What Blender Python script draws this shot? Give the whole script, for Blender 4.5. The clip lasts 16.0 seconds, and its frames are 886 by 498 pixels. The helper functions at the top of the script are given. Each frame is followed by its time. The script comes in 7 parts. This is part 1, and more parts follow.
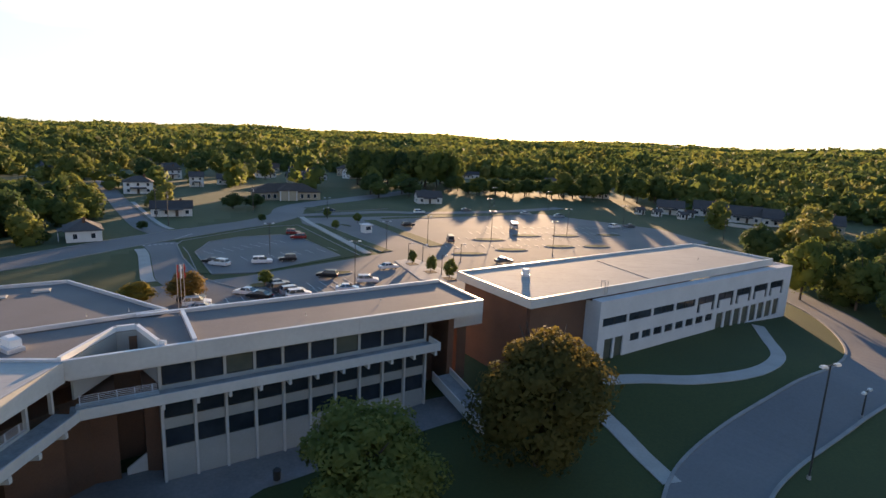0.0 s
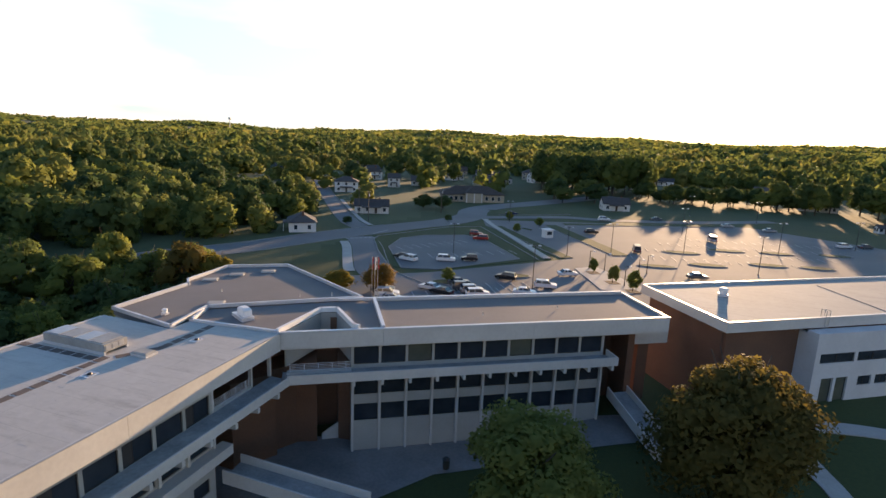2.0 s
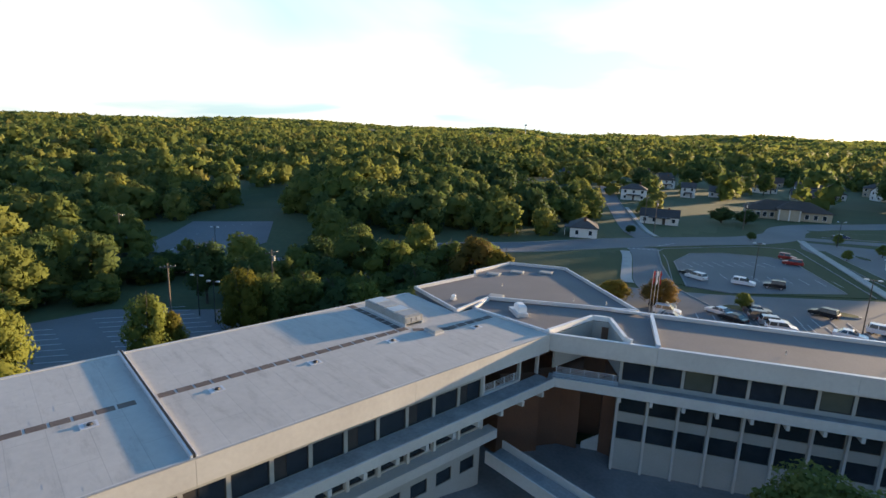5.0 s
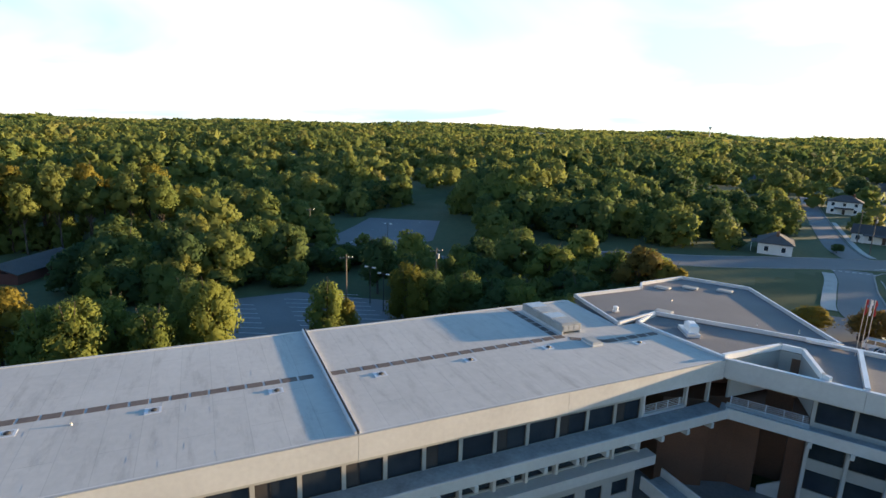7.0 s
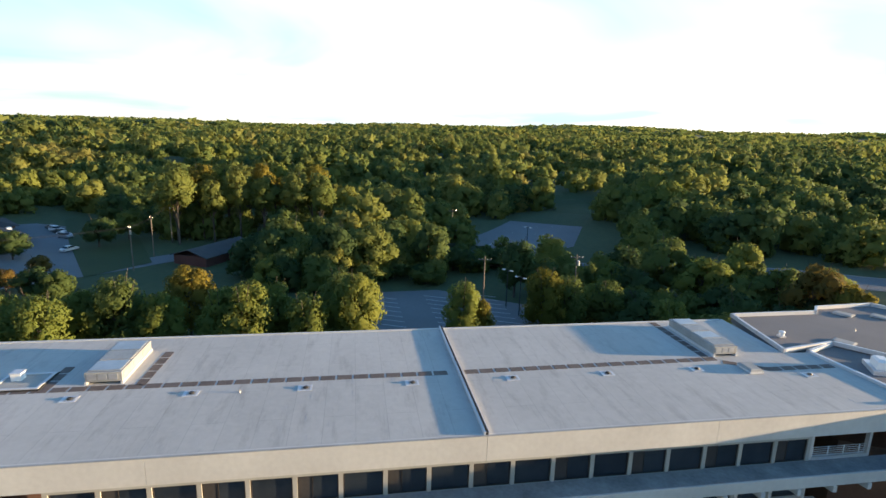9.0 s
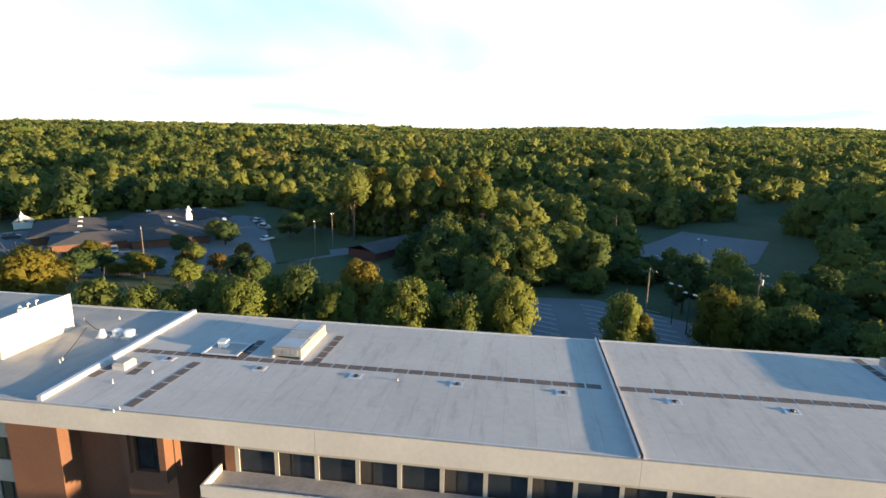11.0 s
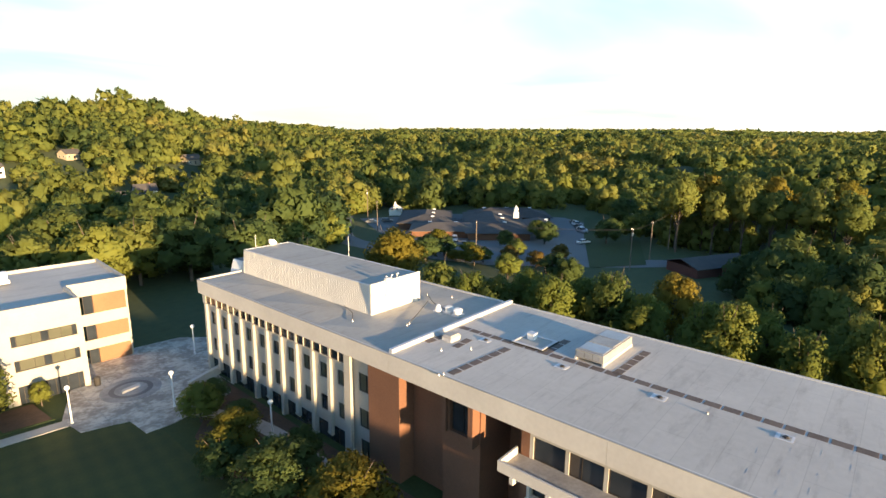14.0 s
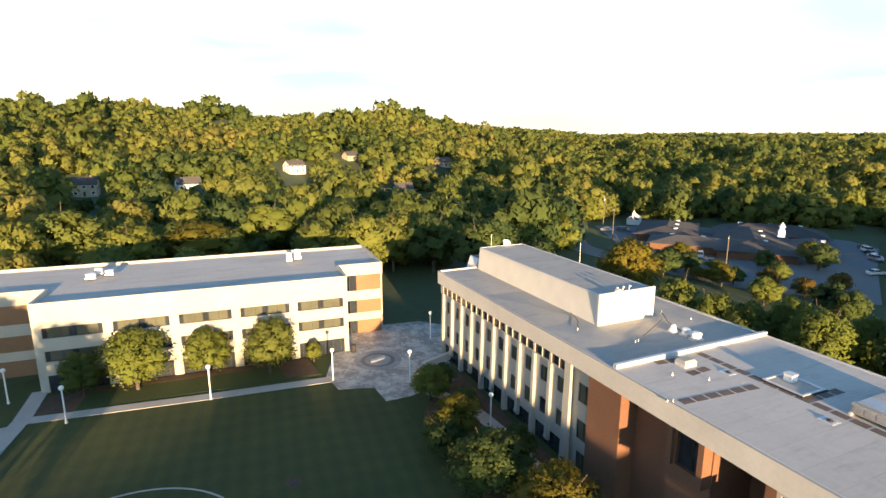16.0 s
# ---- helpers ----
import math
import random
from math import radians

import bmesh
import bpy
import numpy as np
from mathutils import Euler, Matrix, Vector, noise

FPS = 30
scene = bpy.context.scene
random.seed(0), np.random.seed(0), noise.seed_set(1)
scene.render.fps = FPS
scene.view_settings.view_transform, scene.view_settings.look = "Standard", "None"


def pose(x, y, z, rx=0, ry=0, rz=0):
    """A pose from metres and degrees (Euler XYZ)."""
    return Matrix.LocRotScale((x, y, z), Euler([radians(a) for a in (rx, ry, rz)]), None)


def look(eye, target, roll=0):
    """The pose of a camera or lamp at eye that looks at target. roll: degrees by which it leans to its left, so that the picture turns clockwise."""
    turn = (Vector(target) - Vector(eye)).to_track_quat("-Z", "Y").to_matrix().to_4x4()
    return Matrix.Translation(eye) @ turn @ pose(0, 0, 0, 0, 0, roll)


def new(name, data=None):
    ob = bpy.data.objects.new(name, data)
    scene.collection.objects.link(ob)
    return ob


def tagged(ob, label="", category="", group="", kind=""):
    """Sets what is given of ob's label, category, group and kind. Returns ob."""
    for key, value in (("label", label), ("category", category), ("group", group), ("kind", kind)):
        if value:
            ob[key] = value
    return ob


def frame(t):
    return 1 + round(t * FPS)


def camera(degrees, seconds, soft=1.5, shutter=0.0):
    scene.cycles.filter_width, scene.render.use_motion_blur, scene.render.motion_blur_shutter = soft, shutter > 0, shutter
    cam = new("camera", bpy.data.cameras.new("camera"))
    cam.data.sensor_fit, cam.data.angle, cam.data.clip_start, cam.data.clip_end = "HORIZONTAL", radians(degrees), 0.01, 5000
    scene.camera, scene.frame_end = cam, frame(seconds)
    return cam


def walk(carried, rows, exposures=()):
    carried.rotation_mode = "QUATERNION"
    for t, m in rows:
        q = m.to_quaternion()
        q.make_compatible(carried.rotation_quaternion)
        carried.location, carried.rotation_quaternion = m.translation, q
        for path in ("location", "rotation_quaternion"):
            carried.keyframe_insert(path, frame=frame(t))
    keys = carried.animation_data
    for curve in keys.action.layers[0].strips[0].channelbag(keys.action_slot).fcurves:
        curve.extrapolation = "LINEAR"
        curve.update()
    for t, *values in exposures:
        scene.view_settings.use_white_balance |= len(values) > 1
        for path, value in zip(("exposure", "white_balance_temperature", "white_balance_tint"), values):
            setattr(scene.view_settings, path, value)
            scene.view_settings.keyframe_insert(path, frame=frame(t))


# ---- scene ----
cam = camera(78.76, 16.0)
PATH = [
    (0, pose(0, 0, 30, 78.633, -2.419, -0.329)),
    (0.5, pose(0, 0, 30, 78.566, -2.402, 4.256)),
    (1, pose(0, 0, 30, 78.455, -2.345, 9.124)),
    (1.5, pose(0, 0, 30, 78.395, -2.316, 14.010)),
    (2, pose(0, 0, 30, 78.288, -2.260, 18.956)),
    (2.5, pose(0, 0, 30, 78.177, -2.263, 23.894)),
    (3, pose(0, 0, 30, 78.075, -2.288, 29.124)),
    (3.5, pose(0, 0, 30, 77.981, -2.257, 34.175)),
    (4, pose(0, 0, 30, 77.880, -2.225, 39.123)),
    (6.5, pose(0, 0, 30, 77.547, -1.939, 61.679)),
    (7, pose(0, 0, 30, 77.488, -1.882, 65.850)),
    (7.5, pose(0, 0, 30, 77.489, -1.742, 69.752)),
    (8, pose(0, 0, 30, 77.397, -1.692, 73.355)),
    (8.5, pose(0, 0, 30, 77.410, -1.679, 77.032)),
    (9, pose(0, 0, 30, 77.372, -1.597, 80.802)),
    (11.5, pose(0, 0, 30, 77.401, -1.009, 102.700)),
    (12, pose(0, 0, 30, 77.381, -0.889, 108.056)),
    (12.5, pose(0, 0, 30, 77.374, -0.755, 113.601)),
    (13, pose(0, 0, 30, 77.396, -0.725, 119.204)),
    (13.5, pose(0, 0, 30, 77.453, -0.546, 124.949)),
    (14, pose(0, 0, 30, 77.500, -0.391, 130.857)),
    (14.5, pose(0, 0, 30, 77.568, -0.368, 137.056)),
    (15, pose(0, 0, 30, 77.640, -0.244, 143.198)),
    (15.5, pose(0, 0, 30, 77.762, -0.198, 149.319)),
    (16, pose(0, 0, 30, 77.885, -0.174, 155.562)),
]
walk(cam, PATH, [(0, 1.3, 8700, 23), (3.3, 1.3, 8700, 22), (4.1, 1.3, 8000, 17), (7, 1.46, 7500, 11), (9, 1.5, 7600, 10), (12.5, 1.58, 8200, 11), (16, 1.64, 8900, 15)])

# ---- world and sun ----
SUN_AZ, SUN_EL = -8.5, 5.3      # degrees from +y to the left, and above the horizon
world = bpy.data.worlds.new("evening_sky")
scene.world = world
world.use_nodes = True
wn, wl = world.node_tree.nodes, world.node_tree.links
wn.clear()
sky = wn.new("ShaderNodeTexSky")
sky.sky_type, sky.sun_disc = "NISHITA", False
sky.sun_elevation, sky.sun_rotation = radians(SUN_EL + 1.4), radians(-SUN_AZ)
sky.air_density, sky.dust_density, sky.ozone_density = 1.0, 1.2, 1.5
# thin high cloud, stretched along the horizon
tc = wn.new("ShaderNodeTexCoord")
sep = wn.new("ShaderNodeSeparateXYZ")
wl.new(tc.outputs["Generated"], sep.inputs[0])
addz = wn.new("ShaderNodeMath"); addz.operation = "ADD"; addz.inputs[1].default_value = 0.12
absz = wn.new("ShaderNodeMath"); absz.operation = "ABSOLUTE"
wl.new(sep.outputs["Z"], absz.inputs[0]); wl.new(absz.outputs[0], addz.inputs[0])
divx = wn.new("ShaderNodeMath"); divx.operation = "DIVIDE"
divy = wn.new("ShaderNodeMath"); divy.operation = "DIVIDE"
wl.new(sep.outputs["X"], divx.inputs[0]); wl.new(addz.outputs[0], divx.inputs[1])
wl.new(sep.outputs["Y"], divy.inputs[0]); wl.new(addz.outputs[0], divy.inputs[1])
comb = wn.new("ShaderNodeCombineXYZ")
wl.new(divx.outputs[0], comb.inputs[0]); wl.new(divy.outputs[0], comb.inputs[1])
cn = wn.new("ShaderNodeTexNoise")
cn.inputs["Scale"].default_value, cn.inputs["Detail"].default_value, cn.inputs["Roughness"].default_value = 0.42, 5.0, 0.45
cn.inputs["Distortion"].default_value = 0.6
wl.new(comb.outputs[0], cn.inputs["Vector"])
cr = wn.new("ShaderNodeValToRGB")
cr.color_ramp.elements[0].position, cr.color_ramp.elements[1].position = 0.37, 0.60
cr.color_ramp.elements[0].color, cr.color_ramp.elements[1].color = (4.9, 7.5, 9.2, 1), (10.0, 10.6, 11.3, 1)
# the cloud opens to the north-west and closes towards the south


def ranged(socket, a, b, c, d):
    q = wn.new("ShaderNodeMapRange")
    q.interpolation_type = "SMOOTHSTEP"
    for k, val in zip(("From Min", "From Max", "To Min", "To Max"), (a, b, c, d)):
        q.inputs[k].default_value = val
    wl.new(socket, q.inputs["Value"])
    return q.outputs["Result"]


def sky_math(op, a, b):
    q = wn.new("ShaderNodeMath")
    q.operation = op
    wl.new(a, q.inputs[0])
    wl.new(b, q.inputs[1])
    return q.outputs[0]


def bearing_dot(deg):
    q = wn.new("ShaderNodeVectorMath")
    q.operation = "DOT_PRODUCT"
    wl.new(tc.outputs["Generated"], q.inputs[0])
    q.inputs[1].default_value = (-math.sin(radians(deg)), math.cos(radians(deg)), 0)
    return q.outputs["Value"]


opening = sky_math("MULTIPLY", ranged(bearing_dot(60), 0.80, 1.0, 0.0, -0.17), ranged(absz.outputs[0], 0.06, 0.17, 0.0, 1.0))
cover = sky_math("ADD", opening, ranged(bearing_dot(140), 0.1, 0.75, 0.0, 0.06))
wl.new(sky_math("ADD", cn.outputs["Fac"], cover), cr.inputs["Fac"])
# the veil of haze and cloud thins out from the horizon to a clear zenith
veil = wn.new("ShaderNodeMapRange")
veil.interpolation_type = "SMOOTHSTEP"
for k, val in zip(("From Min", "From Max", "To Min", "To Max"), (0.185, 0.38, 0.9, 0.03)):
    veil.inputs[k].default_value = val
wl.new(absz.outputs[0], veil.inputs["Value"])
mixc = wn.new("ShaderNodeMix"); mixc.data_type = "RGBA"
wl.new(veil.outputs["Result"], mixc.inputs["Factor"])
zen = wn.new("ShaderNodeMix"); zen.data_type, zen.blend_type = "RGBA", "MULTIPLY"
zen.inputs["Factor"].default_value = 1.0
wl.new(sky.outputs[0], zen.inputs["A"])
zen.inputs["B"].default_value = (0.62, 2.05, 3.7, 1)
wl.new(zen.outputs["Result"], mixc.inputs["A"])
# the veil is brighter towards the sun than away from it
dotn = wn.new("ShaderNodeVectorMath"); dotn.operation = "DOT_PRODUCT"
wl.new(tc.outputs["Generated"], dotn.inputs[0])
dotn.inputs[1].default_value = (-math.sin(radians(SUN_AZ)), math.cos(radians(SUN_AZ)), 0)
side_b = wn.new("ShaderNodeMapRange")
for k, val in zip(("From Min", "From Max", "To Min", "To Max"), (-1.0, 1.0, 0.78, 1.2)):
    side_b.inputs[k].default_value = val
wl.new(dotn.outputs["Value"], side_b.inputs["Value"])
dimmed = wn.new("ShaderNodeMix"); dimmed.data_type, dimmed.blend_type = "RGBA", "MULTIPLY"
dimmed.inputs["Factor"].default_value = 1.0
wl.new(cr.outputs["Color"], dimmed.inputs["A"])
wl.new(side_b.outputs["Result"], dimmed.inputs["B"])
glow = wn.new("ShaderNodeMix"); glow.data_type, glow.blend_type = "RGBA", "ADD"
glow.inputs["Factor"].default_value = 0.35
wl.new(dimmed.outputs["Result"], glow.inputs["A"])
wl.new(sky.outputs[0], glow.inputs["B"])
wl.new(glow.outputs["Result"], mixc.inputs["B"])
bg = wn.new("ShaderNodeBackground"); bg.inputs["Strength"].default_value = 0.048
wl.new(mixc.outputs["Result"], bg.inputs["Color"])
wo = wn.new("ShaderNodeOutputWorld"); wl.new(bg.outputs[0], wo.inputs[0])

sun_data = bpy.data.lights.new("sun", "SUN")
sun_data.energy, sun_data.angle, sun_data.color = 5.0, radians(0.8), (1.0, 0.79, 0.54)
sun = new("sun", sun_data)
az, el = radians(SUN_AZ), radians(SUN_EL)
to_sun = Vector((-math.sin(az) * math.cos(el), math.cos(az) * math.cos(el), math.sin(el)))
sun.matrix_world = look((0, 0, 200), Vector((0, 0, 200)) - to_sun)

# ---- mesh helpers ----
class Mesh:
    """Collects boxes, prisms and the like as plain vertices and faces."""

    def __init__(self):
        self.v, self.f = [], []

    def add(self, verts, faces):
        n = len(self.v)
        self.v += [tuple(p) for p in verts]
        self.f += [tuple(i + n for i in f) for f in faces]
        return self

    def box(self, x0, x1, y0, y1, z0, z1):
        return self.add([(x0, y0, z0), (x1, y0, z0), (x1, y1, z0), (x0, y1, z0), (x0, y0, z1), (x1, y0, z1), (x1, y1, z1), (x0, y1, z1)],
                        [(0, 3, 2, 1), (4, 5, 6, 7), (0, 1, 5, 4), (1, 2, 6, 5), (2, 3, 7, 6), (3, 0, 4, 7)])

    def prism(self, poly, z0, z1):
        """A polygon, counter-clockwise from above, drawn up from z0 to z1."""
        n = len(poly)
        area = sum(poly[i][0] * poly[(i + 1) % n][1] - poly[(i + 1) % n][0] * poly[i][1] for i in range(n))
        if area < 0:
            poly = poly[::-1]
        v = [(p[0], p[1], z0) for p in poly] + [(p[0], p[1], z1) for p in poly]
        f = [tuple(range(n - 1, -1, -1)), tuple(range(n, 2 * n))] + [(i, (i + 1) % n, n + (i + 1) % n, n + i) for i in range(n)]
        return self.add(v, f)

    def hull(self, bottom, top):
        """Two polygons of the same count of 3D corners, joined by sides."""
        n = len(bottom)
        f = [tuple(range(n - 1, -1, -1)), tuple(range(n, 2 * n))] + [(i, (i + 1) % n, n + (i + 1) % n, n + i) for i in range(n)]
        return self.add(list(bottom) + list(top), f)

    def tube(self, a, b, r0, r1=None, n=8):
        """A round bar from a to b, tapering from r0 to r1."""
        r1 = r0 if r1 is None else r1
        a, b = Vector(a), Vector(b)
        d = (b - a).normalized()
        p = d.orthogonal().normalized()
        q = d.cross(p)
        ring = [(math.cos(2 * math.pi * i / n), math.sin(2 * math.pi * i / n)) for i in range(n)]
        return self.hull([a + (p * c + q * s) * r0 for c, s in ring], [b + (p * c + q * s) * r1 for c, s in ring])

    def wall(self, s0, s1, d0, d1, z0, z1, openings=()):
        """A wall along x with openings (s0, s1, z0, z1) that go through it."""
        zs = sorted({z0, z1, *[min(max(o[k], z0), z1) for o in openings for k in (2, 3)]})
        for za, zb in zip(zs, zs[1:]):
            cuts = sorted((o[0], o[1]) for o in openings if o[2] < zb - 1e-6 and o[3] > za + 1e-6)
            at = s0
            for a, b in cuts + [(s1, s1)]:
                if a > at + 1e-4:
                    self.box(at, min(a, s1), d0, d1, za, zb)
                at = max(at, b)
        return self


def mesh_data(name, m, material, smooth=False):
    me = bpy.data.meshes.new(name)
    me.from_pydata(m.v, [], m.f)
    me.validate()
    me.update()
    me.materials.append(material)
    if smooth:
        me.polygons.foreach_set("use_smooth", [True] * len(me.polygons))
    return me


def part(name, m, material, parent, label="", smooth=False):
    """One mesh object under a thing or a part."""
    me = m if isinstance(m, bpy.types.Mesh) else mesh_data(name, m, material, smooth)
    ob = new(name, me)
    ob.parent = parent
    return tagged(ob, label)


def thing(name, m, label, category, group="", kind=""):
    """A top-level Empty at its base."""
    ob = new(name)
    ob.empty_display_size = 0.5
    ob.matrix_basis = m
    return tagged(ob, label, category, group, kind)


def solid(name, m, material, label, category="", group="", kind="", at=None, smooth=False):
    """A top-level thing of one mesh."""
    ob = new(name, m if isinstance(m, bpy.types.Mesh) else mesh_data(name, m, material, smooth))
    if at is not None:
        ob.matrix_basis = at
    return tagged(ob, label, category, group, kind)


# ---- materials ----
def mat(name, a, b, rough=0.8, big=0.15, small=4.0, fine=0.35, bump=0.15, metal=0.0, spec=0.5, island=0.0, rand=0.0, trans=0.0, tint=0.0, leafy=0.0):
    """Two colours mixed by a broad and a fine noise over the world's metres, with fine relief."""
    m = bpy.data.materials.new(name)
    m.use_nodes = True
    n, l = m.node_tree.nodes, m.node_tree.links
    p = n["Principled BSDF"]
    p.inputs["Roughness"].default_value, p.inputs["Metallic"].default_value = rough, metal
    p.inputs["Specular IOR Level"].default_value = spec
    geo = n.new("ShaderNodeNewGeometry")
    n1, n2 = n.new("ShaderNodeTexNoise"), n.new("ShaderNodeTexNoise")
    for t, s, d in ((n1, big, 4.0), (n2, small, 5.0)):
        t.inputs["Scale"].default_value, t.inputs["Detail"].default_value = s, d
        l.new(geo.outputs["Position"], t.inputs["Vector"])
    mx = n.new("ShaderNodeMix")
    mx.inputs["Factor"].default_value = fine
    l.new(n1.outputs["Fac"], mx.inputs["A"])
    l.new(n2.outputs["Fac"], mx.inputs["B"])
    last = mx.outputs["Result"]
    for w, kind in ((island, "island"), (rand, "object"), (tint, "tint")):
        if w:
            if kind == "island":
                out = geo.outputs["Random Per Island"]
            elif kind == "object":
                out = n.new("ShaderNodeObjectInfo").outputs["Random"]
            else:
                at = n.new("ShaderNodeAttribute")
                at.attribute_name = "tint"
                out = at.outputs["Fac"]
            m2 = n.new("ShaderNodeMix")
            m2.inputs["Factor"].default_value = w
            l.new(last, m2.inputs["A"])
            l.new(out, m2.inputs["B"])
            last = m2.outputs["Result"]
    ramp = n.new("ShaderNodeValToRGB")
    ramp.color_ramp.elements[0].position, ramp.color_ramp.elements[1].position = 0.3, 0.7
    ramp.color_ramp.elements[0].color, ramp.color_ramp.elements[1].color = (*a, 1), (*b, 1)
    l.new(last, ramp.inputs["Fac"])
    l.new(ramp.outputs["Color"], p.inputs["Base Color"])
    if bump:
        bp = n.new("ShaderNodeBump")
        bp.inputs["Strength"].default_value, bp.inputs["Distance"].default_value = bump, 0.05
        l.new(n2.outputs["Fac"], bp.inputs["Height"])
        l.new(bp.outputs["Normal"], p.inputs["Normal"])
    if leafy:
        # the unevenness of leaf masses
        n3 = n.new("ShaderNodeTexNoise")
        n3.inputs["Scale"].default_value, n3.inputs["Detail"].default_value, n3.inputs["Roughness"].default_value = 1.9, 5.0, 0.7
        l.new(geo.outputs["Position"], n3.inputs["Vector"])
        bp = n.new("ShaderNodeBump")
        bp.inputs["Strength"].default_value, bp.inputs["Distance"].default_value = leafy, 0.6
        l.new(n3.outputs["Fac"], bp.inputs["Height"])
        l.new(bp.outputs["Normal"], p.inputs["Normal"])
    if trans:
        tr = n.new("ShaderNodeBsdfTranslucent")
        l.new(ramp.outputs["Color"], tr.inputs["Color"])
        ms = n.new("ShaderNodeMixShader")
        ms.inputs["Fac"].default_value = trans
        l.new(p.outputs[0], ms.inputs[1])
        l.new(tr.outputs[0], ms.inputs[2])
        l.new(ms.outputs[0], n["Material Output"].inputs["Surface"])
    return m


CONCRETE = mat("cast_concrete", (0.50, 0.47, 0.43), (0.62, 0.59, 0.54), 0.85, 0.25, 3.0)
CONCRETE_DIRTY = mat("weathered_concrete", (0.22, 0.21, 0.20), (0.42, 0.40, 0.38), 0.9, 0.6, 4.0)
PANEL = mat("precast_panel", (0.37, 0.35, 0.305), (0.45, 0.425, 0.38), 0.85, 0.4, 6.0)
WHITE = mat("white_paint", (0.72, 0.71, 0.69), (0.82, 0.81, 0.79), 0.6, 0.5, 5.0)
ROOF_DARK = mat("grey_gravel_roof", (0.15, 0.137, 0.132), (0.215, 0.198, 0.19), 0.9, 0.15, 8.0, 0.4)
LAP = mat("lap_sealant", (0.41, 0.385, 0.355), (0.49, 0.465, 0.43), 0.85, 0.5, 6.0)
PAD = mat("brown_walkway_pad", (0.10, 0.075, 0.065), (0.17, 0.13, 0.11), 0.9, 0.8, 9.0)
CAP = mat("metal_coping", (0.52, 0.52, 0.53), (0.66, 0.66, 0.67), 0.4, 0.4, 5.0, metal=0.3)
BRICK = mat("brown_brick", (0.135, 0.062, 0.038), (0.215, 0.100, 0.058), 0.85, 0.3, 9.0, 0.5)
DARK = mat("dark_recess", (0.035, 0.03, 0.028), (0.055, 0.048, 0.045), 0.8, 0.4, 4.0)
GLASS = mat("dark_window_glass", (0.016, 0.021, 0.028), (0.040, 0.050, 0.060), 0.06, 0.3, 1.0, bump=0.0, spec=0.6)
BLIND = mat("window_blind_glass", (0.075, 0.08, 0.06), (0.12, 0.122, 0.092), 0.12, 0.3, 1.0, bump=0.0)
FRAME = mat("dark_bronze_frame", (0.03, 0.025, 0.02), (0.05, 0.04, 0.035), 0.45, 1.0, 8.0, metal=0.4)
ASPHALT = mat("worn_asphalt", (0.135, 0.133, 0.132), (0.195, 0.190, 0.187), 0.9, 0.06, 3.0)
PAVING = mat("concrete_paving", (0.34, 0.32, 0.29), (0.46, 0.43, 0.39), 0.9, 0.3, 4.0)
PAINT = mat("road_paint", (0.34, 0.335, 0.32), (0.52, 0.515, 0.49), 0.7, 0.8, 7.0)
LAWN = mat("mown_lawn", (0.030, 0.047, 0.011), (0.052, 0.073, 0.017), 0.95, 0.08, 3.0, 0.5, 0.5)
GROUND = mat("rough_ground", (0.040, 0.060, 0.022), (0.075, 0.095, 0.034), 0.95, 0.02, 0.6, 0.5, 0.5)


def leaves(name, colours, trans=0.5):
    """Foliage: hue from tree to tree, and within a tree by two noises and by clump."""
    m = mat(name, colours[0], colours[-1], 0.75, 0.10, 4.5, 0.6, 0.0, spec=0.12, island=0.14, trans=trans, tint=0.66, leafy=0.3)
    ramp = [x for x in m.node_tree.nodes if x.type == "VALTORGB"][0].color_ramp
    ramp.elements[0].position, ramp.elements[1].position = 0.16, 0.84
    for k, c in enumerate(colours[1:-1]):
        ramp.elements.new(0.16 + 0.68 * (k + 1) / (len(colours) - 1)).color = (*c, 1)
    return m


LEAF = leaves("tree_leaves", [(0.082, 0.124, 0.044), (0.126, 0.168, 0.050), (0.176, 0.208, 0.058), (0.228, 0.240, 0.066), (0.262, 0.238, 0.074)])
LEAF_DEEP = leaves("deep_green_leaves", [(0.060, 0.102, 0.044), (0.090, 0.136, 0.048), (0.138, 0.174, 0.056)])
LEAF_LIME = leaves("yellow_green_leaves", [(0.125, 0.170, 0.044), (0.205, 0.236, 0.058), (0.285, 0.280, 0.070)])
LEAF_GOLD = leaves("turning_gold_leaves", [(0.092, 0.115, 0.022), (0.198, 0.173, 0.035), (0.330, 0.230, 0.045)])
LEAF_RUST = leaves("rust_and_green_leaves", [(0.100, 0.108, 0.032), (0.210, 0.142, 0.042), (0.350, 0.185, 0.052)])
BARK = mat("bark", (0.06, 0.045, 0.035), (0.12, 0.095, 0.075), 0.95, 1.0, 9.0)
METAL = mat("galvanised_steel", (0.42, 0.42, 0.42), (0.56, 0.56, 0.56), 0.4, 0.6, 6.0, metal=0.7)
POLE = mat("dark_pole_paint", (0.03, 0.028, 0.026), (0.05, 0.045, 0.04), 0.5, 1.0, 6.0)
WOOD = mat("weathered_pole_wood", (0.11, 0.085, 0.065), (0.19, 0.155, 0.125), 0.9, 1.0, 9.0)
SIDING = mat("white_siding", (0.62, 0.61, 0.58), (0.74, 0.73, 0.70), 0.7, 0.5, 5.0, rand=0.2)
SIDING_TAN = mat("tan_siding", (0.34, 0.28, 0.20), (0.46, 0.39, 0.29), 0.75, 0.5, 5.0, rand=0.3)
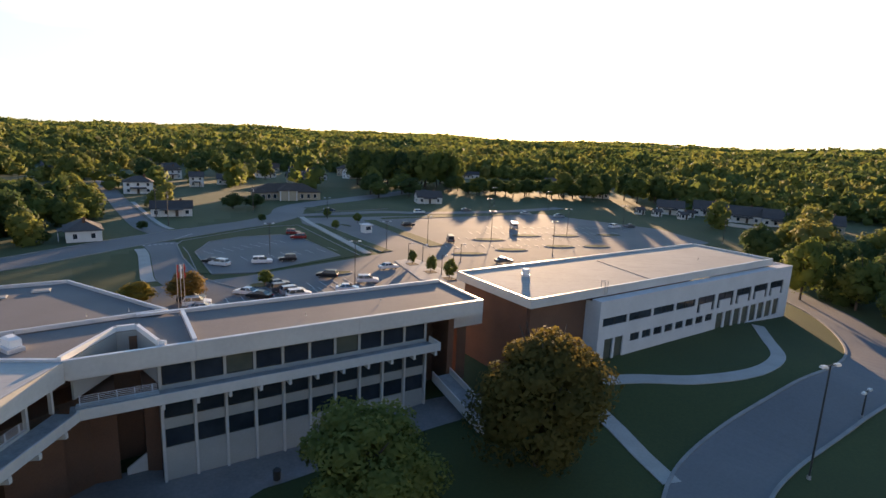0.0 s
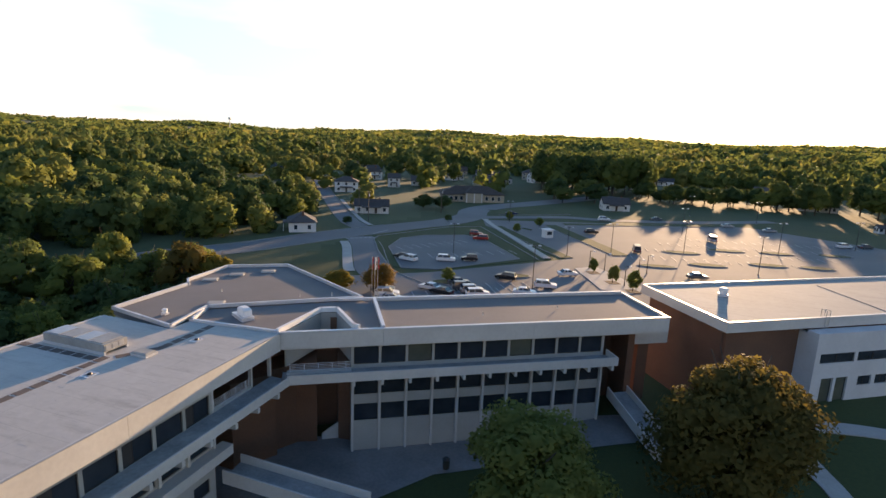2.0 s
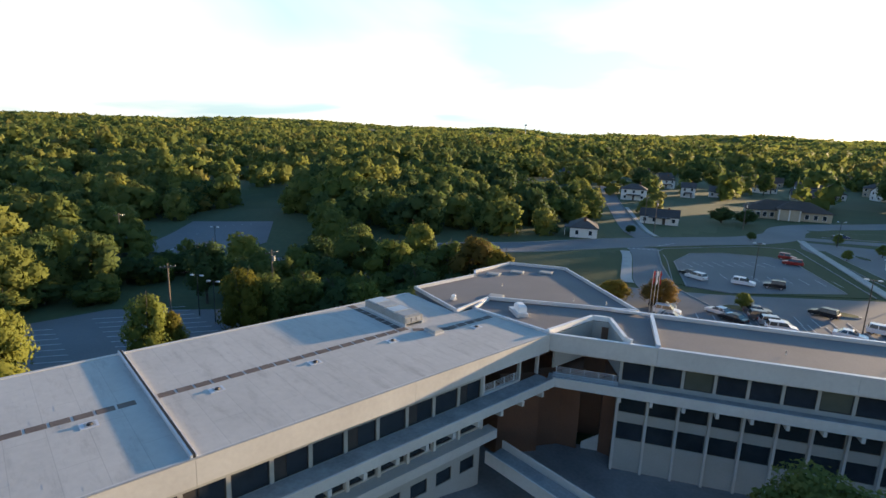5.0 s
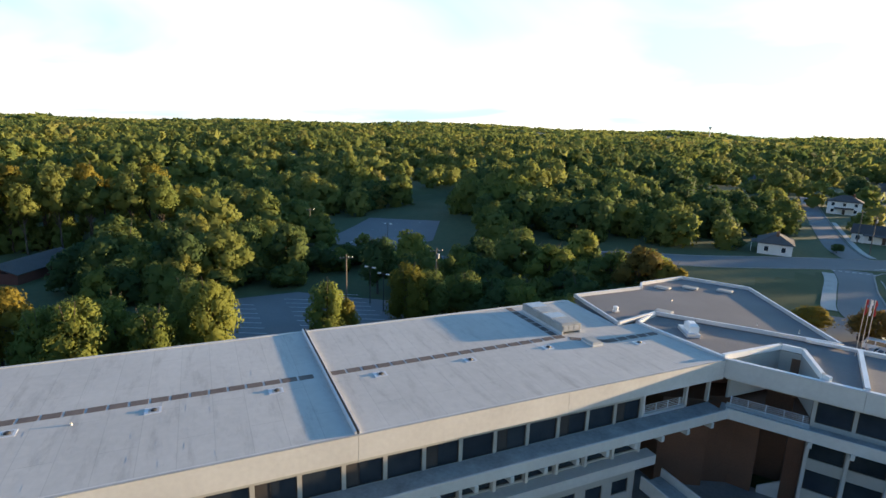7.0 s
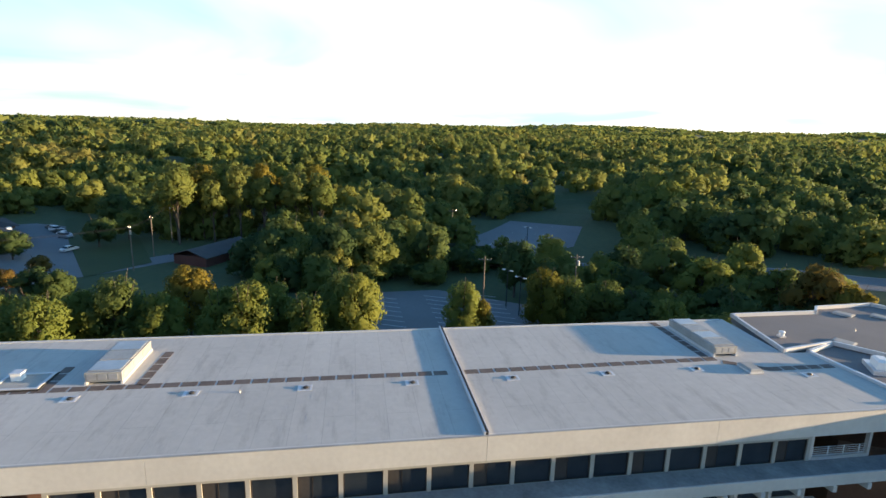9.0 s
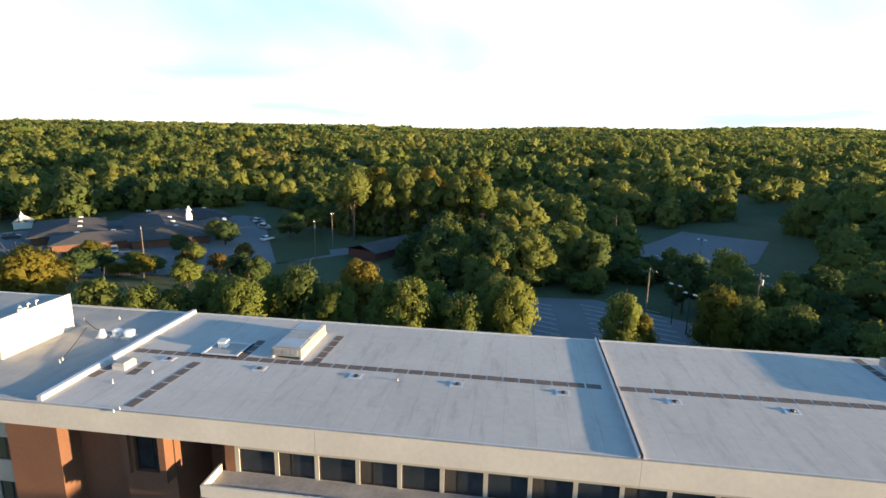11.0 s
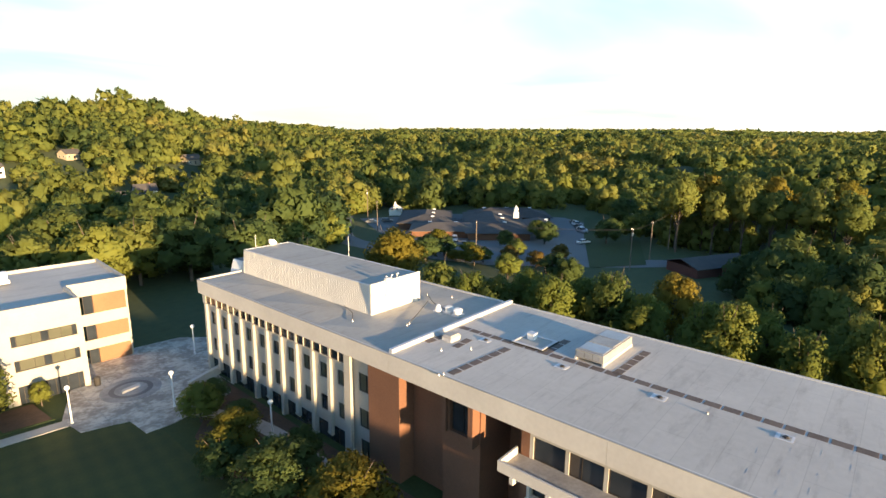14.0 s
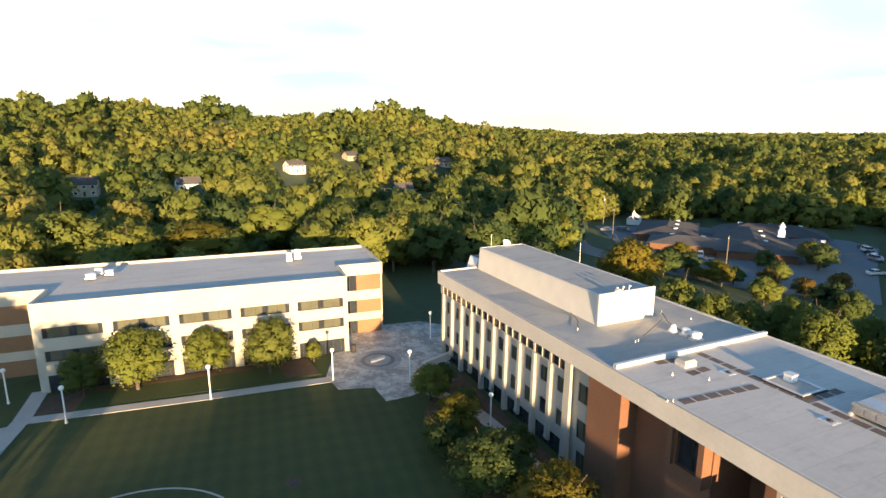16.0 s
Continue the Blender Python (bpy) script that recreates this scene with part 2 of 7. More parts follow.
SHINGLE = mat("dark_roof_shingles", (0.045, 0.042, 0.042), (0.10, 0.09, 0.085), 0.95, 0.5, 5.0, 0.5, rand=0.3)
SHINGLE_BROWN = mat("brown_roof_shingles", (0.060, 0.043, 0.035), (0.105, 0.074, 0.058), 0.95, 0.4, 5.0, 0.5, rand=0.2)
RUBBER = mat("tyre_rubber", (0.015, 0.015, 0.015), (0.03, 0.03, 0.03), 0.9)
LAMP_GLOBE = mat("opal_globe", (0.78, 0.78, 0.76), (0.86, 0.86, 0.84), 0.25, bump=0.0)
KERB = mat("kerb_concrete", (0.22, 0.21, 0.20), (0.33, 0.315, 0.29), 0.9, 0.4, 5.0)
HOUSING = mat("machine_housing", (0.29, 0.28, 0.26), (0.43, 0.42, 0.395), 0.55, 0.7, 4.0, metal=0.2)
MULCH = mat("brown_mulch", (0.06, 0.035, 0.022), (0.12, 0.07, 0.045), 0.95, 0.8, 6.0, 0.5, 0.5)
# paving in a darker tone, with the court's shade put into the colour
COURT_PAVING = mat("shade_toned_paving", (0.17, 0.155, 0.15), (0.30, 0.275, 0.26), 0.9, 0.25, 3.0)
PALE_METAL = mat("pale_metal_cladding", (0.52, 0.51, 0.48), (0.61, 0.595, 0.56), 0.55, 0.5, 5.0)
RED = mat("red_cloth", (0.35, 0.03, 0.025), (0.5, 0.05, 0.04), 0.8)


def stripes(name, a, b, width, turn):
    """A mown lawn: bands of two greens under fine noise."""
    m = mat(name, a, b, 0.95, 0.08, 3.0, 0.45, 0.5)
    n, l = m.node_tree.nodes, m.node_tree.links
    ramp = [x for x in n if x.type == "VALTORGB"][0]
    fac = ramp.inputs["Fac"].links[0].from_socket
    geo = [x for x in n if x.type == "NEW_GEOMETRY"][0]
    rot = n.new("ShaderNodeMapping")
    rot.inputs["Rotation"].default_value = (0, 0, radians(turn))
    l.new(geo.outputs["Position"], rot.inputs["Vector"])
    w = n.new("ShaderNodeTexWave")
    w.bands_direction = "X"
    w.inputs["Scale"].default_value, w.inputs["Distortion"].default_value, w.inputs["Detail"].default_value = 0.314 / width, 1.6, 3.0
    l.new(rot.outputs[0], w.inputs["Vector"])
    across = n.new("ShaderNodeTexWave")
    across.bands_direction = "Y"
    across.inputs["Scale"].default_value, across.inputs["Distortion"].default_value, across.inputs["Detail"].default_value = 0.2 / width, 3.0, 3.0
    l.new(rot.outputs[0], across.inputs["Vector"])
    dry = n.new("ShaderNodeTexNoise")
    dry.inputs["Scale"].default_value, dry.inputs["Detail"].default_value, dry.inputs["Roughness"].default_value = 0.11, 6.0, 0.62
    l.new(geo.outputs["Position"], dry.inputs["Vector"])
    for tex, share in ((w, 0.17), (across, 0.10), (dry, 0.34)):
        mx = n.new("ShaderNodeMix")
        mx.inputs["Factor"].default_value = share
        l.new(fac, mx.inputs["A"])
        l.new(tex.outputs["Fac"], mx.inputs["B"])
        fac = mx.outputs["Result"]
    l.new(fac, ramp.inputs["Fac"])
    ramp.color_ramp.elements[0].position, ramp.color_ramp.elements[1].position = 0.34, 0.60
    ramp.color_ramp.elements.new(0.72).color = (b[0] * 1.45, b[1] * 1.15, b[2] * 1.1, 1)
    return m


MOWN = stripes("striped_lawn", (0.033, 0.047, 0.011), (0.062, 0.072, 0.016), 1.6, 6)


def seams(name, a, b, gap, turn, dark=0.75):
    """Roofing laid in sheets: thin darker lines across two-scale noise."""
    m = mat(name, a, b, 0.85, 0.12, 2.0, 0.35, spec=0.25)
    n, l = m.node_tree.nodes, m.node_tree.links
    ramp = [x for x in n if x.type == "VALTORGB"][0]
    geo = [x for x in n if x.type == "NEW_GEOMETRY"][0]
    rot = n.new("ShaderNodeMapping")
    rot.inputs["Rotation"].default_value = (0, 0, radians(turn))
    l.new(geo.outputs["Position"], rot.inputs["Vector"])
    br = n.new("ShaderNodeTexBrick")
    br.inputs["Scale"].default_value = 1.0
    br.inputs["Color1"].default_value, br.inputs["Color2"].default_value = (1, 1, 1, 1), (0.94, 0.94, 0.94, 1)
    br.inputs["Mortar"].default_value = (dark, dark, dark, 1)
    br.inputs["Mortar Size"].default_value, br.inputs["Brick Width"].default_value, br.inputs["Row Height"].default_value = 0.025, gap * 4, gap
    l.new(rot.outputs[0], br.inputs["Vector"])
    mx = n.new("ShaderNodeMix")
    mx.data_type, mx.blend_type = "RGBA", "MULTIPLY"
    mx.inputs["Factor"].default_value = 0.6
    l.new(ramp.outputs["Color"], mx.inputs["A"])
    l.new(br.outputs["Color"], mx.inputs["B"])
    # dirt streaks where water stands
    st = n.new("ShaderNodeTexNoise")
    st.inputs["Scale"].default_value, st.inputs["Detail"].default_value, st.inputs["Roughness"].default_value = 0.6, 8.0, 0.7
    sm = n.new("ShaderNodeMapping")
    sm.inputs["Scale"].default_value = (0.35, 1.6, 1.0)
    l.new(rot.outputs[0], sm.inputs["Vector"])
    l.new(sm.outputs[0], st.inputs["Vector"])
    sr = n.new("ShaderNodeValToRGB")
    sr.color_ramp.elements[0].position, sr.color_ramp.elements[1].position = 0.28, 0.48
    sr.color_ramp.elements[0].color = (0.72, 0.70, 0.70, 1)
    l.new(st.outputs["Fac"], sr.inputs["Fac"])
    m2 = n.new("ShaderNodeMix")
    m2.data_type, m2.blend_type = "RGBA", "MULTIPLY"
    m2.inputs["Factor"].default_value = 0.8
    l.new(mx.outputs["Result"], m2.inputs["A"])
    l.new(sr.outputs["Color"], m2.inputs["B"])
    l.new(m2.outputs["Result"], n["Principled BSDF"].inputs["Base Color"])
    return m


ROOF = seams("light_roof_membrane", (0.44, 0.415, 0.38), (0.55, 0.52, 0.475), 2.0, 0)
ROOF_MID = seams("grey_roof_sheet", (0.34, 0.325, 0.295), (0.43, 0.415, 0.38), 3.0, 0, 0.85)
BRICK_TAN = mat("tan_brick", (0.20, 0.105, 0.058), (0.29, 0.155, 0.088), 0.85, 0.3, 9.0, 0.5)
ANNEX_WALL = mat("grey_white_render", (0.54, 0.53, 0.52), (0.64, 0.63, 0.62), 0.85, 0.3, 3.0)
SLABS = seams("plaza_slabs", (0.33, 0.285, 0.245), (0.60, 0.55, 0.48), 1.6, 30, 0.6)
# worn pale patches on the plaza
slab_noise = [x for x in SLABS.node_tree.nodes if x.type == "TEX_NOISE"][0]
slab_noise.inputs["Scale"].default_value = 0.5
slab_ramp = [x for x in SLABS.node_tree.nodes if x.type == "VALTORGB"][0].color_ramp
slab_ramp.elements[0].position, slab_ramp.elements[1].position = 0.42, 0.60

# ---- ground ----
def step(a, b, x):
    t = np.clip((np.asarray(x, float) - a) / (b - a), 0.0, 1.0)
    return t * t * (3 - 2 * t)


def ground_z(x, y):
    """Height of the land: level round the campus, a valley to the west, hills all round far off, the highest to the south."""
    x, y = np.asarray(x, float), np.asarray(y, float)
    r = np.hypot(x, y)
    az = np.degrees(np.arctan2(-x, y))
    z = -5.0 * step(-52, -72, x) * (1 - step(45, 105, y))
    z = z + 2.3 * step(12, 20, x) * step(48, 68, y) * (1 - 0.55 * step(45, 66, x)) * (1 - step(110, 180, y)) * (1 - step(70, 88, y - 0.9 * x))
    z = z - 1.4 * step(24, 34, y) * step(2, -14, x) * step(-50, -30, x) * (1 - step(56, 60, y))
    far = step(300, 1600, r)
    wave = 9 * np.sin(x * 0.004 + 1.3) * np.cos(y * 0.0037 - 0.6) + 6 * np.sin(x * 0.0091 + y * 0.006)
    z = z + far * (wave + 4)
    z = z + step(700, 3200, r) * (38 - 24 * step(62, 112, az) + 5 * np.sin(np.radians(az) * 7) + 5 * np.sin(np.radians(az) * 17 + 1))
    # hummocks and hollows under the western woods
    z = z + 5.5 * step(200, 330, r) * (1 - step(900, 1300, r)) * step(54, 66, az) * (np.sin(x * 0.029 + 1.4 * np.sin(y * 0.013)) * np.cos(y * 0.026 + 0.7) + 0.5 * np.sin(x * 0.051 - y * 0.043))
    ridge = np.clip(step(142, 159, az) + step(-120, -165, az), 0, 1)
    z = z + ridge * step(240, 700, r) * (1 - 0.5 * step(900, 2000, r)) * (40 + 3 * np.sin(np.radians(az) * 11 + 1.0) + 8 * step(-179, -173, az) * (az < 0))
    z = z + 20 * step(139, 145, az) * (1 - step(150, 156, az)) * step(900, 1500, r)
    return z


def ground():
    rings = np.concatenate([np.arange(0, 160, 4.0), 160 * (4700 / 160) ** np.linspace(0, 1, 90)])
    n = 240
    a = np.linspace(0, 2 * math.pi, n, endpoint=False)
    rr, aa = np.meshgrid(rings[1:], a, indexing="ij")
    x, y = rr * np.cos(aa), rr * np.sin(aa)
    z = ground_z(x, y)
    v = np.concatenate([[[0, 0, float(ground_z(0, 0))]], np.stack([x, y, z], -1).reshape(-1, 3)])
    m = Mesh()
    m.v = [tuple(p) for p in v.tolist()]
    k = len(rings) - 1
    m.f = [(0, 1 + j, 1 + (j + 1) % n) for j in range(n)]
    for i in range(k - 1):
        b0, b1 = 1 + i * n, 1 + (i + 1) * n
        m.f += [(b0 + j, b1 + j, b1 + (j + 1) % n, b0 + (j + 1) % n) for j in range(n)]
    ob = solid("ground", m, GROUND, "rough grassy ground rolling to wooded hills", "ground", kind="structure", smooth=True)
    ob.data.materials.append(LAWN)
    for p in ob.data.polygons:
        c = p.center
        if c.x > -75 and c.length < 330 and (c.y > -60 or c.length < 80):
            p.material_index = 1
    return ob


ground()


def gz(x, y):
    return float(ground_z(x, y))


def strip(points, width, lift=0.06, step_m=4.0):
    """A band along a line of points, laid on the ground."""
    pts = [Vector(p) for p in points]
    line = [pts[0]]
    for a, b in zip(pts, pts[1:]):
        k = max(1, int((b - a).length / step_m))
        line += [a.lerp(b, (i + 1) / k) for i in range(k)]
    m = Mesh()
    for i, p in enumerate(line):
        d = (line[min(i + 1, len(line) - 1)] - line[max(i - 1, 0)]).normalized()
        s = Vector((-d.y, d.x)) * width / 2
        for q in (p + s, p - s):
            z = gz(q.x, q.y) + lift
            m.v += [(q.x, q.y, z), (q.x, q.y, z - 0.3)]
    for i in range(len(line) - 1):
        a, b = 4 * i, 4 * i + 4
        m.f += [(a, a + 2, b + 2, b), (a, b, b + 1, a + 1), (a + 2, a + 3, b + 3, b + 2)]
    return m


def curve_points(points, n=8):
    """Catmull-Rom through the points."""
    p = [Vector(q) for q in points]
    p = [2 * p[0] - p[1]] + p + [2 * p[-1] - p[-2]]
    out = []
    for i in range(1, len(p) - 2):
        for k in range(n):
            t = k / n
            out.append(0.5 * (2 * p[i] + (p[i + 1] - p[i - 1]) * t + (2 * p[i - 1] - 5 * p[i] + 4 * p[i + 1] - p[i + 2]) * t * t
                              + (3 * p[i] - p[i - 1] - 3 * p[i + 1] + p[i + 2]) * t ** 3))
    return [(q.x, q.y) for q in out] + [tuple(points[-1])]

# ---- the campus buildings ----
R = 11.8            # height of the main roofs
BAY = 2.72


def window(parent, s0, s1, z0, z1, d, glass=None, mullions=(), sill=None):
    """A framed window in the plane d of a building's front, which faces -y."""
    f = Mesh()
    w = 0.07
    f.box(s0, s1, d, d + 0.1, z1 - w, z1).box(s0, s1, d, d + 0.1, z0, z0 + w)
    f.box(s0, s0 + w, d, d + 0.1, z0 + w, z1 - w).box(s1 - w, s1, d, d + 0.1, z0 + w, z1 - w)
    for k in mullions:
        x = s0 + (s1 - s0) * k
        f.box(x - 0.03, x + 0.03, d, d + 0.1, z0 + w, z1 - w)
    win = part("window", f, FRAME, parent)
    part("pane", Mesh().box(s0 + w, s1 - w, d + 0.05, d + 0.07, z0 + w, z1 - w), glass or GLASS, win)
    return win


def roof_edge(m, poly, h, w, z, closed=True):
    """A low kerb along a line of points."""
    n = len(poly)
    for i in range(n if closed else n - 1):
        a, b = Vector(poly[i]), Vector(poly[(i + 1) % n])
        d = (b - a).normalized()
        s = Vector((-d.y, d.x)) * w / 2
        e = d * w / 2
        m.prism([tuple(a - e + s), tuple(a - e - s), tuple(b + e - s), tuple(b + e + s)], z, z + h)
    return m


# -- long classroom building: s runs along +y, d to the west --
LONG = pose(-28.6, -64.5, 0, 0, 0, 90)
long_b = thing("classroom_building", LONG, "long concrete and brown brick classroom building with a pale flat roof", "building", kind="structure")
L_END, L_DEEP = 104.1, 18.2
m = Mesh().prism([(0.2, 0.2), (33.8, 0.2), (33.8, L_DEEP), (0.2, L_DEEP)], 11.3, R - 0.06)
part("roof", m, ROOF_MID, long_b, "grey flat roof of the finned end")
m = Mesh().prism([(34.0, 0.2), (72.4, 0.2), (72.4, L_DEEP), (34.0, L_DEEP)], 11.3, R)
part("roof", m, ROOF, long_b, "pale membrane roof")
m = Mesh().prism([(72.4, 0.2), (104.1, 0.25), (103.7, 9.6), (101.1, 9.8), (101.4, L_DEEP), (72.4, L_DEEP)], 11.3, R)
part("roof", m, ROOF, long_b, "pale membrane roof")
for a, b in zip([0, 16.5, 34, 53, 72.4, 88], [16.5, 34, 53, 72.4, 88, L_END]):
    part("fascia", Mesh().box(a + 0.01, b - 0.01, 0, 0.3, 10.15, R + 0.02), CONCRETE, long_b, "cream concrete roof fascia")
part("drip_edge", Mesh().box(0, L_END, -0.03, 0.12, R + 0.02, R + 0.06), HOUSING, long_b)
m = Mesh().box(33.7, 34.05, 0.34, L_DEEP, R - 0.05, R + 0.36)
part("parapet", m, CAP, long_b, "white metal parapet across the roof")
part("joint_cover", Mesh().box(72.20, 72.32, 0.14, L_DEEP, R, R + 0.25).box(72.48, 72.56, 0.14, L_DEEP, R, R + 0.2), CAP, long_b, "white metal flashing along a roof joint")
part("joint_gap", Mesh().box(72.32, 72.48, 0.14, L_DEEP, R + 0.004, R + 0.26), RUBBER, long_b, "black sealant in the roof joint")
laps = random.Random(5)
m = Mesh()
for k in range(46):
    for j in range(7):
        a = 35.2 + 1.46 * k + laps.uniform(-0.12, 0.12)
        b = 0.9 + 2.45 * j + (1.2 if k % 2 else 0) + laps.uniform(-0.3, 0.3)
        if not 71.4 < a < 73.2 and b < 17.2 and a < 100 and laps.random() < 0.5:
            m.box(a, a + 0.06, b, b + laps.uniform(0.3, 0.8), R + 0.002, R + 0.005)
tagged(part("lap_mark", m, LAP, long_b), "short dark marks where the membrane sheets lap", kind="stuff")
m = Mesh().box(0.0, 0.3, 0.34, L_DEEP, 10.6, R + 0.1).box(0.3, 101, L_DEEP - 0.3, L_DEEP, 10.6, R + 0.05)
part("back_fascia", m, CONCRETE, long_b)
part("soffit", Mesh().box(0.1, L_END, 0.3, 1.6, 9.95, 10.14), CONCRETE, long_b)
part("back_wall", Mesh().box(0.3, 101, L_DEEP - 0.8, L_DEEP - 0.4, -6, 11.2).box(0.3, 0.7, 1, L_DEEP - 0.8, -2, 11.2), PANEL, long_b)

# finned end: every other fin stops over a wide ground-floor opening
FIN0, FINS = 0.9, 11
ops = []
for k in range(FINS - 1):
    a = FIN0 + BAY * k
    ops += [(a + 1.0, a + 2.35, 6.45, 8.0), (a + 1.0, a + 2.35, 3.0, 4.65)]
    if k % 2 == 0:
        ops.append((a + 0.35, a + 2 * BAY - 0.35, -0.1, 1.85))
part("wall", Mesh().wall(0.3, 28.1, 0.55, 0.9, -1, 8.85, ops), PANEL, long_b, "pale precast wall with rows of windows")
top = [(FIN0 + BAY * k + q, FIN0 + BAY * k + q + 1.18, 8.95, 9.92) for k in range(FINS - 1) for q in (0.16, 1.4)]
part("clerestory_wall", Mesh().wall(0.3, 28.1, 0.35, 0.9, 8.85, 9.95, top), PANEL, long_b)
for o in top:
    window(long_b, *o, 0.45)
for k, o in enumerate(ops):
    window(long_b, *o, 0.65, GLASS if o[3] < 2 or k % 4 == 1 else BLIND, (0.33, 0.67) if o[3] < 2 else (0.5,))
for k in range(FINS):
    a = FIN0 + BAY * k
    w, z1 = (0.95, 10.12) if k == FINS - 1 else (0.5, 8.84)
    z0 = 1.25 if k % 2 else -1
    f = Mesh().hull([(a - w / 2, 0.16, z0), (a + w / 2, 0.16, z0), (a + w / 2, 0.55, z0), (a - w / 2, 0.55, z0)],
                    [(a - w / 2 + 0.05, 0.3, z1), (a + w / 2 - 0.05, 0.3, z1), (a + w / 2 - 0.05, 0.55, z1), (a - w / 2 + 0.05, 0.55, z1)])
    if k % 2:
        f.hull([(a - w / 2, 0.25, 0.85), (a + w / 2, 0.25, 0.85), (a + w / 2, 0.55, 0.85), (a - w / 2, 0.55, 0.85)],
               [(a - w / 2, 0.02, 1.25), (a + w / 2, 0.02, 1.25), (a + w / 2, 0.55, 1.25), (a - w / 2, 0.55, 1.25)])
    part("fin", f, PANEL, long_b)
# brick stair part
ops = [(29.2, 30.95, 6.7, 8.5), (29.2, 30.95, 3.1, 5.0), (29.3, 30.9, -0.6, 1.9)]
part("wall", Mesh().wall(28.1, 31.05, 0.75, 1.1, -1, 9.95, ops), PANEL, long_b)
for o in ops:
    window(long_b, *o, 0.85, BLIND, (0.5,))
for box in ((31.05, 34.9, 0.26, 1.5), (34.9, 39.2, 2.0, 2.4), (42.9, 46.4, 5.0, 5.4), (46.4, 47.1, 1.0, 5.4), (42.5, 42.9, 1.5, 5.0), (34.6, 34.9, 1.5, 2.0), (39.2, 39.5, 1.5, 2.0)):
    part("brick_wall", Mesh().box(*box, -1, 10.1), BRICK, long_b, "dark brown brick wall")
part("brick_wall", Mesh().wall(39.2, 42.9, 0.9, 1.5, -1, 10.1, [(39.9, 42.2, 6.9, 10.1)]), BRICK, long_b, "brown brick wall round a tall window")
window(long_b, 39.9, 42.2, 6.9, 10.05, 1.2, GLASS, (0.5,))
for a, d0 in ((42.35, 0.02), (39.25, 0.6)):
    part("brick_fin", Mesh().box(a, a + 0.45, d0, 0.898, 6.8, 10.12), BRICK, long_b)

# windowed front with its balcony
W0, WN = 47.25, 18
ops = [(W0 + BAY * k + 0.14, W0 + BAY * (k + 1) - 0.14, 7.55, 9.3) for k in range(WN)]
part("wall", Mesh().wall(47.1, 96.35, 1.0, 1.3, 7.3, 9.95, ops), PANEL, long_b)
for k, o in enumerate(ops):
    win = window(long_b, *o, 1.1, GLASS, (0.36,) if k % 2 else ())
    if k % 2:
        part("curtain", Mesh().box(o[0] + 0.08, o[0] + 0.9, 1.12, 1.145, 7.65, 9.2), DARK, win)
low = [(W0 + BAY * k + 0.2, W0 + BAY * (k + 1) - 0.2, 4.75, 6.85) for k in range(WN)] + [(W0 + BAY * k + 0.5, W0 + BAY * (k + 1) - 0.5, 0.9, 2.2) for k in range(WN)]
part("wall", Mesh().wall(47.1, 96.35, 1.0, 1.3, -3, 7.3, low), PANEL, long_b)
for o in low:
    window(long_b, *o, 1.1, GLASS)
for k in range(WN + 3):
    a = W0 + BAY * k
    if k <= WN:
        part("pilaster", Mesh().box(a - 0.12, a + 0.12, 0.75, 1.0, 4.6, 7.35), CONCRETE, long_b)
    part("bracket", Mesh().hull([(a - 0.14, -1.5, 6.85), (a + 0.14, -1.5, 6.85), (a + 0.14, 0.75, 6.6), (a - 0.14, 0.75, 6.6)],
                                [(a - 0.14, -1.5, 7.29), (a + 0.14, -1.5, 7.29), (a + 0.14, 0.75, 7.29), (a - 0.14, 0.75, 7.29)]), CONCRETE, long_b)
part("ledge", Mesh().box(47.1, 97.3, -0.1, 1.0, 3.75, 4.6), CONCRETE, long_b, "concrete ledge over the lowest floor")
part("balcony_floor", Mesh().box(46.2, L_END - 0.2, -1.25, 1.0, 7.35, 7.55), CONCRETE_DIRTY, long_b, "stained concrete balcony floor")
part("balcony_parapet", Mesh().box(46.05, L_END - 0.6, -1.4, -1.25, 7.3, 8.1).box(46.05, 46.2, -1.25, 0.9, 7.3, 8.1), CONCRETE, long_b)

# -- wing: s runs away from the inner corner, d to the back --
WING = pose(-28.75, 39.6, 0, 0, 0, 31.5)
wing = thing("wing_building", WING, "three-storey concrete wing with a grey flat roof", "building", kind="structure")
WL, WW = 40.6, 9.7
part("roof", Mesh().box(9.7, WL - 0.2, 0.3, WW - 0.2, 11.3, R - 0.1), ROOF_DARK, wing, "grey gravel roof")
for a, b in ((0, 9.6), (9.6, 25), (25, WL)):
    part("fascia", Mesh().box(a + 0.01, b - 0.01, 0, 0.3, 10.25, R + 0.02), CONCRETE, wing, "pale concrete roof fascia")
part("end_fascia", Mesh().box(WL - 0.3, WL, 0.3, WW, 10.25, R + 0.02).box(9.6, WL - 0.3, WW - 0.3, WW, 10.25, R + 0.02), CONCRETE, wing)
m = Mesh().box(0, WL + 0.04, -0.04, 0.34, R + 0.02, R + 0.12).box(WL - 0.34, WL + 0.04, 0.34, WW + 0.04, R + 0.02, R + 0.12).box(5.6, WL - 0.34, WW - 0.34, WW + 0.04, R + 0.02, R + 0.3)
part("coping", m, CAP, wing, "white metal roof edge")
part("parapet", Mesh().box(9.45, 9.8, 0.34, WW - 0.3, R - 0.1, R + 0.3), CAP, wing, "white metal parapet across the roof")
part("soffit", Mesh().box(0.3, WL - 0.3, 0.3, 1.3, 10.05, 10.24).box(33.6, WL - 0.3, 1.3, WW - 0.3, 10.05, 10.24), CONCRETE, wing)
S0, SN, SB = 6.75, 10, 2.67
ops = [(S0 + SB * k + 0.13, S0 + SB * (k + 1) - 0.13, 7.95, 9.85) for k in range(SN)]
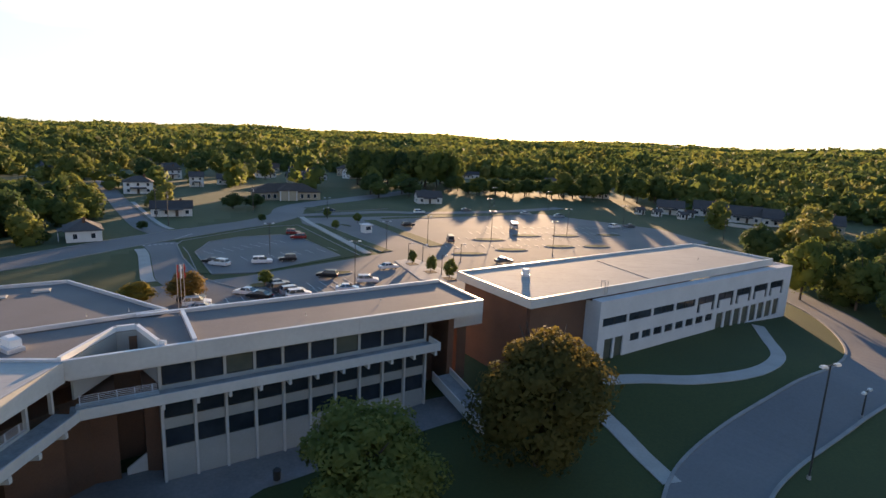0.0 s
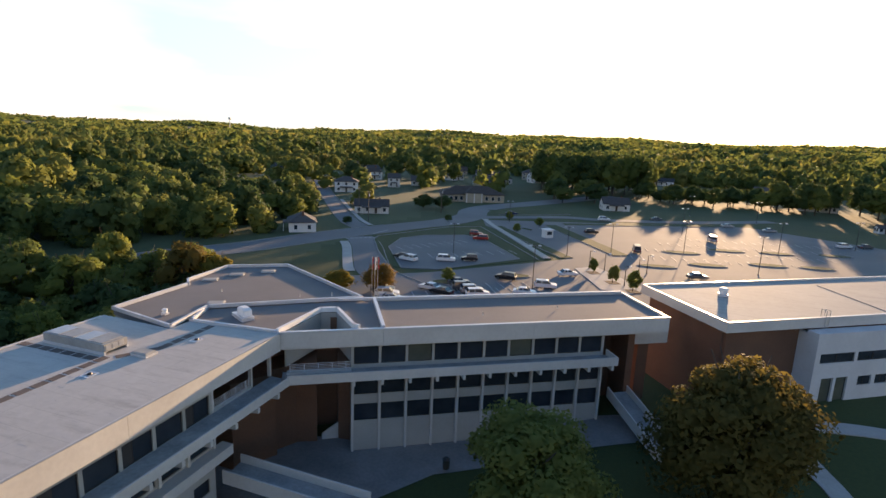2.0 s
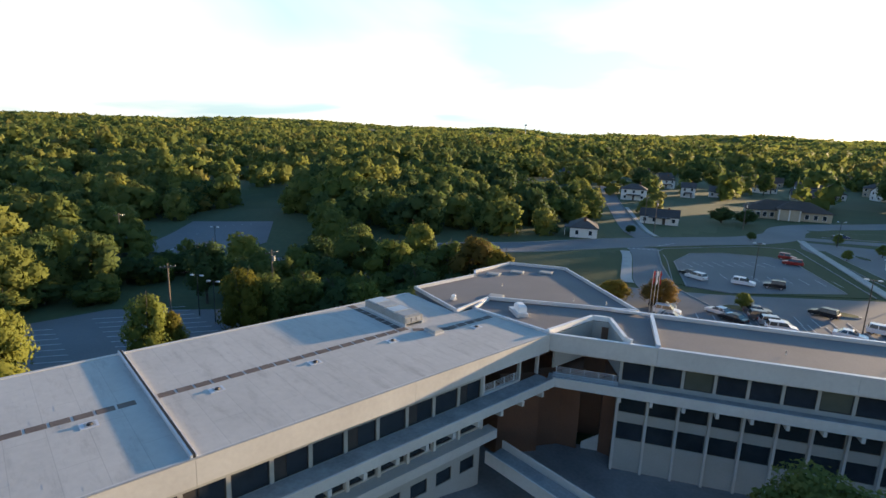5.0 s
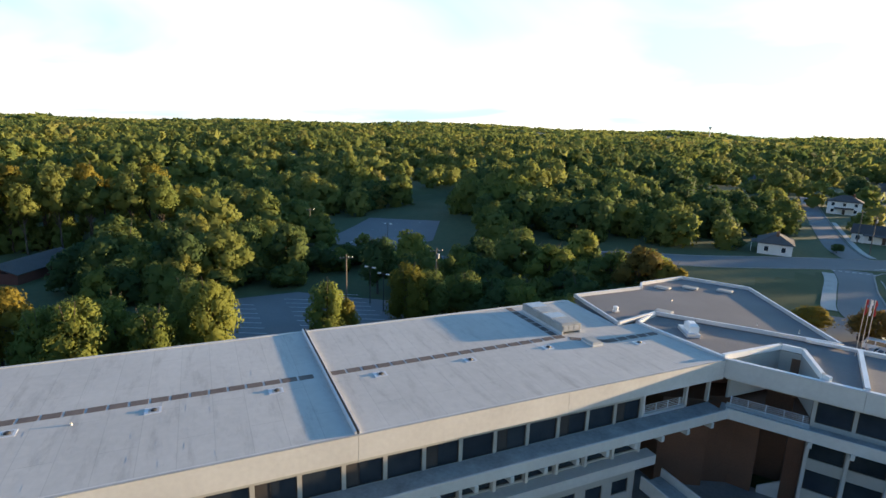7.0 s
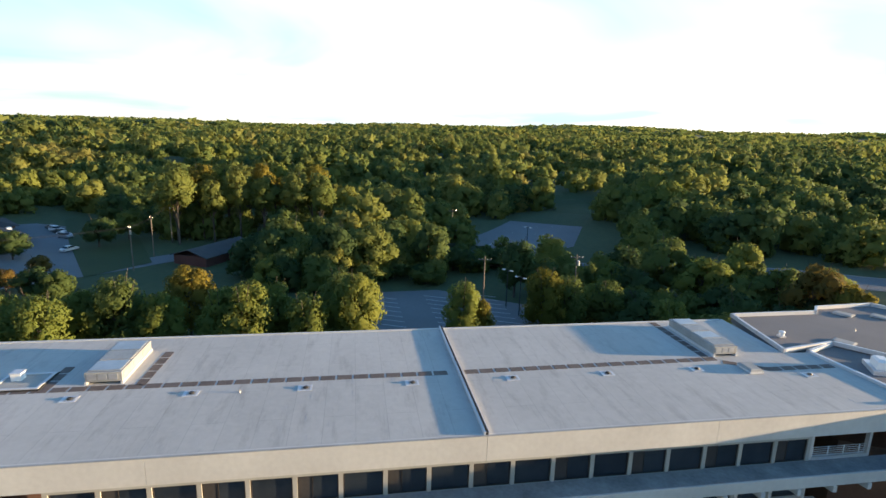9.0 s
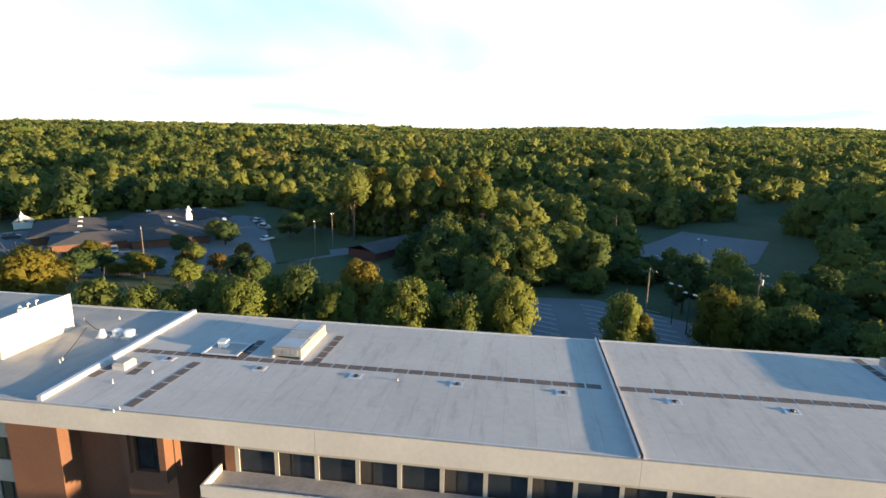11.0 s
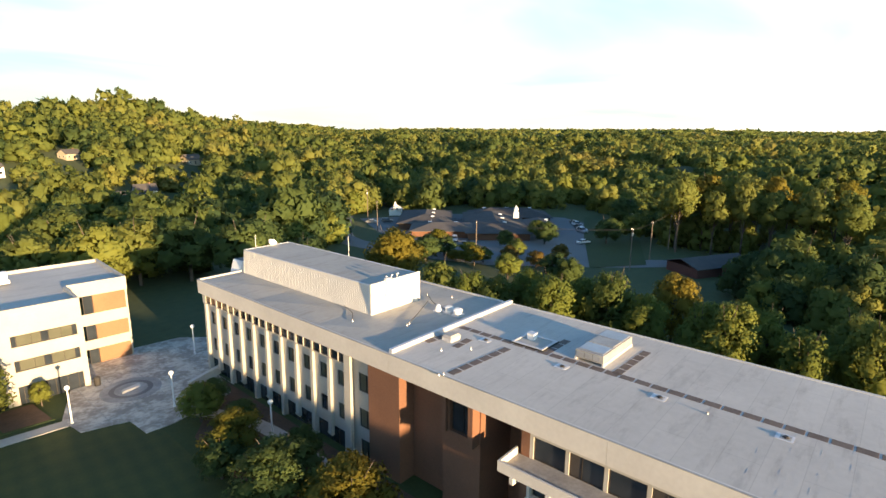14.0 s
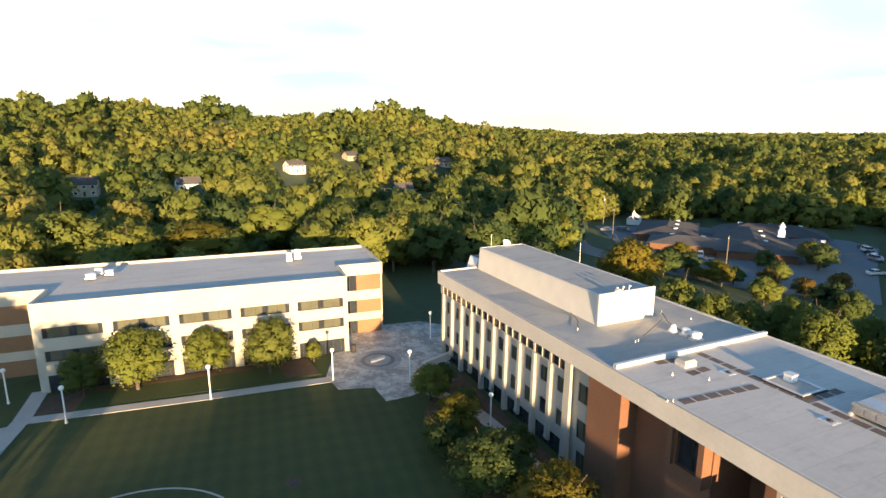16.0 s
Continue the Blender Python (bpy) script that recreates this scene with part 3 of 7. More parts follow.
ops += [(S0 + SB * k + 0.16, S0 + SB * (k + 1) - 0.16, 4.75, 6.3) for k in range(SN)]
ops += [(S0 + SB * k + 0.16, S0 + SB * (k + 1) - 0.16, 1.95, 3.75) for k in range(SN)]
part("wall", Mesh().wall(6.6, 33.6, 1.0, 1.3, -3, 10.05, ops), PANEL, wing, "pale precast wall with rows of windows")
for k, o in enumerate(ops):
    window(wing, *o, 1.1, BLIND if k in (2, 6) else GLASS, ())
part("side_wall", Mesh().box(33.3, 33.6, 1.3, WW - 0.5, -2, 10.05).box(6.6, 6.9, 1.3, WW - 0.5, -3, 10.05).box(6.6, 33.6, WW - 0.8, WW - 0.5, -2, 10.2), BRICK, wing)
for k in range(SN + 1):
    a = S0 + SB * k
    part("pilaster", Mesh().box(a - 0.11, a + 0.11, 0.72, 1.0, -2.6, 7.3), CONCRETE, wing)
    part("bracket", Mesh().box(a - 0.13, a + 0.13, -1.45, 0.72, 6.82, 7.29), CONCRETE, wing)
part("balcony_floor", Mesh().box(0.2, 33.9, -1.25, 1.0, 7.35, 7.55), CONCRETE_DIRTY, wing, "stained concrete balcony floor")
part("balcony_parapet", Mesh().box(0.75, 34.05, -1.4, -1.25, 7.3, 8.2).box(33.9, 34.05, -1.25, 1.0, 7.3, 8.2), CONCRETE, wing)
part("end_wall", Mesh().box(33.6, 38.5, 6.0, 6.4, -2, 10.05).box(37.5, 38.3, 2.5, 6.0, -1, 10.05), BRICK, wing, "dark brown brick wall under the overhanging roof")

part("stair_tower", Mesh().box(40.2, 41.6, 4.6, 7.0, -1, 7.2), BRICK, wing, "brown brick stair pier at the wing's end")
part("bridge", Mesh().box(38.9, 43.6, 4.0, 7.2, 7.3, 8.6), CONCRETE, wing, "concrete bridge to the annex")
part("bridge_roof", Mesh().box(38.6, 43.4, 4.2, 7.0, 9.9, 10.2), CONCRETE_DIRTY, wing)

# -- link and auditorium with its many-sided roof --
hall = thing("auditorium", pose(0, 0, 0), "many-sided auditorium with a grey flat roof and white parapets", "building", kind="structure")
HEX = [(-47.5, 38.5), (-47.6, 48.5), (-49.0, 49.9), (-49.5, 57.4), (-43.0, 61.6), (-27.0, 52.6), (-39.7, 42.8), (-38.5, 36.8)]
LINK = [(-29.1, 39.8), (-38.2, 39.0), (-39.5, 42.5), (-27.0, 52.3), (-25.0, 51.6), (-20.85, 44.9), (-23.1, 43.9), (-27.3, 47.7), (-28.9, 46.9)]
part("roof", Mesh().prism(HEX, 11.2, R - 0.05), ROOF_DARK, hall, "grey gravel roof")
part("roof", Mesh().prism(LINK, 11.2, R - 0.1), ROOF_DARK, hall, "grey gravel roof of the link")
part("parapet", roof_edge(Mesh(), HEX, 0.38, 0.22, R - 0.05), CAP, hall, "white metal parapet")
part("parapet", roof_edge(Mesh(), [LINK[2], LINK[1], LINK[0]], 0.3, 0.28, R - 0.08, False), CAP, hall)
part("wall", Mesh().prism([(x * 0.985 - 0.6, y * 0.985 + 0.7) for x, y in HEX], -6, 11.19), PANEL, hall)
well = Mesh()
roof_edge(well, [(-29.0, 39.9), (-28.85, 46.9), (-27.35, 47.75), (-23.4, 44.0), (-22.9, 43.9)], 0.5, 0.3, R - 0.1, False)
part("well_parapet", well, WHITE, hall, "white parapet round an open light well")
well = Mesh()
roof_edge(well, [(-29.0, 41.0), (-28.85, 46.9), (-27.35, 47.75), (-24.0, 44.6)], 3.6, 0.2, 8.0, False)
part("well_wall", well, PANEL, hall)
part("brick_core", Mesh().prism([(-32.0, 36.8), (-38.0, 36.8), (-39.5, 42.5), (-27.0, 52.2), (-21.6, 49.2), (-24.6, 45.6), (-25.9, 45.4), (-27.6, 48.2), (-29.4, 47.0), (-27.6, 44.1), (-29.4, 43.2), (-30.6, 40.9), (-29.9, 40.5)], -4, 7.34)
     .prism([(-34.5, 37.5), (-38.0, 37.5), (-39.3, 42.5), (-27.0, 52.0), (-22.4, 49.4), (-25.6, 48.3), (-31.0, 46.0)], 7.5, 11.1), BRICK, hall, "brown brick core behind the terrace")

# -- annex to the north-east --
ANNEX = pose(11.62, 61.7, 0, 0, 0, 33.2)
annex = thing("library_annex", ANNEX, "two-storey white-fronted annex with a brick corner and flat roof", "building", kind="structure")
AL, AW = 57.9, 15.4
part("roof", Mesh().box(0.2, AL - 0.2, 0.2, AW - 0.2, 11.2, R - 0.12), ROOF_MID, annex, "pale membrane roof")
part("fascia", Mesh().box(0, AL, 0, 0.25, 10.7, R).box(0, AL, AW - 0.25, AW, 10.7, R).box(0, 0.25, 0.25, AW - 0.25, 10.7, R).box(AL - 0.25, AL, 0.25, AW - 0.25, 10.7, R), CONCRETE, annex)
part("coping", roof_edge(Mesh(), [(0.1, 0.1), (AL - 0.1, 0.1), (AL - 0.1, AW - 0.1), (0.1, AW - 0.1)], 0.1, 0.3, R), CAP, annex, "bright metal roof edge")
part("brick_wall", Mesh().box(1.0, 10.9, 1.0, 1.4, -2, 10.69).box(0.8, 1.2, 1.4, AW - 1, -2, 10.69).box(1, AL - 1, AW - 1.2, AW - 0.8, -2, 10.69), BRICK, annex, "dark brown brick wall")
ops = [(11.6 + 5.35 * k, 16.5 + 5.35 * k, 7.0, 8.15) for k in range(4)]
ops += [(33.2 + 5.5 * k, 37.9 + 5.5 * k, 7.0, 8.25) for k in range(5)]
legs = [(33.2 + 5.5 * k + q, 33.2 + 5.5 * k + q + 0.8, 5.7, 7.0) for k in range(5) for q in (0, 3.9)]
lowr = [(17.6 + 2.6 * k, 19.6 + 2.6 * k, 4.0, 5.15) for k in range(8)]
tall = [(39.0 + 2.6 * k, 41.0 + 2.6 * k, 1.9, 4.9) for k in range(8)] + [(12.3, 14.0, 2.2, 5.2), (14.4, 16.1, 2.2, 5.2)]
part("front_wall", Mesh().wall(10.9, 62.3, -1.5, -1.1, -1, 10.55, ops + legs + lowr + tall), ANNEX_WALL, annex, "white front wall with slot windows")
part("front_top", Mesh().box(10.9, 62.3, -1.1, -0.01, 10.2, 10.55).box(10.9, 11.3, -1.1, 1.0, -1, 10.2).box(61.9, 62.3, -1.1, AW - 2, -1, 10.55), ANNEX_WALL, annex)
part("end_roof", Mesh().box(AL, 61.9, 0, AW - 2, 10.0, 10.35), ROOF, annex)
for o in ops + lowr:
    window(annex, *o, -1.35, GLASS, (0.5,))
for o in legs + tall:
    window(annex, *o, -1.3, BLIND if o in tall else GLASS)

part("roof_seam", Mesh().hull([(26.0, 12.5, R - 0.12), (26.25, 12.5, R - 0.12), (23.75, 0.3, R - 0.12), (23.5, 0.3, R - 0.12)], [(26.03, 12.5, R - 0.07), (26.22, 12.5, R - 0.07), (23.72, 0.3, R - 0.07), (23.53, 0.3, R - 0.07)]), ROOF_DARK, annex, "raised seam across the roof")
ladder = thing("roof_ladder", ANNEX @ pose(13.3, -0.12, 10.55), "grey metal ladder hooked over the roof edge", "ladder")
for x in (-0.26, 0.26):
    part("stile", Mesh().tube((x, 0, 0), (x, 0, 2.1), 0.035).tube((x, 0, 2.1), (x, 0.65, 2.1), 0.035).tube((x, 0.65, 2.1), (x, 0.65, 1.14), 0.035), METAL, ladder)
for k in range(6):
    part("rung", Mesh().tube((-0.26, 0, 0.2 + 0.3 * k), (0.26, 0, 0.2 + 0.3 * k), 0.025), METAL, ladder)

# -- hall across the lawn: s runs to the west, d to the south --
SOUTH = pose(18.6, -72.4, 0, 0, 0, 176.4)
south = thing("south_hall", SOUTH, "three-storey cream hall with ribbon windows and brick end bays", "building", kind="structure")
SR, SL = 10.9, 36.2
part("roof", Mesh().prism([(-9, 6.6), (0, 6.6), (0, 0.2), (SL - 0.2, 0.2), (SL - 0.2, 6.6), (SL + 6.4, 6.6), (SL + 6.4, 19.8), (-9, 19.8)], SR - 0.8, SR - 0.38), ROOF, south, "pale membrane roof")
ops = []
for k in range(5):
    a = 0.9 + 7.15 * k
    ops += [(a, a + 6.1, 6.65, 7.95), (a, a + 6.1, 3.8, 5.1), (a, a + 6.1, -0.2, 2.1)]
part("wall", Mesh().wall(0, SL, 0, 0.35, -1, SR - 0.62, ops), PANEL, south, "sunlit cream precast wall")
for box in ((0, SL, 0, 0.3, SR - 0.62, SR + 0.05), (SL - 0.3, SL, 0.3, 6.4, 2.6, SR + 0.05), (0, 0.3, 0.3, 6.4, -1, SR + 0.05), (SL, SL + 6.6, 6.4, 6.7, SR - 1.7, SR + 0.05),
            (-9, 0, 6.4, 6.7, SR - 1.7, SR + 0.05), (-9, SL + 6.6, 19.7, 20, SR - 1.5, SR + 0.05), (SL + 6.3, SL + 6.6, 6.7, 19.7, -1, SR + 0.05)):
    part("parapet", Mesh().box(*box), PANEL, south)
for o in ops:
    win = window(south, *o, 0.12, GLASS, (0.08, 0.3, 0.44, 0.56, 0.75, 0.92))
    if o[2] > 2:
        for a, b in ((0.085, 0.295), (0.305, 0.435), (0.565, 0.745), (0.755, 0.915)):
            part("blind", Mesh().box(o[0] + 6.1 * a, o[0] + 6.1 * b, 0.15, 0.168, o[2] + 0.08, o[3] - 0.08), BLIND, win)
for z0, z1, mt in ((-1, 2.1, BRICK_TAN), (2.1, 3.3, PANEL), (3.3, 5.3, BRICK_TAN), (5.3, 6.8, PANEL), (6.8, 9.2, BRICK_TAN)):
    part("brick_band" if mt is BRICK_TAN else "concrete_band", Mesh().box(SL + (2.6 if mt is BRICK_TAN else 0.0), SL + 6.3, 6.4, 6.7, z0, z1).box(-9, -1.5, 6.4, 6.7, z0, z1), mt, south)
    if mt is BRICK_TAN:
        window(south, SL + 1.5, SL + 2.58, max(z0, 0), z1, 6.5)
        window(south, -1.5, -0.05, max(z0, 0), z1, 6.5)

# -- things on the roofs --
pent = thing("roof_penthouse", pose(0, 0, R - 0.06), "white corrugated plant room on the roof", "plant room")
part("end_wall", Mesh().box(-41.3, -34.2, -39.1, -38.9, 0, 3.2), PALE_METAL, pent, "plain white end wall")
m = Mesh()
m.hull([(-34.25, -63.6, 0), (-34.25, -39.1, 0), (-41.3, -39.1, 0), (-41.3, -63.6, 0)], [(-34.5, -63.6, 2.9), (-34.5, -39.1, 2.9), (-41.3, -39.1, 2.9), (-41.3, -63.6, 2.9)])
part("body", m, PALE_METAL, pent, "sloping corrugated side")
m = Mesh()
for k in range(82):
    y = -63.4 + 0.297 * k
    m.hull([(-34.236, y, 0.05), (-34.236, y + 0.07, 0.05), (-34.29, y + 0.07, 0.05), (-34.29, y, 0.05)], [(-34.484, y, 2.86), (-34.484, y + 0.07, 2.86), (-34.52, y + 0.07, 2.86), (-34.52, y, 2.86)])
part("corrugation", m, PALE_METAL, pent)
part("roof", Mesh().box(-41.1, -34.6, -63.4, -39.3, 2.9, 2.96), ROOF_MID, pent)
part("coping", roof_edge(Mesh(), [(-34.55, -63.5), (-34.55, -39.2), (-41.2, -39.2), (-41.2, -63.5)], 0.12, 0.14, 2.9), CAP, pent)
stair = thing("stair_head", pose(-35.6, -66.0, 0), "white parapet block at the roof end", "parapet")
part("body", Mesh().hull([(-2.6, -1.0, 8), (2.4, -1.0, 8), (2.4, 1.4, 8), (-2.6, 1.4, 8)], [(-2.6, -1.0, 12.9), (0.8, -1.0, 12.9), (0.8, 1.4, 12.9), (-2.6, 1.4, 12.9)]), WHITE, stair)
part("top", Mesh().box(-2.4, 0.6, -0.8, 1.2, 12.9, 12.95), ROOF_DARK, stair)


def air_unit(x, y, length, width, height, label):
    u = thing("air_handler", pose(x, y, R), label, "air conditioner")
    part("base_rail", Mesh().box(-length / 2, length / 2, -width / 2, -width / 2 + 0.15, 0, 0.22).box(-length / 2, length / 2, width / 2 - 0.15, width / 2, 0, 0.22), CAP, u)
    part("housing", Mesh().box(-length / 2 + 0.05, length / 2 - 0.05, -width / 2 + 0.05, width / 2 - 0.05, 0.22, height), HOUSING, u)
    n = max(2, int(length / 1.5))
    for k in range(n):
        a = -length / 2 + 0.2 + k * (length - 0.4) / n
        b = a + (length - 0.4) / n - 0.14
        part("side_panel", Mesh().box(a, b, width / 2 - 0.06, width / 2 - 0.03, 0.35, height - 0.12), HOUSING, u)
        part("top_panel", Mesh().box(a, b, -width / 2 + 0.2, width / 2 - 0.2, height, height + 0.06), HOUSING if k % 2 else METAL, u)
    for k in range(3):
        a = -width / 2 + 0.2 + k * (width - 0.4) / 3
        part("grille", Mesh().box(length / 2 - 0.06, length / 2 - 0.02, a, a + (width - 0.4) / 3 - 0.12, 0.35, height - 0.12), METAL, u)
    return u


air_unit(-41.6, 30.9, 6.9, 2.2, 0.88, "long grey rooftop air handler")
air_unit(-41.0, -17.4, 5.8, 2.5, 0.9, "long pale rooftop air handler")


def hatch(x, y, w, d, h, turn=0):
    u = thing("roof_hatch", pose(x, y, R, 0, 0, turn), "low white roof hatch on a kerb", "roof hatch", "roof hatches")
    part("kerb", Mesh().box(-w / 2, w / 2, -d / 2, d / 2, 0, h * 0.6), CAP, u)
    e = 0.12
    part("lid", Mesh().hull([(-w / 2 - 0.05, -d / 2 - 0.05, h * 0.6), (w / 2 + 0.05, -d / 2 - 0.05, h * 0.6), (w / 2 + 0.05, d / 2 + 0.05, h * 0.6), (-w / 2 - 0.05, d / 2 + 0.05, h * 0.6)],
                            [(-w / 2 + e, -d / 2 + e, h), (w / 2 - e, -d / 2 + e, h), (w / 2 - e, d / 2 - e, h), (-w / 2 + e, d / 2 - e, h)]), ROOF_MID, u)


sky = thing("roof_skylight", pose(-38.95, -22.9, R), "low square skylight frame with a small vent box", "skylight")
for box in ((-1.3, 1.3, -1.55, -1.35, 0, 0.16), (-1.3, 1.3, 1.35, 1.55, 0, 0.16), (-1.3, -1.1, -1.35, 1.35, 0, 0.16), (1.1, 1.3, -1.35, 1.35, 0, 0.16)):
    part("kerb", Mesh().box(*box), CAP, sky)
# black strips stand in for the dark shadow line round the kerb
part("shadow_outline", Mesh().box(1.3, 1.42, -1.62, 1.62, 0.003, 0.1).box(-1.42, 1.3, 1.55, 1.65, 0.003, 0.1).box(-1.42, 1.3, -1.65, -1.55, 0.003, 0.1), RUBBER, sky, "black strips in place of the shadow round the kerb")
part("panel", Mesh().box(-1.1, 1.1, -1.35, 1.35, 0, 0.09), ROOF_MID, sky, "flat pale panel inside the kerb")
part("vent_box", Mesh().box(-0.75, -0.1, -0.85, -0.2, 0.09, 0.62), WHITE, sky)
part("vent_lid", Mesh().box(-0.8, -0.05, -0.9, -0.15, 0.62, 0.68), CAP, sky)
hatch(-35.6, 31.2, 1.6, 1.1, 0.35)
hatch(-34.6, -28.8, 1.3, 1.0, 0.55)
for x, y in ((-47.0, 51.4), (-45.8, 54.8), (-43.4, 57.9), (-39.9, 44.3)):
    hatch(x, y, 1.7, 1.2, 0.16, 30)
kerb_unit = thing("roof_fan_unit", pose(-34.5, 42.1, R - 0.1, 0, 0, -30), "white rooftop fan unit on a kerb", "air conditioner")
part("kerb", Mesh().box(-1.4, 1.2, -0.75, 0.5, 0, 0.35), CAP, kerb_unit)
part("housing", Mesh().box(-0.7, 0.8, -0.45, 0.45, 0.35, 0.95).hull([(-0.7, -0.45, 0.95), (0.8, -0.45, 0.95), (0.8, 0.45, 0.95), (-0.7, 0.45, 0.95)], [(-0.4, -0.3, 1.15), (0.5, -0.3, 1.15), (0.5, 0.3, 1.15), (-0.4, 0.3, 1.15)]), WHITE, kerb_unit)


def roof_fan(x, y, r, h, z=R):
    u = thing("roof_fan", pose(x, y, z), "round white mushroom fan on the roof", "roof fan", "roof fans")
    part("kerb", Mesh().box(-r * 0.9, r * 0.9, -r * 0.9, r * 0.9, 0, h * 0.3), CAP, u)
    part("drum", Mesh().tube((0, 0, h * 0.3), (0, 0, h * 0.85), r * 0.8, r * 0.9, 14), WHITE, u)
    part("cap", Mesh().tube((0, 0, h * 0.85), (0, 0, h), r, r * 0.6, 14), WHITE, u)


for x, y, r, h, z in ((-40.0, -33.6, 0.46, 0.75, R - 0.06), (-39.9, -32.4, 0.52, 0.8, R - 0.06), (-41.8, 39.4, 0.3, 0.6, R), (12.9, 74.0, 0.6, 1.1, R - 0.1), (-11.9, -83.0, 0.5, 1.3, 10.8),
                      (-13.3, -84.0, 0.6, 1.5, 10.8), (14.0, -83.3, 0.7, 0.7, 10.8), (13.4, -85.8, 0.6, 0.8, 10.8), (12.0, -84.6, 0.6, 0.7, 10.8)):
    roof_fan(x, y, r, h, z)


def drain(x, y):
    u = thing("roof_drain", pose(x, y, R), "small roof drain in a pale square patch", "roof drain", "roof drains")
    part("patch", Mesh().box(-0.42, 0.42, -0.55, 0.45, 0.004, 0.03), CAP, u)
    part("sump", Mesh().box(-0.3, 0.3, -0.3, 0.3, 0.03, 0.04), HOUSING, u)
    part("strainer", Mesh().tube((0, 0, 0.04), (0, 0, 0.14), 0.2, 0.13, 10), FRAME, u)


for k in range(7):
    drain(-36.1, -18.65 + 7.59 * k)
for x, y in ((-36.5, -26.4), (-34.2, 35.4)):
    drain(x, y)


def vent(x, y, h, z=R, r=0.045):
    u = thing("vent_pipe", pose(x, y, z), "thin metal vent pipe standing on the roof", "vent pipe", "vent pipes")
    part("flashing", Mesh().tube((0, 0, 0), (0, 0, 0.1), r * 1.8, r * 1.2, 10), METAL, u)
    part("pipe", Mesh().tube((0, 0, 0.1), (0, 0, h), r, r, 8), HOUSING, u)


for x, y, h in ((-32.1, -27.8, 0.3), (-34.0, -26.1, 0.25), (-28.8, -24.7, 0.22), (-28.5, -24.9, 0.2), (-34.4, -34.1, 0.3), (-34.8, -34.2, 0.3), (-31.7, -38.8, 0.25), (-43.9, -36.5, 0.3), (-42.9, -39.3, 0.25), (-35.95, -7.9, 0.2), (-42.6, 37.5, 0.35),
                (-42.4, 48.0, 0.35), (-36.5, 45.0, 0.3), (-33.6, 50.3, 0.35), (-30.6, 52.2, 0.4), (-13.0, 53.0, 0.35), (-6.0, 59.0, 0.3), (22.3, 69.5, 0.9), (45, 90, 0.4)):
    vent(x, y, h)
mast = thing("radio_mast", pose(-36.6, -64.2, 12.9), "thin radio mast on the plant room", "mast")
part("pole", Mesh().tube((0, 0, 0), (0, 0, 3.4), 0.06, 0.03), METAL, mast)
mast = thing("radio_mast", pose(-42.2, -52.0, R - 0.06), "thin radio mast on the roof", "mast")
part("pole", Mesh().tube((0, 0, 0), (0, 0, 5.2), 0.06, 0.03), METAL, mast)
dish = thing("satellite_dish", pose(-38.4, -63.2, 14.7), "small white satellite dish on the plant room", "dish")
part("post", Mesh().tube((0, 0, 0), (0, 0, 0.3), 0.05), METAL, dish)
part("reflector", Mesh().tube((0.1, 0.1, 0.3), (-0.1, -0.05, 0.5), 0.35, 0.6, 14), WHITE, dish)
duct = thing("roof_pipes", pose(-38.2, -39.3, R + 2.9), "bent pale pipes over the plant room's edge", "pipes")
for k in range(3):
    part("pipe", Mesh().tube((k * 0.8, 0.0, 0), (k * 0.8, 0.0, 0.7), 0.07).tube((k * 0.8, 0, 0.7), (k * 0.8 + 0.3, 0.5, 0.7), 0.07), METAL, duct)
part("hood", Mesh().box(1.6, 2.1, 0.35, 0.75, -1.4, 0.55), WHITE, duct)


def rail(m, length, label):
    """A white railing with posts and four bars along x."""
    u = thing("railing", m, label, "railing", "terrace railings")
    for k in range(int(length / 1.3) + 1):
        part("post", Mesh().box(k * 1.3 - 0.03, k * 1.3 + 0.03, -0.03, 0.03, 0, 0.95), WHITE, u)
    for z in (0.26, 0.42, 0.58, 0.74, 0.9):
        part("bar", Mesh().box(0, length, -0.015, 0.015, z, z + 0.026), WHITE, u)


rail(WING @ pose(0.9, 0.6, 7.55), 5.6, "white metal railing along the open terrace")
rail(LONG @ pose(96.7, 1.15, 7.56), 4.4, "white metal railing along the open terrace")
for a in (96.45, 101.25, 103.9):
    part("terrace_post", Mesh().box(a - 0.11, a + 0.11, 1.0, 1.3, 7.56, 9.95), CONCRETE, long_b)
part("terrace_kerb", Mesh().box(96.6, 101.1, 0.98, 1.3, 7.56, 7.78), CONCRETE, long_b)
part("terrace_kerb", Mesh().box(0.6, 6.6, 0.3, 1.0, 7.56, 7.7), CONCRETE, wing)

def cricket(x0, x1, y0, y1, h):
    """A shallow hipped build-up of the roofing that sheds water to the drains."""
    xc, yc = (x0 + x1) / 2, (y0 + y1) / 2
    z = R - 0.056
    m = Mesh().add([(x0, y0, z), (x1, y0, z), (x1, y1, z), (x0, y1, z), (xc, yc, z + h)], [(0, 1, 4), (1, 2, 4), (2, 3, 4), (3, 0, 4), (0, 3, 2, 1)])
    ob = part("roof_cricket", m, ROOF_MID, None)
    ob.parent = long_roofing
    return ob


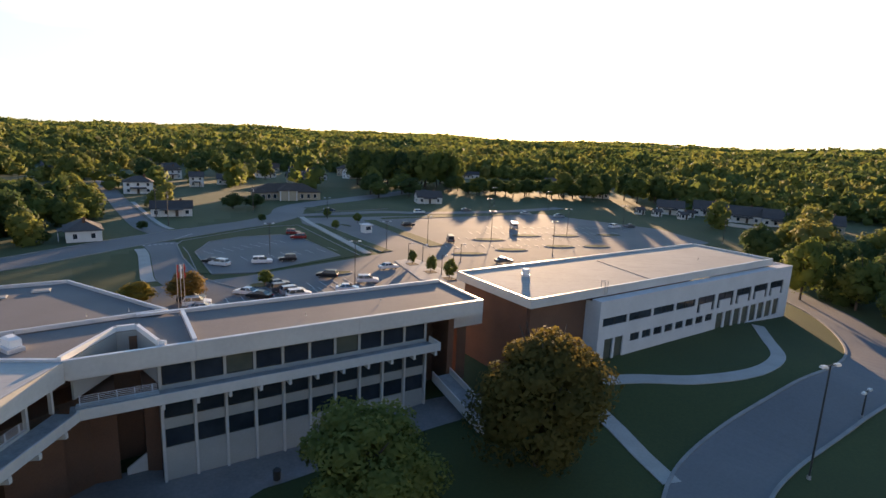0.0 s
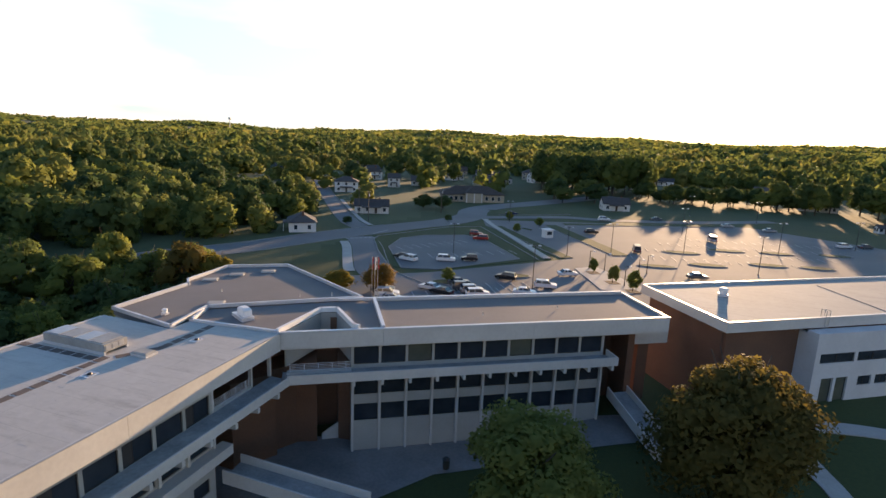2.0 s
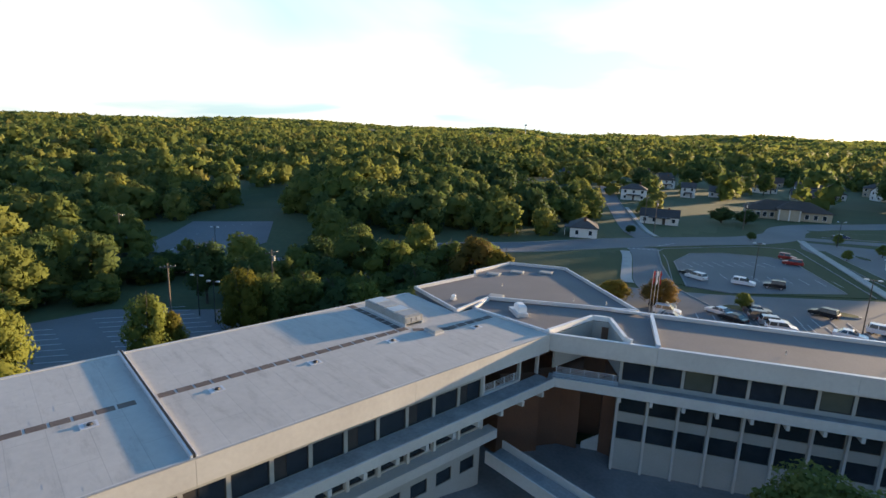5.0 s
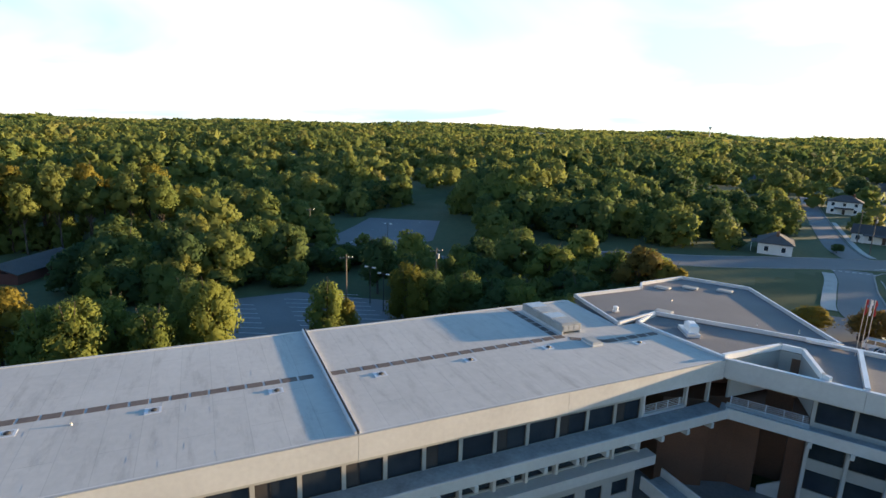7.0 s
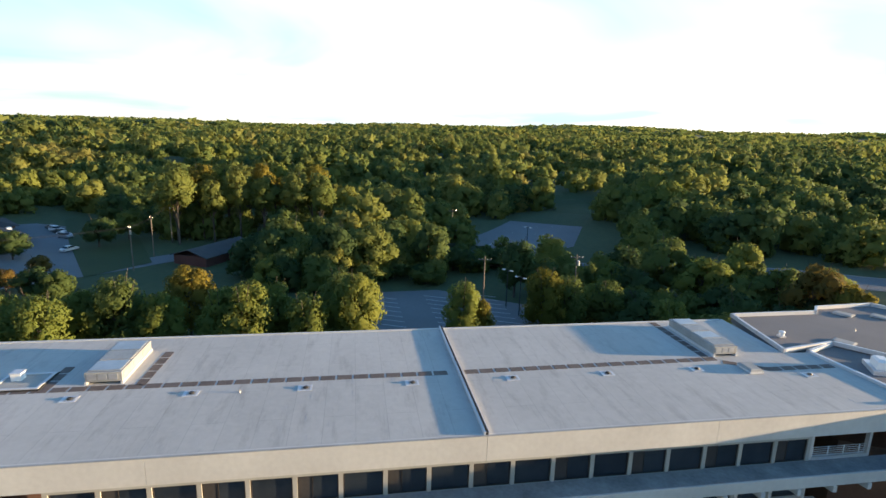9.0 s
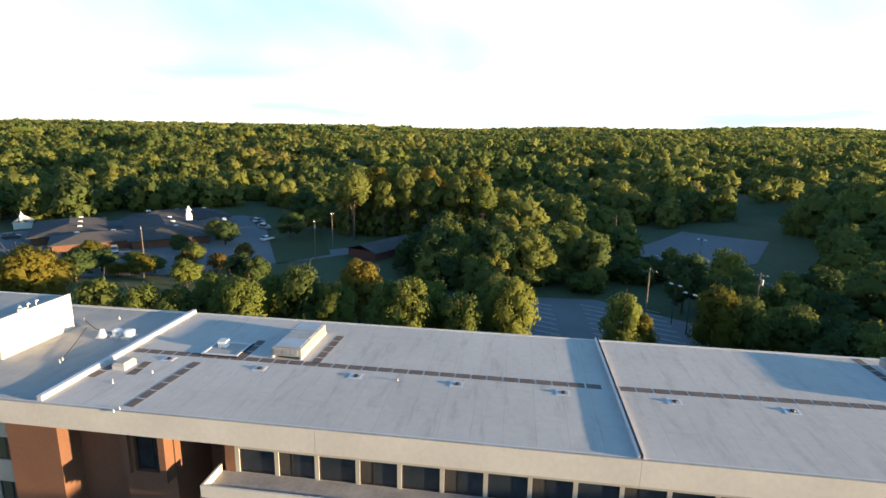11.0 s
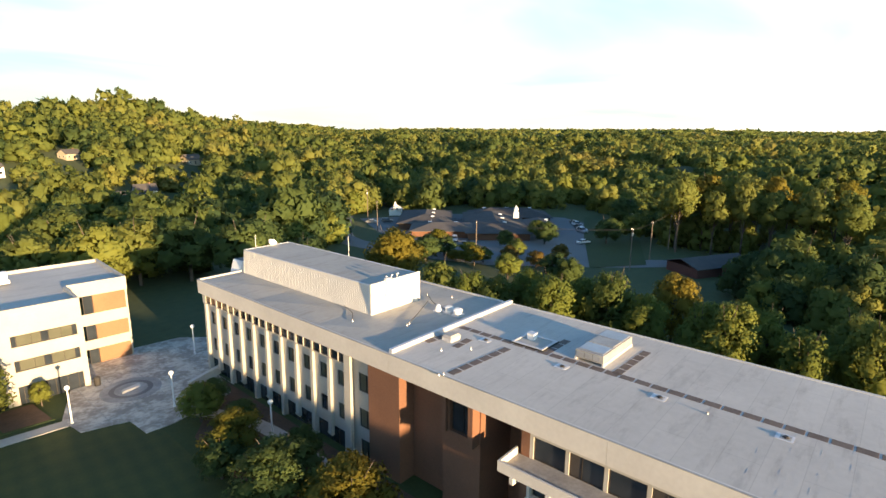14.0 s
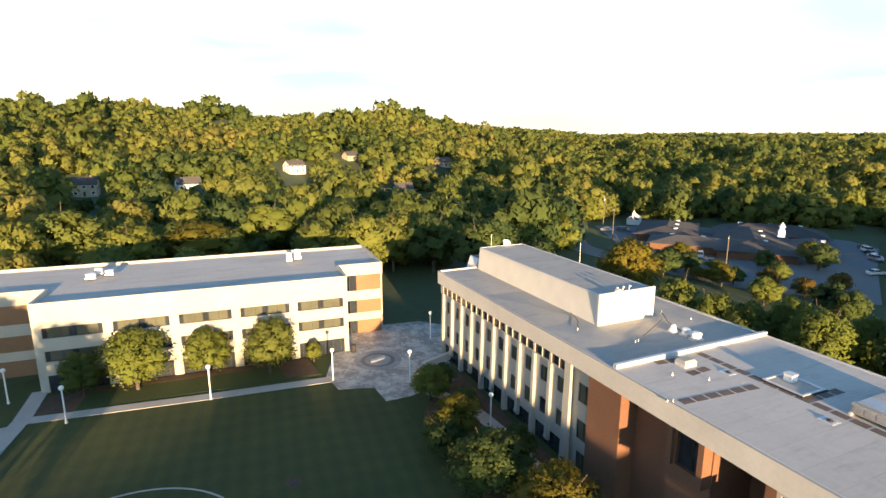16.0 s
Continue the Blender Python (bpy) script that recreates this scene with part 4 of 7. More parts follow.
conduit = thing("roof_conduit", pose(0, 0, R - 0.06), "thin dark conduits lying across the grey roof", "conduit")
for run in ([(-42.9, -39.3), (-41.0, -36.6), (-40.3, -34.4)], [(-34.5, -34.1), (-37.5, -35.6), (-41.2, -37.6)], [(-31.7, -38.8), (-33.2, -40.6), (-34.1, -43.0)]):
    for p, q in zip(run, run[1:]):
        part("pipe", Mesh().tube((*p, 0.16), (*q, 0.16), 0.035, 0.035, 6), FRAME, conduit)
cowl = thing("roof_cowl", pose(-39.7, -34.8, R - 0.06), "small white conical cowl beside the roof fans", "cowl")
part("base", Mesh().box(-0.4, 0.4, -0.4, 0.4, 0, 0.12), CAP, cowl)
part("hood", Mesh().tube((0, 0, 0.12), (0, 0, 0.75), 0.42, 0.16, 12), WHITE, cowl)


long_roofing = thing("roof_build_up", pose(0, 0, 0), "shallow hipped roofing between the drains", "roofing", kind="structure")
for x0, x1, y0, y1, h in ((-34.0, -29.2, -52, -41, 0.13), (-34.0, -29.2, -63.5, -52.2, 0.13), (-34, -29.2, -40.8, -31.4, 0.1), (-46, -41.8, -52, -40, 0.12)):
    cricket(x0, x1, y0, y1, h)

stair_ob = thing("court_stair", pose(-26.9, 45.7, -1.35, 0, 0, 34), "pale concrete stair inside a brick recess", "stair")
for k in range(7):
    part("step", Mesh().box(-0.9 + 0.28 * k, -0.62 + 0.28 * k, -0.5, 0.5, 0, 0.18 * (k + 1)), CONCRETE_DIRTY, stair_ob)
part("side_wall", Mesh().hull([(-1.0, -0.68, 0), (1.1, -0.68, 0), (1.1, -0.5, 0), (-1.0, -0.5, 0)], [(-1.0, -0.68, 0.7), (1.1, -0.68, 2.1), (1.1, -0.5, 2.1), (-1.0, -0.5, 0.7)]), CONCRETE, stair_ob)

# ---- woods ----
def ico(level):
    bm = bmesh.new()
    bmesh.ops.create_icosphere(bm, subdivisions=level, radius=1.0)
    v = np.array([x.co[:] for x in bm.verts])
    f = np.array([[q.index for q in x.verts] for x in bm.faces])
    bm.free()
    return v, f


def crown(seed, clumps, level, per, size, fill=0.95, inner=0.9, cut=-1.0):
    """A crown of about unit radius and height 2 on z = 0: leaf masses set over an uneven egg, with loose leaves all over them."""
    rng = np.random.default_rng(seed)
    k = np.arange(clumps)
    a = k * 2.4 + rng.uniform(-0.5, 0.5, clumps)
    h = np.clip((k + rng.uniform(0, 1, clumps)) / clumps, 0.02, 1.0)
    reach = np.sin(np.pi * np.clip(h * 0.78 + 0.17, 0, 1)) ** 0.7 * rng.uniform(0.35, 0.72, clumps)
    c = np.stack([np.cos(a) * reach, np.sin(a) * reach, h * 1.35 + 0.3], -1)
    c[:, :2] += rng.uniform(-0.14, 0.14, 2) * h[:, None]
    r = rng.uniform(0.26, 0.46, clumps) * (1.15 - 0.3 * h) * (12 / max(clumps, 8)) ** 0.22
    bv, bf = ico(level)
    mid = np.array([0, 0, 0.7])
    vs, fs, ns, base = [], [], [], 0
    for j in range(clumps):
        rough = np.array([1 + 0.5 * noise.noise(Vector(p) * 1.9 + Vector((seed * 5.3 + j * 3.7, j * 1.9, 0))) + 0.3 * noise.noise(Vector(p) * 4.7 + Vector((j * 2.7, seed, 0))) for p in bv])
        v = c[j] + bv * [1, 1, 0.85] * (r[j] * fill * rough)[:, None]
        cen = v[bf].mean(1)
        inside = bv[bf].mean(1)[:, 2] < cut
        for i in range(clumps):
            if i != j:
                inside |= np.linalg.norm((cen - c[i]) / [1, 1, 0.85], axis=1) < 0.78 * r[i] * fill
        away = v - mid
        n = bv * 0.6 + rng.normal(0, 0.16, bv.shape) + 0.8 * away / (np.linalg.norm(away, axis=1)[:, None] + 1e-9)
        vs.append(v)
        ns.append(n)
        fs.append(bf[~inside] + base)
        base += len(v)
    if per:
        k = np.repeat(np.arange(clumps), per)
        d = rng.normal(0, 1, (len(k), 3))
        d[:, 2] += 0.3
        d /= np.linalg.norm(d, axis=1)[:, None]
        cen = c[k] + d * [1, 1, 0.85] * r[k][:, None] * rng.uniform(inner, 1.22, (len(k), 1))
        ok = np.ones(len(k), bool)
        for i in range(clumps):
            ok &= (np.linalg.norm(cen - c[i], axis=1) > 0.8 * r[i]) | (k == i)
        cen, d = cen[ok], d[ok]
        out = d + rng.normal(0, 0.6, d.shape)
        out /= np.linalg.norm(out, axis=1)[:, None]
        sd = np.cross(out, rng.normal(0, 1, d.shape))
        sd /= np.linalg.norm(sd, axis=1)[:, None]
        up = np.cross(out, sd)
        s = size * rng.uniform(0.6, 1.4, (len(cen), 1))
        vs.append(np.stack([cen - sd * s - up * s * 0.55, cen + sd * s - up * s * 0.4, cen + up * s * 1.1], 1).reshape(-1, 3))
        away = cen - mid
        n = d * 0.6 + 0.28 * out + 0.9 * away / (np.linalg.norm(away, axis=1)[:, None] + 1e-9)
        ns.append(np.repeat(n, 3, 0))
        fs.append(np.arange(3 * len(cen)).reshape(-1, 3) + base)
    v, f, n = np.concatenate(vs), np.concatenate(fs), np.concatenate(ns)
    used = np.unique(f)
    back = np.zeros(len(v), int)
    back[used] = np.arange(len(used))
    return v[used], back[f], np.zeros((0, 4), int), n[used] / np.linalg.norm(n[used], axis=1)[:, None]


def big_mesh(name, verts, tris, quads, material, normals=None, tint=0.5):
    """A mesh straight from arrays; normals round the crowns off."""
    me = bpy.data.meshes.new(name)
    me.vertices.add(len(verts))
    me.vertices.foreach_set("co", np.ascontiguousarray(verts, dtype=np.float32).ravel())
    loops = np.concatenate([tris.ravel(), quads.ravel()]).astype(np.int32)
    starts = np.concatenate([np.arange(len(tris)) * 3, len(tris) * 3 + np.arange(len(quads)) * 4]).astype(np.int32)
    me.loops.add(len(loops))
    me.loops.foreach_set("vertex_index", loops)
    me.polygons.add(len(starts))
    me.polygons.foreach_set("loop_start", starts)
    me.update(calc_edges=True)
    me.materials.append(material)
    at = me.attributes.new("tint", "FLOAT", "POINT")
    at.data.foreach_set("value", np.ascontiguousarray(np.broadcast_to(tint, len(verts)), dtype=np.float32))
    me.polygons.foreach_set("use_smooth", np.ones(len(starts), bool))
    if normals is not None:
        me.polygons.foreach_set("use_smooth", np.ones(len(starts), bool))
        me.normals_split_custom_set_from_vertices(normals)
    return me


def scatter(name, places, templates, label, rng, material):
    """Many trees as one object; a place is x, y, radius, tallness, base."""
    vs, ts, qs, ns, hue, base = [], [], [], [], [], 0
    for kind, (v, t, q, nv) in enumerate(templates):
        mine = places[kind::len(templates)]
        if not len(mine):
            continue
        a = rng.uniform(0, 2 * math.pi, len(mine))
        c, s = np.cos(a)[:, None], np.sin(a)[:, None]
        x = (v[None, :, 0] * c - v[None, :, 1] * s) * mine[:, 2:3] + mine[:, 0:1]
        y = (v[None, :, 0] * s + v[None, :, 1] * c) * mine[:, 2:3] + mine[:, 1:2]
        z = v[None, :, 2] * mine[:, 2:3] * mine[:, 3:4] + mine[:, 4:5]
        vs.append(np.stack([x, y, z], -1).reshape(-1, 3))
        if nv is not None:
            ns.append(np.stack([nv[None, :, 0] * c - nv[None, :, 1] * s, nv[None, :, 0] * s + nv[None, :, 1] * c, np.repeat(nv[None, :, 2], len(mine), 0)], -1).reshape(-1, 3))
        hue.append(np.repeat(np.clip(0.62 * rng.uniform(0, 1, len(mine)) + 0.5 * drift(mine[:, 0], mine[:, 1], 0.8, 1.9) - 0.06, 0, 1), len(v)))
        off = (np.arange(len(mine)) * len(v))[:, None, None] + base
        ts.append((t[None] + off).reshape(-1, 3))
        qs.append((q[None] + off).reshape(-1, 4) if len(q) else np.zeros((0, 4), int))
        base += len(mine) * len(v)
    ob = new(name, big_mesh(name, np.concatenate(vs), np.concatenate(ts), np.concatenate(qs), material, np.concatenate(ns) if ns else None, np.concatenate(hue)))
    return tagged(ob, label, "trees", kind="stuff")


# ground that the woods leave open: centre, half lengths, turn, share of trees kept
OPEN = [(0, -10, 58, 92, 0, 0), (10, 150, 92, 125, 0, 0), (60, 60, 62, 70, 30, 0), (-86, 16, 32, 20, 0, 0), (-120, -75, 22, 36, -30, 0.15), (-78, -50, 26, 55, 0, 0.0),
    (-172, 58, 30, 22, 28, 0), (-226, 101, 40, 17, 25, 0), (-198, 85, 11, 9, 28, 0), (-80, 120, 26, 60, -25, 0), (-115, 78, 5, 60, -32, 0), (-140, 42, 6, 30, -40, 0),
    (-115, 200, 9, 70, 34, 0), (-45, 250, 70, 45, 20, 0)]
OPEN += [(-150, -105, 50, 52, 40, 0), (-137, -52, 32, 16, -30, 0.12), (140, 215, 45, 60, -35, 0.1), (-60, 330, 190, 110, 0, 0.1), (60, 330, 70, 90, 0, 0.12),
    (45, 290, 36, 60, 0, 0), (-95, 150, 16, 12, 0, 0), (-95, 190, 14, 12, 0, 0), (-140, 253, 14, 12, 0, 0), (-56, -345, 14, 16, 0, 0), (-98, -276, 16, 12, 0, 0.1),
    (4, -300, 12, 22, 0, 0.1), (53, -320, 12, 22, 0, 0.1), (-45, -88, 22, 16, 0, 0)]
OPEN += [(0, -92, 30, 12, 0, 0), (-159, -163, 10, 8, 0, 0)]


def keep(x, y, rng):
    ok = np.ones(len(x), bool)
    for cx, cy, rx, ry, turn, share in OPEN:
        c, s = math.cos(radians(turn)), math.sin(radians(turn))
        u, v = (x - cx) * c + (y - cy) * s, -(x - cx) * s + (y - cy) * c
        ok &= (np.abs(u) > rx) | (np.abs(v) > ry) | (rng.uniform(0, 1, len(x)) < share)
    return ok


# low growth: centre, half lengths, turn, share of the height
LOW = [(-125, 28, 32, 16, -18, 0.5), (-95, 52, 26, 14, -28, 0.6)]


def sight_line(x, y, clear, low, width=11):
    """Open ground before a house that shows through the trees, with low growth before that."""
    d = math.hypot(x, y)
    turn = math.degrees(math.atan2(y, x))
    k = 1 - (clear / 2 - 8) / d
    OPEN.append((x * k, y * k, clear / 2, width, turn, 0))
    k = 1 - (clear + low / 2 - 8) / d
    LOW.append((x * k, y * k, low / 2, width, turn, 0.3))


for q in ((-95, -276, 34, 60), (-107, -290, 34, 60), (4, -300, 40, 90), (46, -290, 40, 90), (-56.5, -350, 42, 120), (-104, -396, 36, 110), (-167, -368, 36, 100)):
    sight_line(*q)


def drift(x, y, k=1.0, shift=0.0):
    """Slow change over the land, 0 to 1: stands of taller or yellower trees."""
    a = np.sin(x * 0.031 * k + 1.7 * np.sin(y * 0.017 * k + shift)) + np.sin(y * 0.027 * k + 1.3 * np.sin(x * 0.021 * k + 2 + shift))
    return np.clip(0.5 + 0.28 * a, 0, 1)


def band(r0, r1, spacing, rng, radius, tall):
    n = int(math.pi * (r1 * r1 - r0 * r0) / spacing ** 2)
    r = np.sqrt(rng.uniform(r0 * r0, r1 * r1, n))
    a = rng.uniform(0, 2 * math.pi, n)
    x, y = r * np.cos(a), r * np.sin(a)
    az = np.degrees(np.arctan2(-x, y))
    ok = keep(x, y, rng) & ((az > -44) | (az < -161)) & ~((r > 800) & ((az > 157) | (az < -150)))
    x, y = x[ok], y[ok]
    rad = rng.uniform(*radius, len(x)) * rng.choice([0.75, 1.0, 1.0, 1.25], len(x))
    rad = rad * (1 + 0.08 * step(-130, -200, y)) * (0.8 + 0.45 * drift(x, y))
    for cx, cy, rx, ry, turn, share in LOW:
        c, s = math.cos(radians(turn)), math.sin(radians(turn))
        u, v = (x - cx) * c + (y - cy) * s, -(x - cx) * s + (y - cy) * c
        rad = np.where((np.abs(u) < rx) & (np.abs(v) < ry), rad * share, rad)
    return np.stack([x, y, rad, rng.uniform(*tall, len(x)), ground_z(x, y) - 0.25 * rad], -1)


rng = np.random.default_rng(4)
none = np.zeros((0, 4), int)
near_t = [crown(k, 17, 1, 150, 0.060, 0.80, 0.82, -0.5) for k in range(7)]
next_t = [crown(10 + k, 12, 1, 66, 0.092, 0.80, 0.82, -0.4) for k in range(7)]
hill_t = [crown(20 + k, 9, 1, 38, 0.122, 0.84, 0.84, -0.2) for k in range(7)]
mid_t = [crown(30 + k, 7, 1, 17, 0.165, 0.86, 0.86, -0.2) for k in range(6)]
far_t = [crown(50 + k, 4, 1, 9, 0.26, 0.86, 0.86, -0.1) for k in range(6)]


def tuft(seed, count, size, tall):
    """A far crown of a few loose leaf masses over a low dome of unit radius."""
    q = np.random.default_rng(seed)
    d = q.normal(0, 1, (count, 3))
    d[:, 2] = np.abs(d[:, 2]) * 0.9 + 0.15
    d /= np.linalg.norm(d, axis=1)[:, None]
    cen = d * q.uniform(0.65, 1.05, (count, 1)) * [1, 1, tall]
    out = d + q.normal(0, 0.45, d.shape)
    out /= np.linalg.norm(out, axis=1)[:, None]
    sd = np.cross(out, q.normal(0, 1, d.shape))
    sd /= np.linalg.norm(sd, axis=1)[:, None]
    up = np.cross(out, sd)
    w = size * q.uniform(0.7, 1.4, (count, 1))
    v = np.stack([cen - sd * w - up * w * 0.6, cen + sd * w - up * w * 0.5, cen + up * w * 1.1], 1).reshape(-1, 3)
    n = np.repeat(d + 0.5 * out, 3, 0)
    return v, np.arange(3 * count).reshape(-1, 3), none, n / np.linalg.norm(n, axis=1)[:, None]


dim_t = [tuft(40 + k, 17, 0.40, 1.0) for k in range(6)]
last_t = [tuft(80 + k, 11, 0.50, 0.7) for k in range(6)]
for lo, hi, gap, rad, templates in ((70, 150, 8.4, (3.8, 6.6), near_t), (150, 270, 9.0, (4.2, 7.0), next_t)):
    near = band(lo, hi, gap, rng, rad, (0.9, 1.2))
    pick = rng.uniform(0, 1, len(near))
    scatter("woods", near[pick < 0.66], templates, "mixed green woods in evening light", rng, LEAF)
    scatter("woods", near[(pick >= 0.66) & (pick < 0.86)], templates, "deep green woods in evening light", rng, LEAF_DEEP)
    scatter("woods", near[pick >= 0.86], templates, "yellow-green trees among the woods", rng, LEAF_LIME)
# grove beyond the service road
n = 46
gx, gy = rng.uniform(80, 150, n), rng.uniform(74, 165, n)
ok = (gy > 78) & (gx - 80 > (gy - 110) * 0.25) & (gx + gy < 285)
grove = np.stack([gx, gy, rng.uniform(3.2, 5.6, n), rng.uniform(0.9, 1.15, n), ground_z(gx, gy) - 1.0], -1)[ok]
scatter("grove", grove, near_t, "dense dark trees beyond the service road", rng, LEAF_DEEP)
mid = band(270, 560, 12.0, rng, (4.8, 7.6), (0.9, 1.2))
pick = rng.uniform(0, 1, len(mid))
slope = mid[:, 1] < -150
scatter("woods", mid[(pick < 0.94) & ~slope], mid_t, "mixed green woods up the valley", rng, LEAF)
scatter("woods", mid[(pick < 0.94) & slope], hill_t, "green woods on the sunlit hillside", rng, LEAF)
scatter("woods", mid[pick >= 0.94], mid_t, "gold-tinged trees among the woods", rng, LEAF_LIME)
far = band(560, 1050, 17.0, rng, (5.8, 9.2), (0.9, 1.2))
ridge_near = (np.hypot(far[:, 0], far[:, 1]) < 800) & (far[:, 1] < -350)
scatter("far_woods", far[ridge_near], mid_t, "green woods along the ridge", rng, LEAF)
scatter("far_woods", far[~ridge_near], far_t, "far green woods", rng, LEAF)
scatter("far_woods", band(1050, 1900, 18.0, rng, (8.0, 12.0), (0.9, 1.15)), dim_t, "farther green woods", rng, LEAF)
scatter("distant_woods", band(1900, 4600, 41.0, rng, (17, 27), (0.6, 0.8)), last_t, "distant wooded hills", rng, LEAF)

# ---- roads, lots, lawns and paths ----
def flat(poly, lift, thick=0.3):
    """A level sheet over a polygon, at the height of the ground under its first corner."""
    z = gz(*poly[0])
    return Mesh().prism(poly, z + lift - thick, z + lift)


def draped(poly, lift, cell=5.0):
    """A sheet that follows the ground over a convex polygon, cut into strips."""
    bm = bmesh.new()
    f = bm.faces.new([bm.verts.new((x, y, 0)) for x, y in poly])
    xs, ys = [p[0] for p in poly], [p[1] for p in poly]
    for a, b, ax in ((min(xs), max(xs), 0), (min(ys), max(ys), 1)):
        k = a + cell
        while k < b:
            co, no = [0, 0, 0], [0, 0, 0]
            co[ax], no[ax] = k, 1
            bmesh.ops.bisect_plane(bm, geom=bm.verts[:] + bm.edges[:] + bm.faces[:], plane_co=co, plane_no=no)
            k += cell
    bm.normal_update()
    m = Mesh()
    bm.verts.ensure_lookup_table()
    m.v = [(v.co.x, v.co.y, gz(v.co.x, v.co.y) + lift) for v in bm.verts]
    m.f = [tuple(v.index for v in (fc.verts if fc.normal.z > 0 else reversed(fc.verts))) for fc in bm.faces]
    bm.free()
    return m


def road(points, width, label, name="road", material=None, lift=0.06):
    return solid(name, strip(curve_points(points), width, lift, 3.0), material or ASPHALT, label, name, kind="structure")


def side(points, off):
    """The line beside a line of points, to its left by off."""
    p = [Vector(q) for q in curve_points(points)]
    out = []
    for i, q in enumerate(p):
        d = (p[min(i + 1, len(p) - 1)] - p[max(i - 1, 0)]).normalized()
        out.append((q.x - d.y * off, q.y + d.x * off))
    return out


def kerb(points, width=0.22, lift=0.17):
    m = strip(points, width, lift, 4.0)
    return solid("kerb", m, KERB, "pale concrete kerb beside the road", "kerb", kind="structure")


MAIN = [(-145, 30), (-131, 50), (-118, 70), (-104, 94), (-93, 112.5), (-87, 127.5), (-81, 143), (-76, 153), (-68.3, 169), (-60.5, 184), (-57, 202), (-60, 220), (-56, 238), (-45, 258), (-28, 291), (-8, 330)]
road(MAIN, 12.0, "worn grey asphalt street")
kerb(side(MAIN, -6.1)[:62])
kerb(side(MAIN, 6.1)[:62])
SIDE = [(-79, 155), (-92, 168), (-117, 202), (-148, 246), (-178, 290), (-215, 345)]
road(SIDE, 6.5, "narrow grey asphalt side street", lift=0.07)
kerb(side(SIDE, -3.6)[3:])
solid("pavement", strip(side(SIDE, -4.9)[3:20], 1.5, 0.12), PAVING, "pale concrete pavement beside the street", "pavement", kind="structure")
ENTRY = [(-74, 142), (-66, 131), (-58, 117), (-51, 106), (-40, 98)]
road(ENTRY, 8.0, "asphalt campus entry road", lift=0.08)
kerb(side(ENTRY, 4.2)[5:])
solid("pavement", strip(side(ENTRY, -5.4)[4:24], 2.4, 0.13), PAVING, "curved concrete pavement beside the entry road", "pavement", kind="structure")
BACK = [(-61, 202), (-52, 203), (-38, 212), (-22, 222), (-5, 224), (30, 240), (60, 262)]
road(BACK, 6.5, "asphalt road behind the lots", lift=0.075)
EAST = [(19, 24), (22, 35), (26.5, 43.5), (34, 50.5), (46, 58.5), (58, 66.5), (67, 76), (73, 90), (75, 104), (74, 125), (70, 150)]
road(EAST, 7.6, "dark asphalt service road")
kerb(side(EAST, 3.9), 0.35)
kerb(side(EAST, -3.9)[:42], 0.35)
road([(62, 70), (72, 69), (90, 66)], 7.0, "asphalt branch of the service road", lift=0.055)

APRON = [(-50, 82), (-55, 100), (-47, 106), (-40, 111.5), (-20, 133), (-13, 141), (-27, 160), (-46, 184), (-50, 196), (-20, 209), (46, 236), (86, 204), (92, 178), (64, 150), (34, 122), (2, 79), (-25, 62)]
solid("parking_lot", flat(APRON, 0.05), ASPHALT, "large worn asphalt parking lot in low sun", "parking lot", kind="structure")
RING = [(-50.2, 111.6), (-60, 126), (-68.3, 140.4), (-69.3, 145.5), (-56.1, 172.6), (-46.6, 179.6), (-19.6, 136.2), (-22, 133.5), (-39, 114.5)]
LOT1 = [(-47.3, 111.7), (-59.8, 132), (-61.9, 145.5), (-57, 154), (-46.8, 160.6), (-39.9, 157.3), (-24.2, 134.6), (-39, 114.5)]
solid("verge", flat(RING, 0.12), LAWN, "grass ring round a small parking lot", "verge", kind="structure")
solid("parking_lot", flat(LOT1, 0.16), ASPHALT, "small asphalt parking lot ringed by grass", "parking lot", kind="structure")
kerb(LOT1[:7], 0.25, 0.28)
kerb(RING[:7], 0.25, 0.24)


def verge(points, width, label="raised grass verge with a kerb", closed=None):
    m = strip(points, width, 0.2, 4.0)
    ob = solid("verge", m, LAWN, label, "verge", kind="structure")
    for off in (width / 2 + 0.09, -width / 2 - 0.09):
        p = [Vector(q) for q in points]
        line = []
        for i, q in enumerate(p):
            d = (p[min(i + 1, len(p) - 1)] - p[max(i - 1, 0)]).normalized()
            line.append((q.x - d.y * off, q.y + d.x * off))
        part("kerb", strip(line, 0.2, 0.19, 4.0), KERB, ob)
    return ob


verge(curve_points([(-41.5, 184), (-26.5, 161.5), (-13, 142.5)]), 3.2)
solid("pavement", strip([(-50, 198), (-44.3, 186), (-29.6, 160), (-17.5, 138.5)], 2.0, 0.26), PAVING, "straight concrete pavement between grass verges", "pavement", kind="structure")
verge(curve_points([(-25, 197), (-12, 174.5), (0.5, 153)]), 4.6)
POCKET = [(-10, 131.2), (-5.5, 135.5), (6.2, 118.6), (2.6, 112.6), (-3, 114)]
solid("pavement", flat(POCKET, 0.14), PAVING, "pale concrete corner pavement with tree pits", "pavement", kind="structure")
for x, y in ((-5.5, 128.6), (-0.9, 121.2), (3.3, 115.6)):
    solid("tree_pit", flat([(x - 1.8, y + 0.6), (x + 0.4, y + 1.9), (x + 1.8, y - 0.6), (x - 0.4, y - 1.9)], 0.17), MULCH, "dark mulched tree pit in the pavement", "tree pit", "tree pits", kind="structure")
verge([(-52, 219), (-38, 228), (-26, 238)], 14.0, "raised lawn beside the road")
verge(curve_points([(-21, 202), (5, 216), (34, 231)]), 4.0)


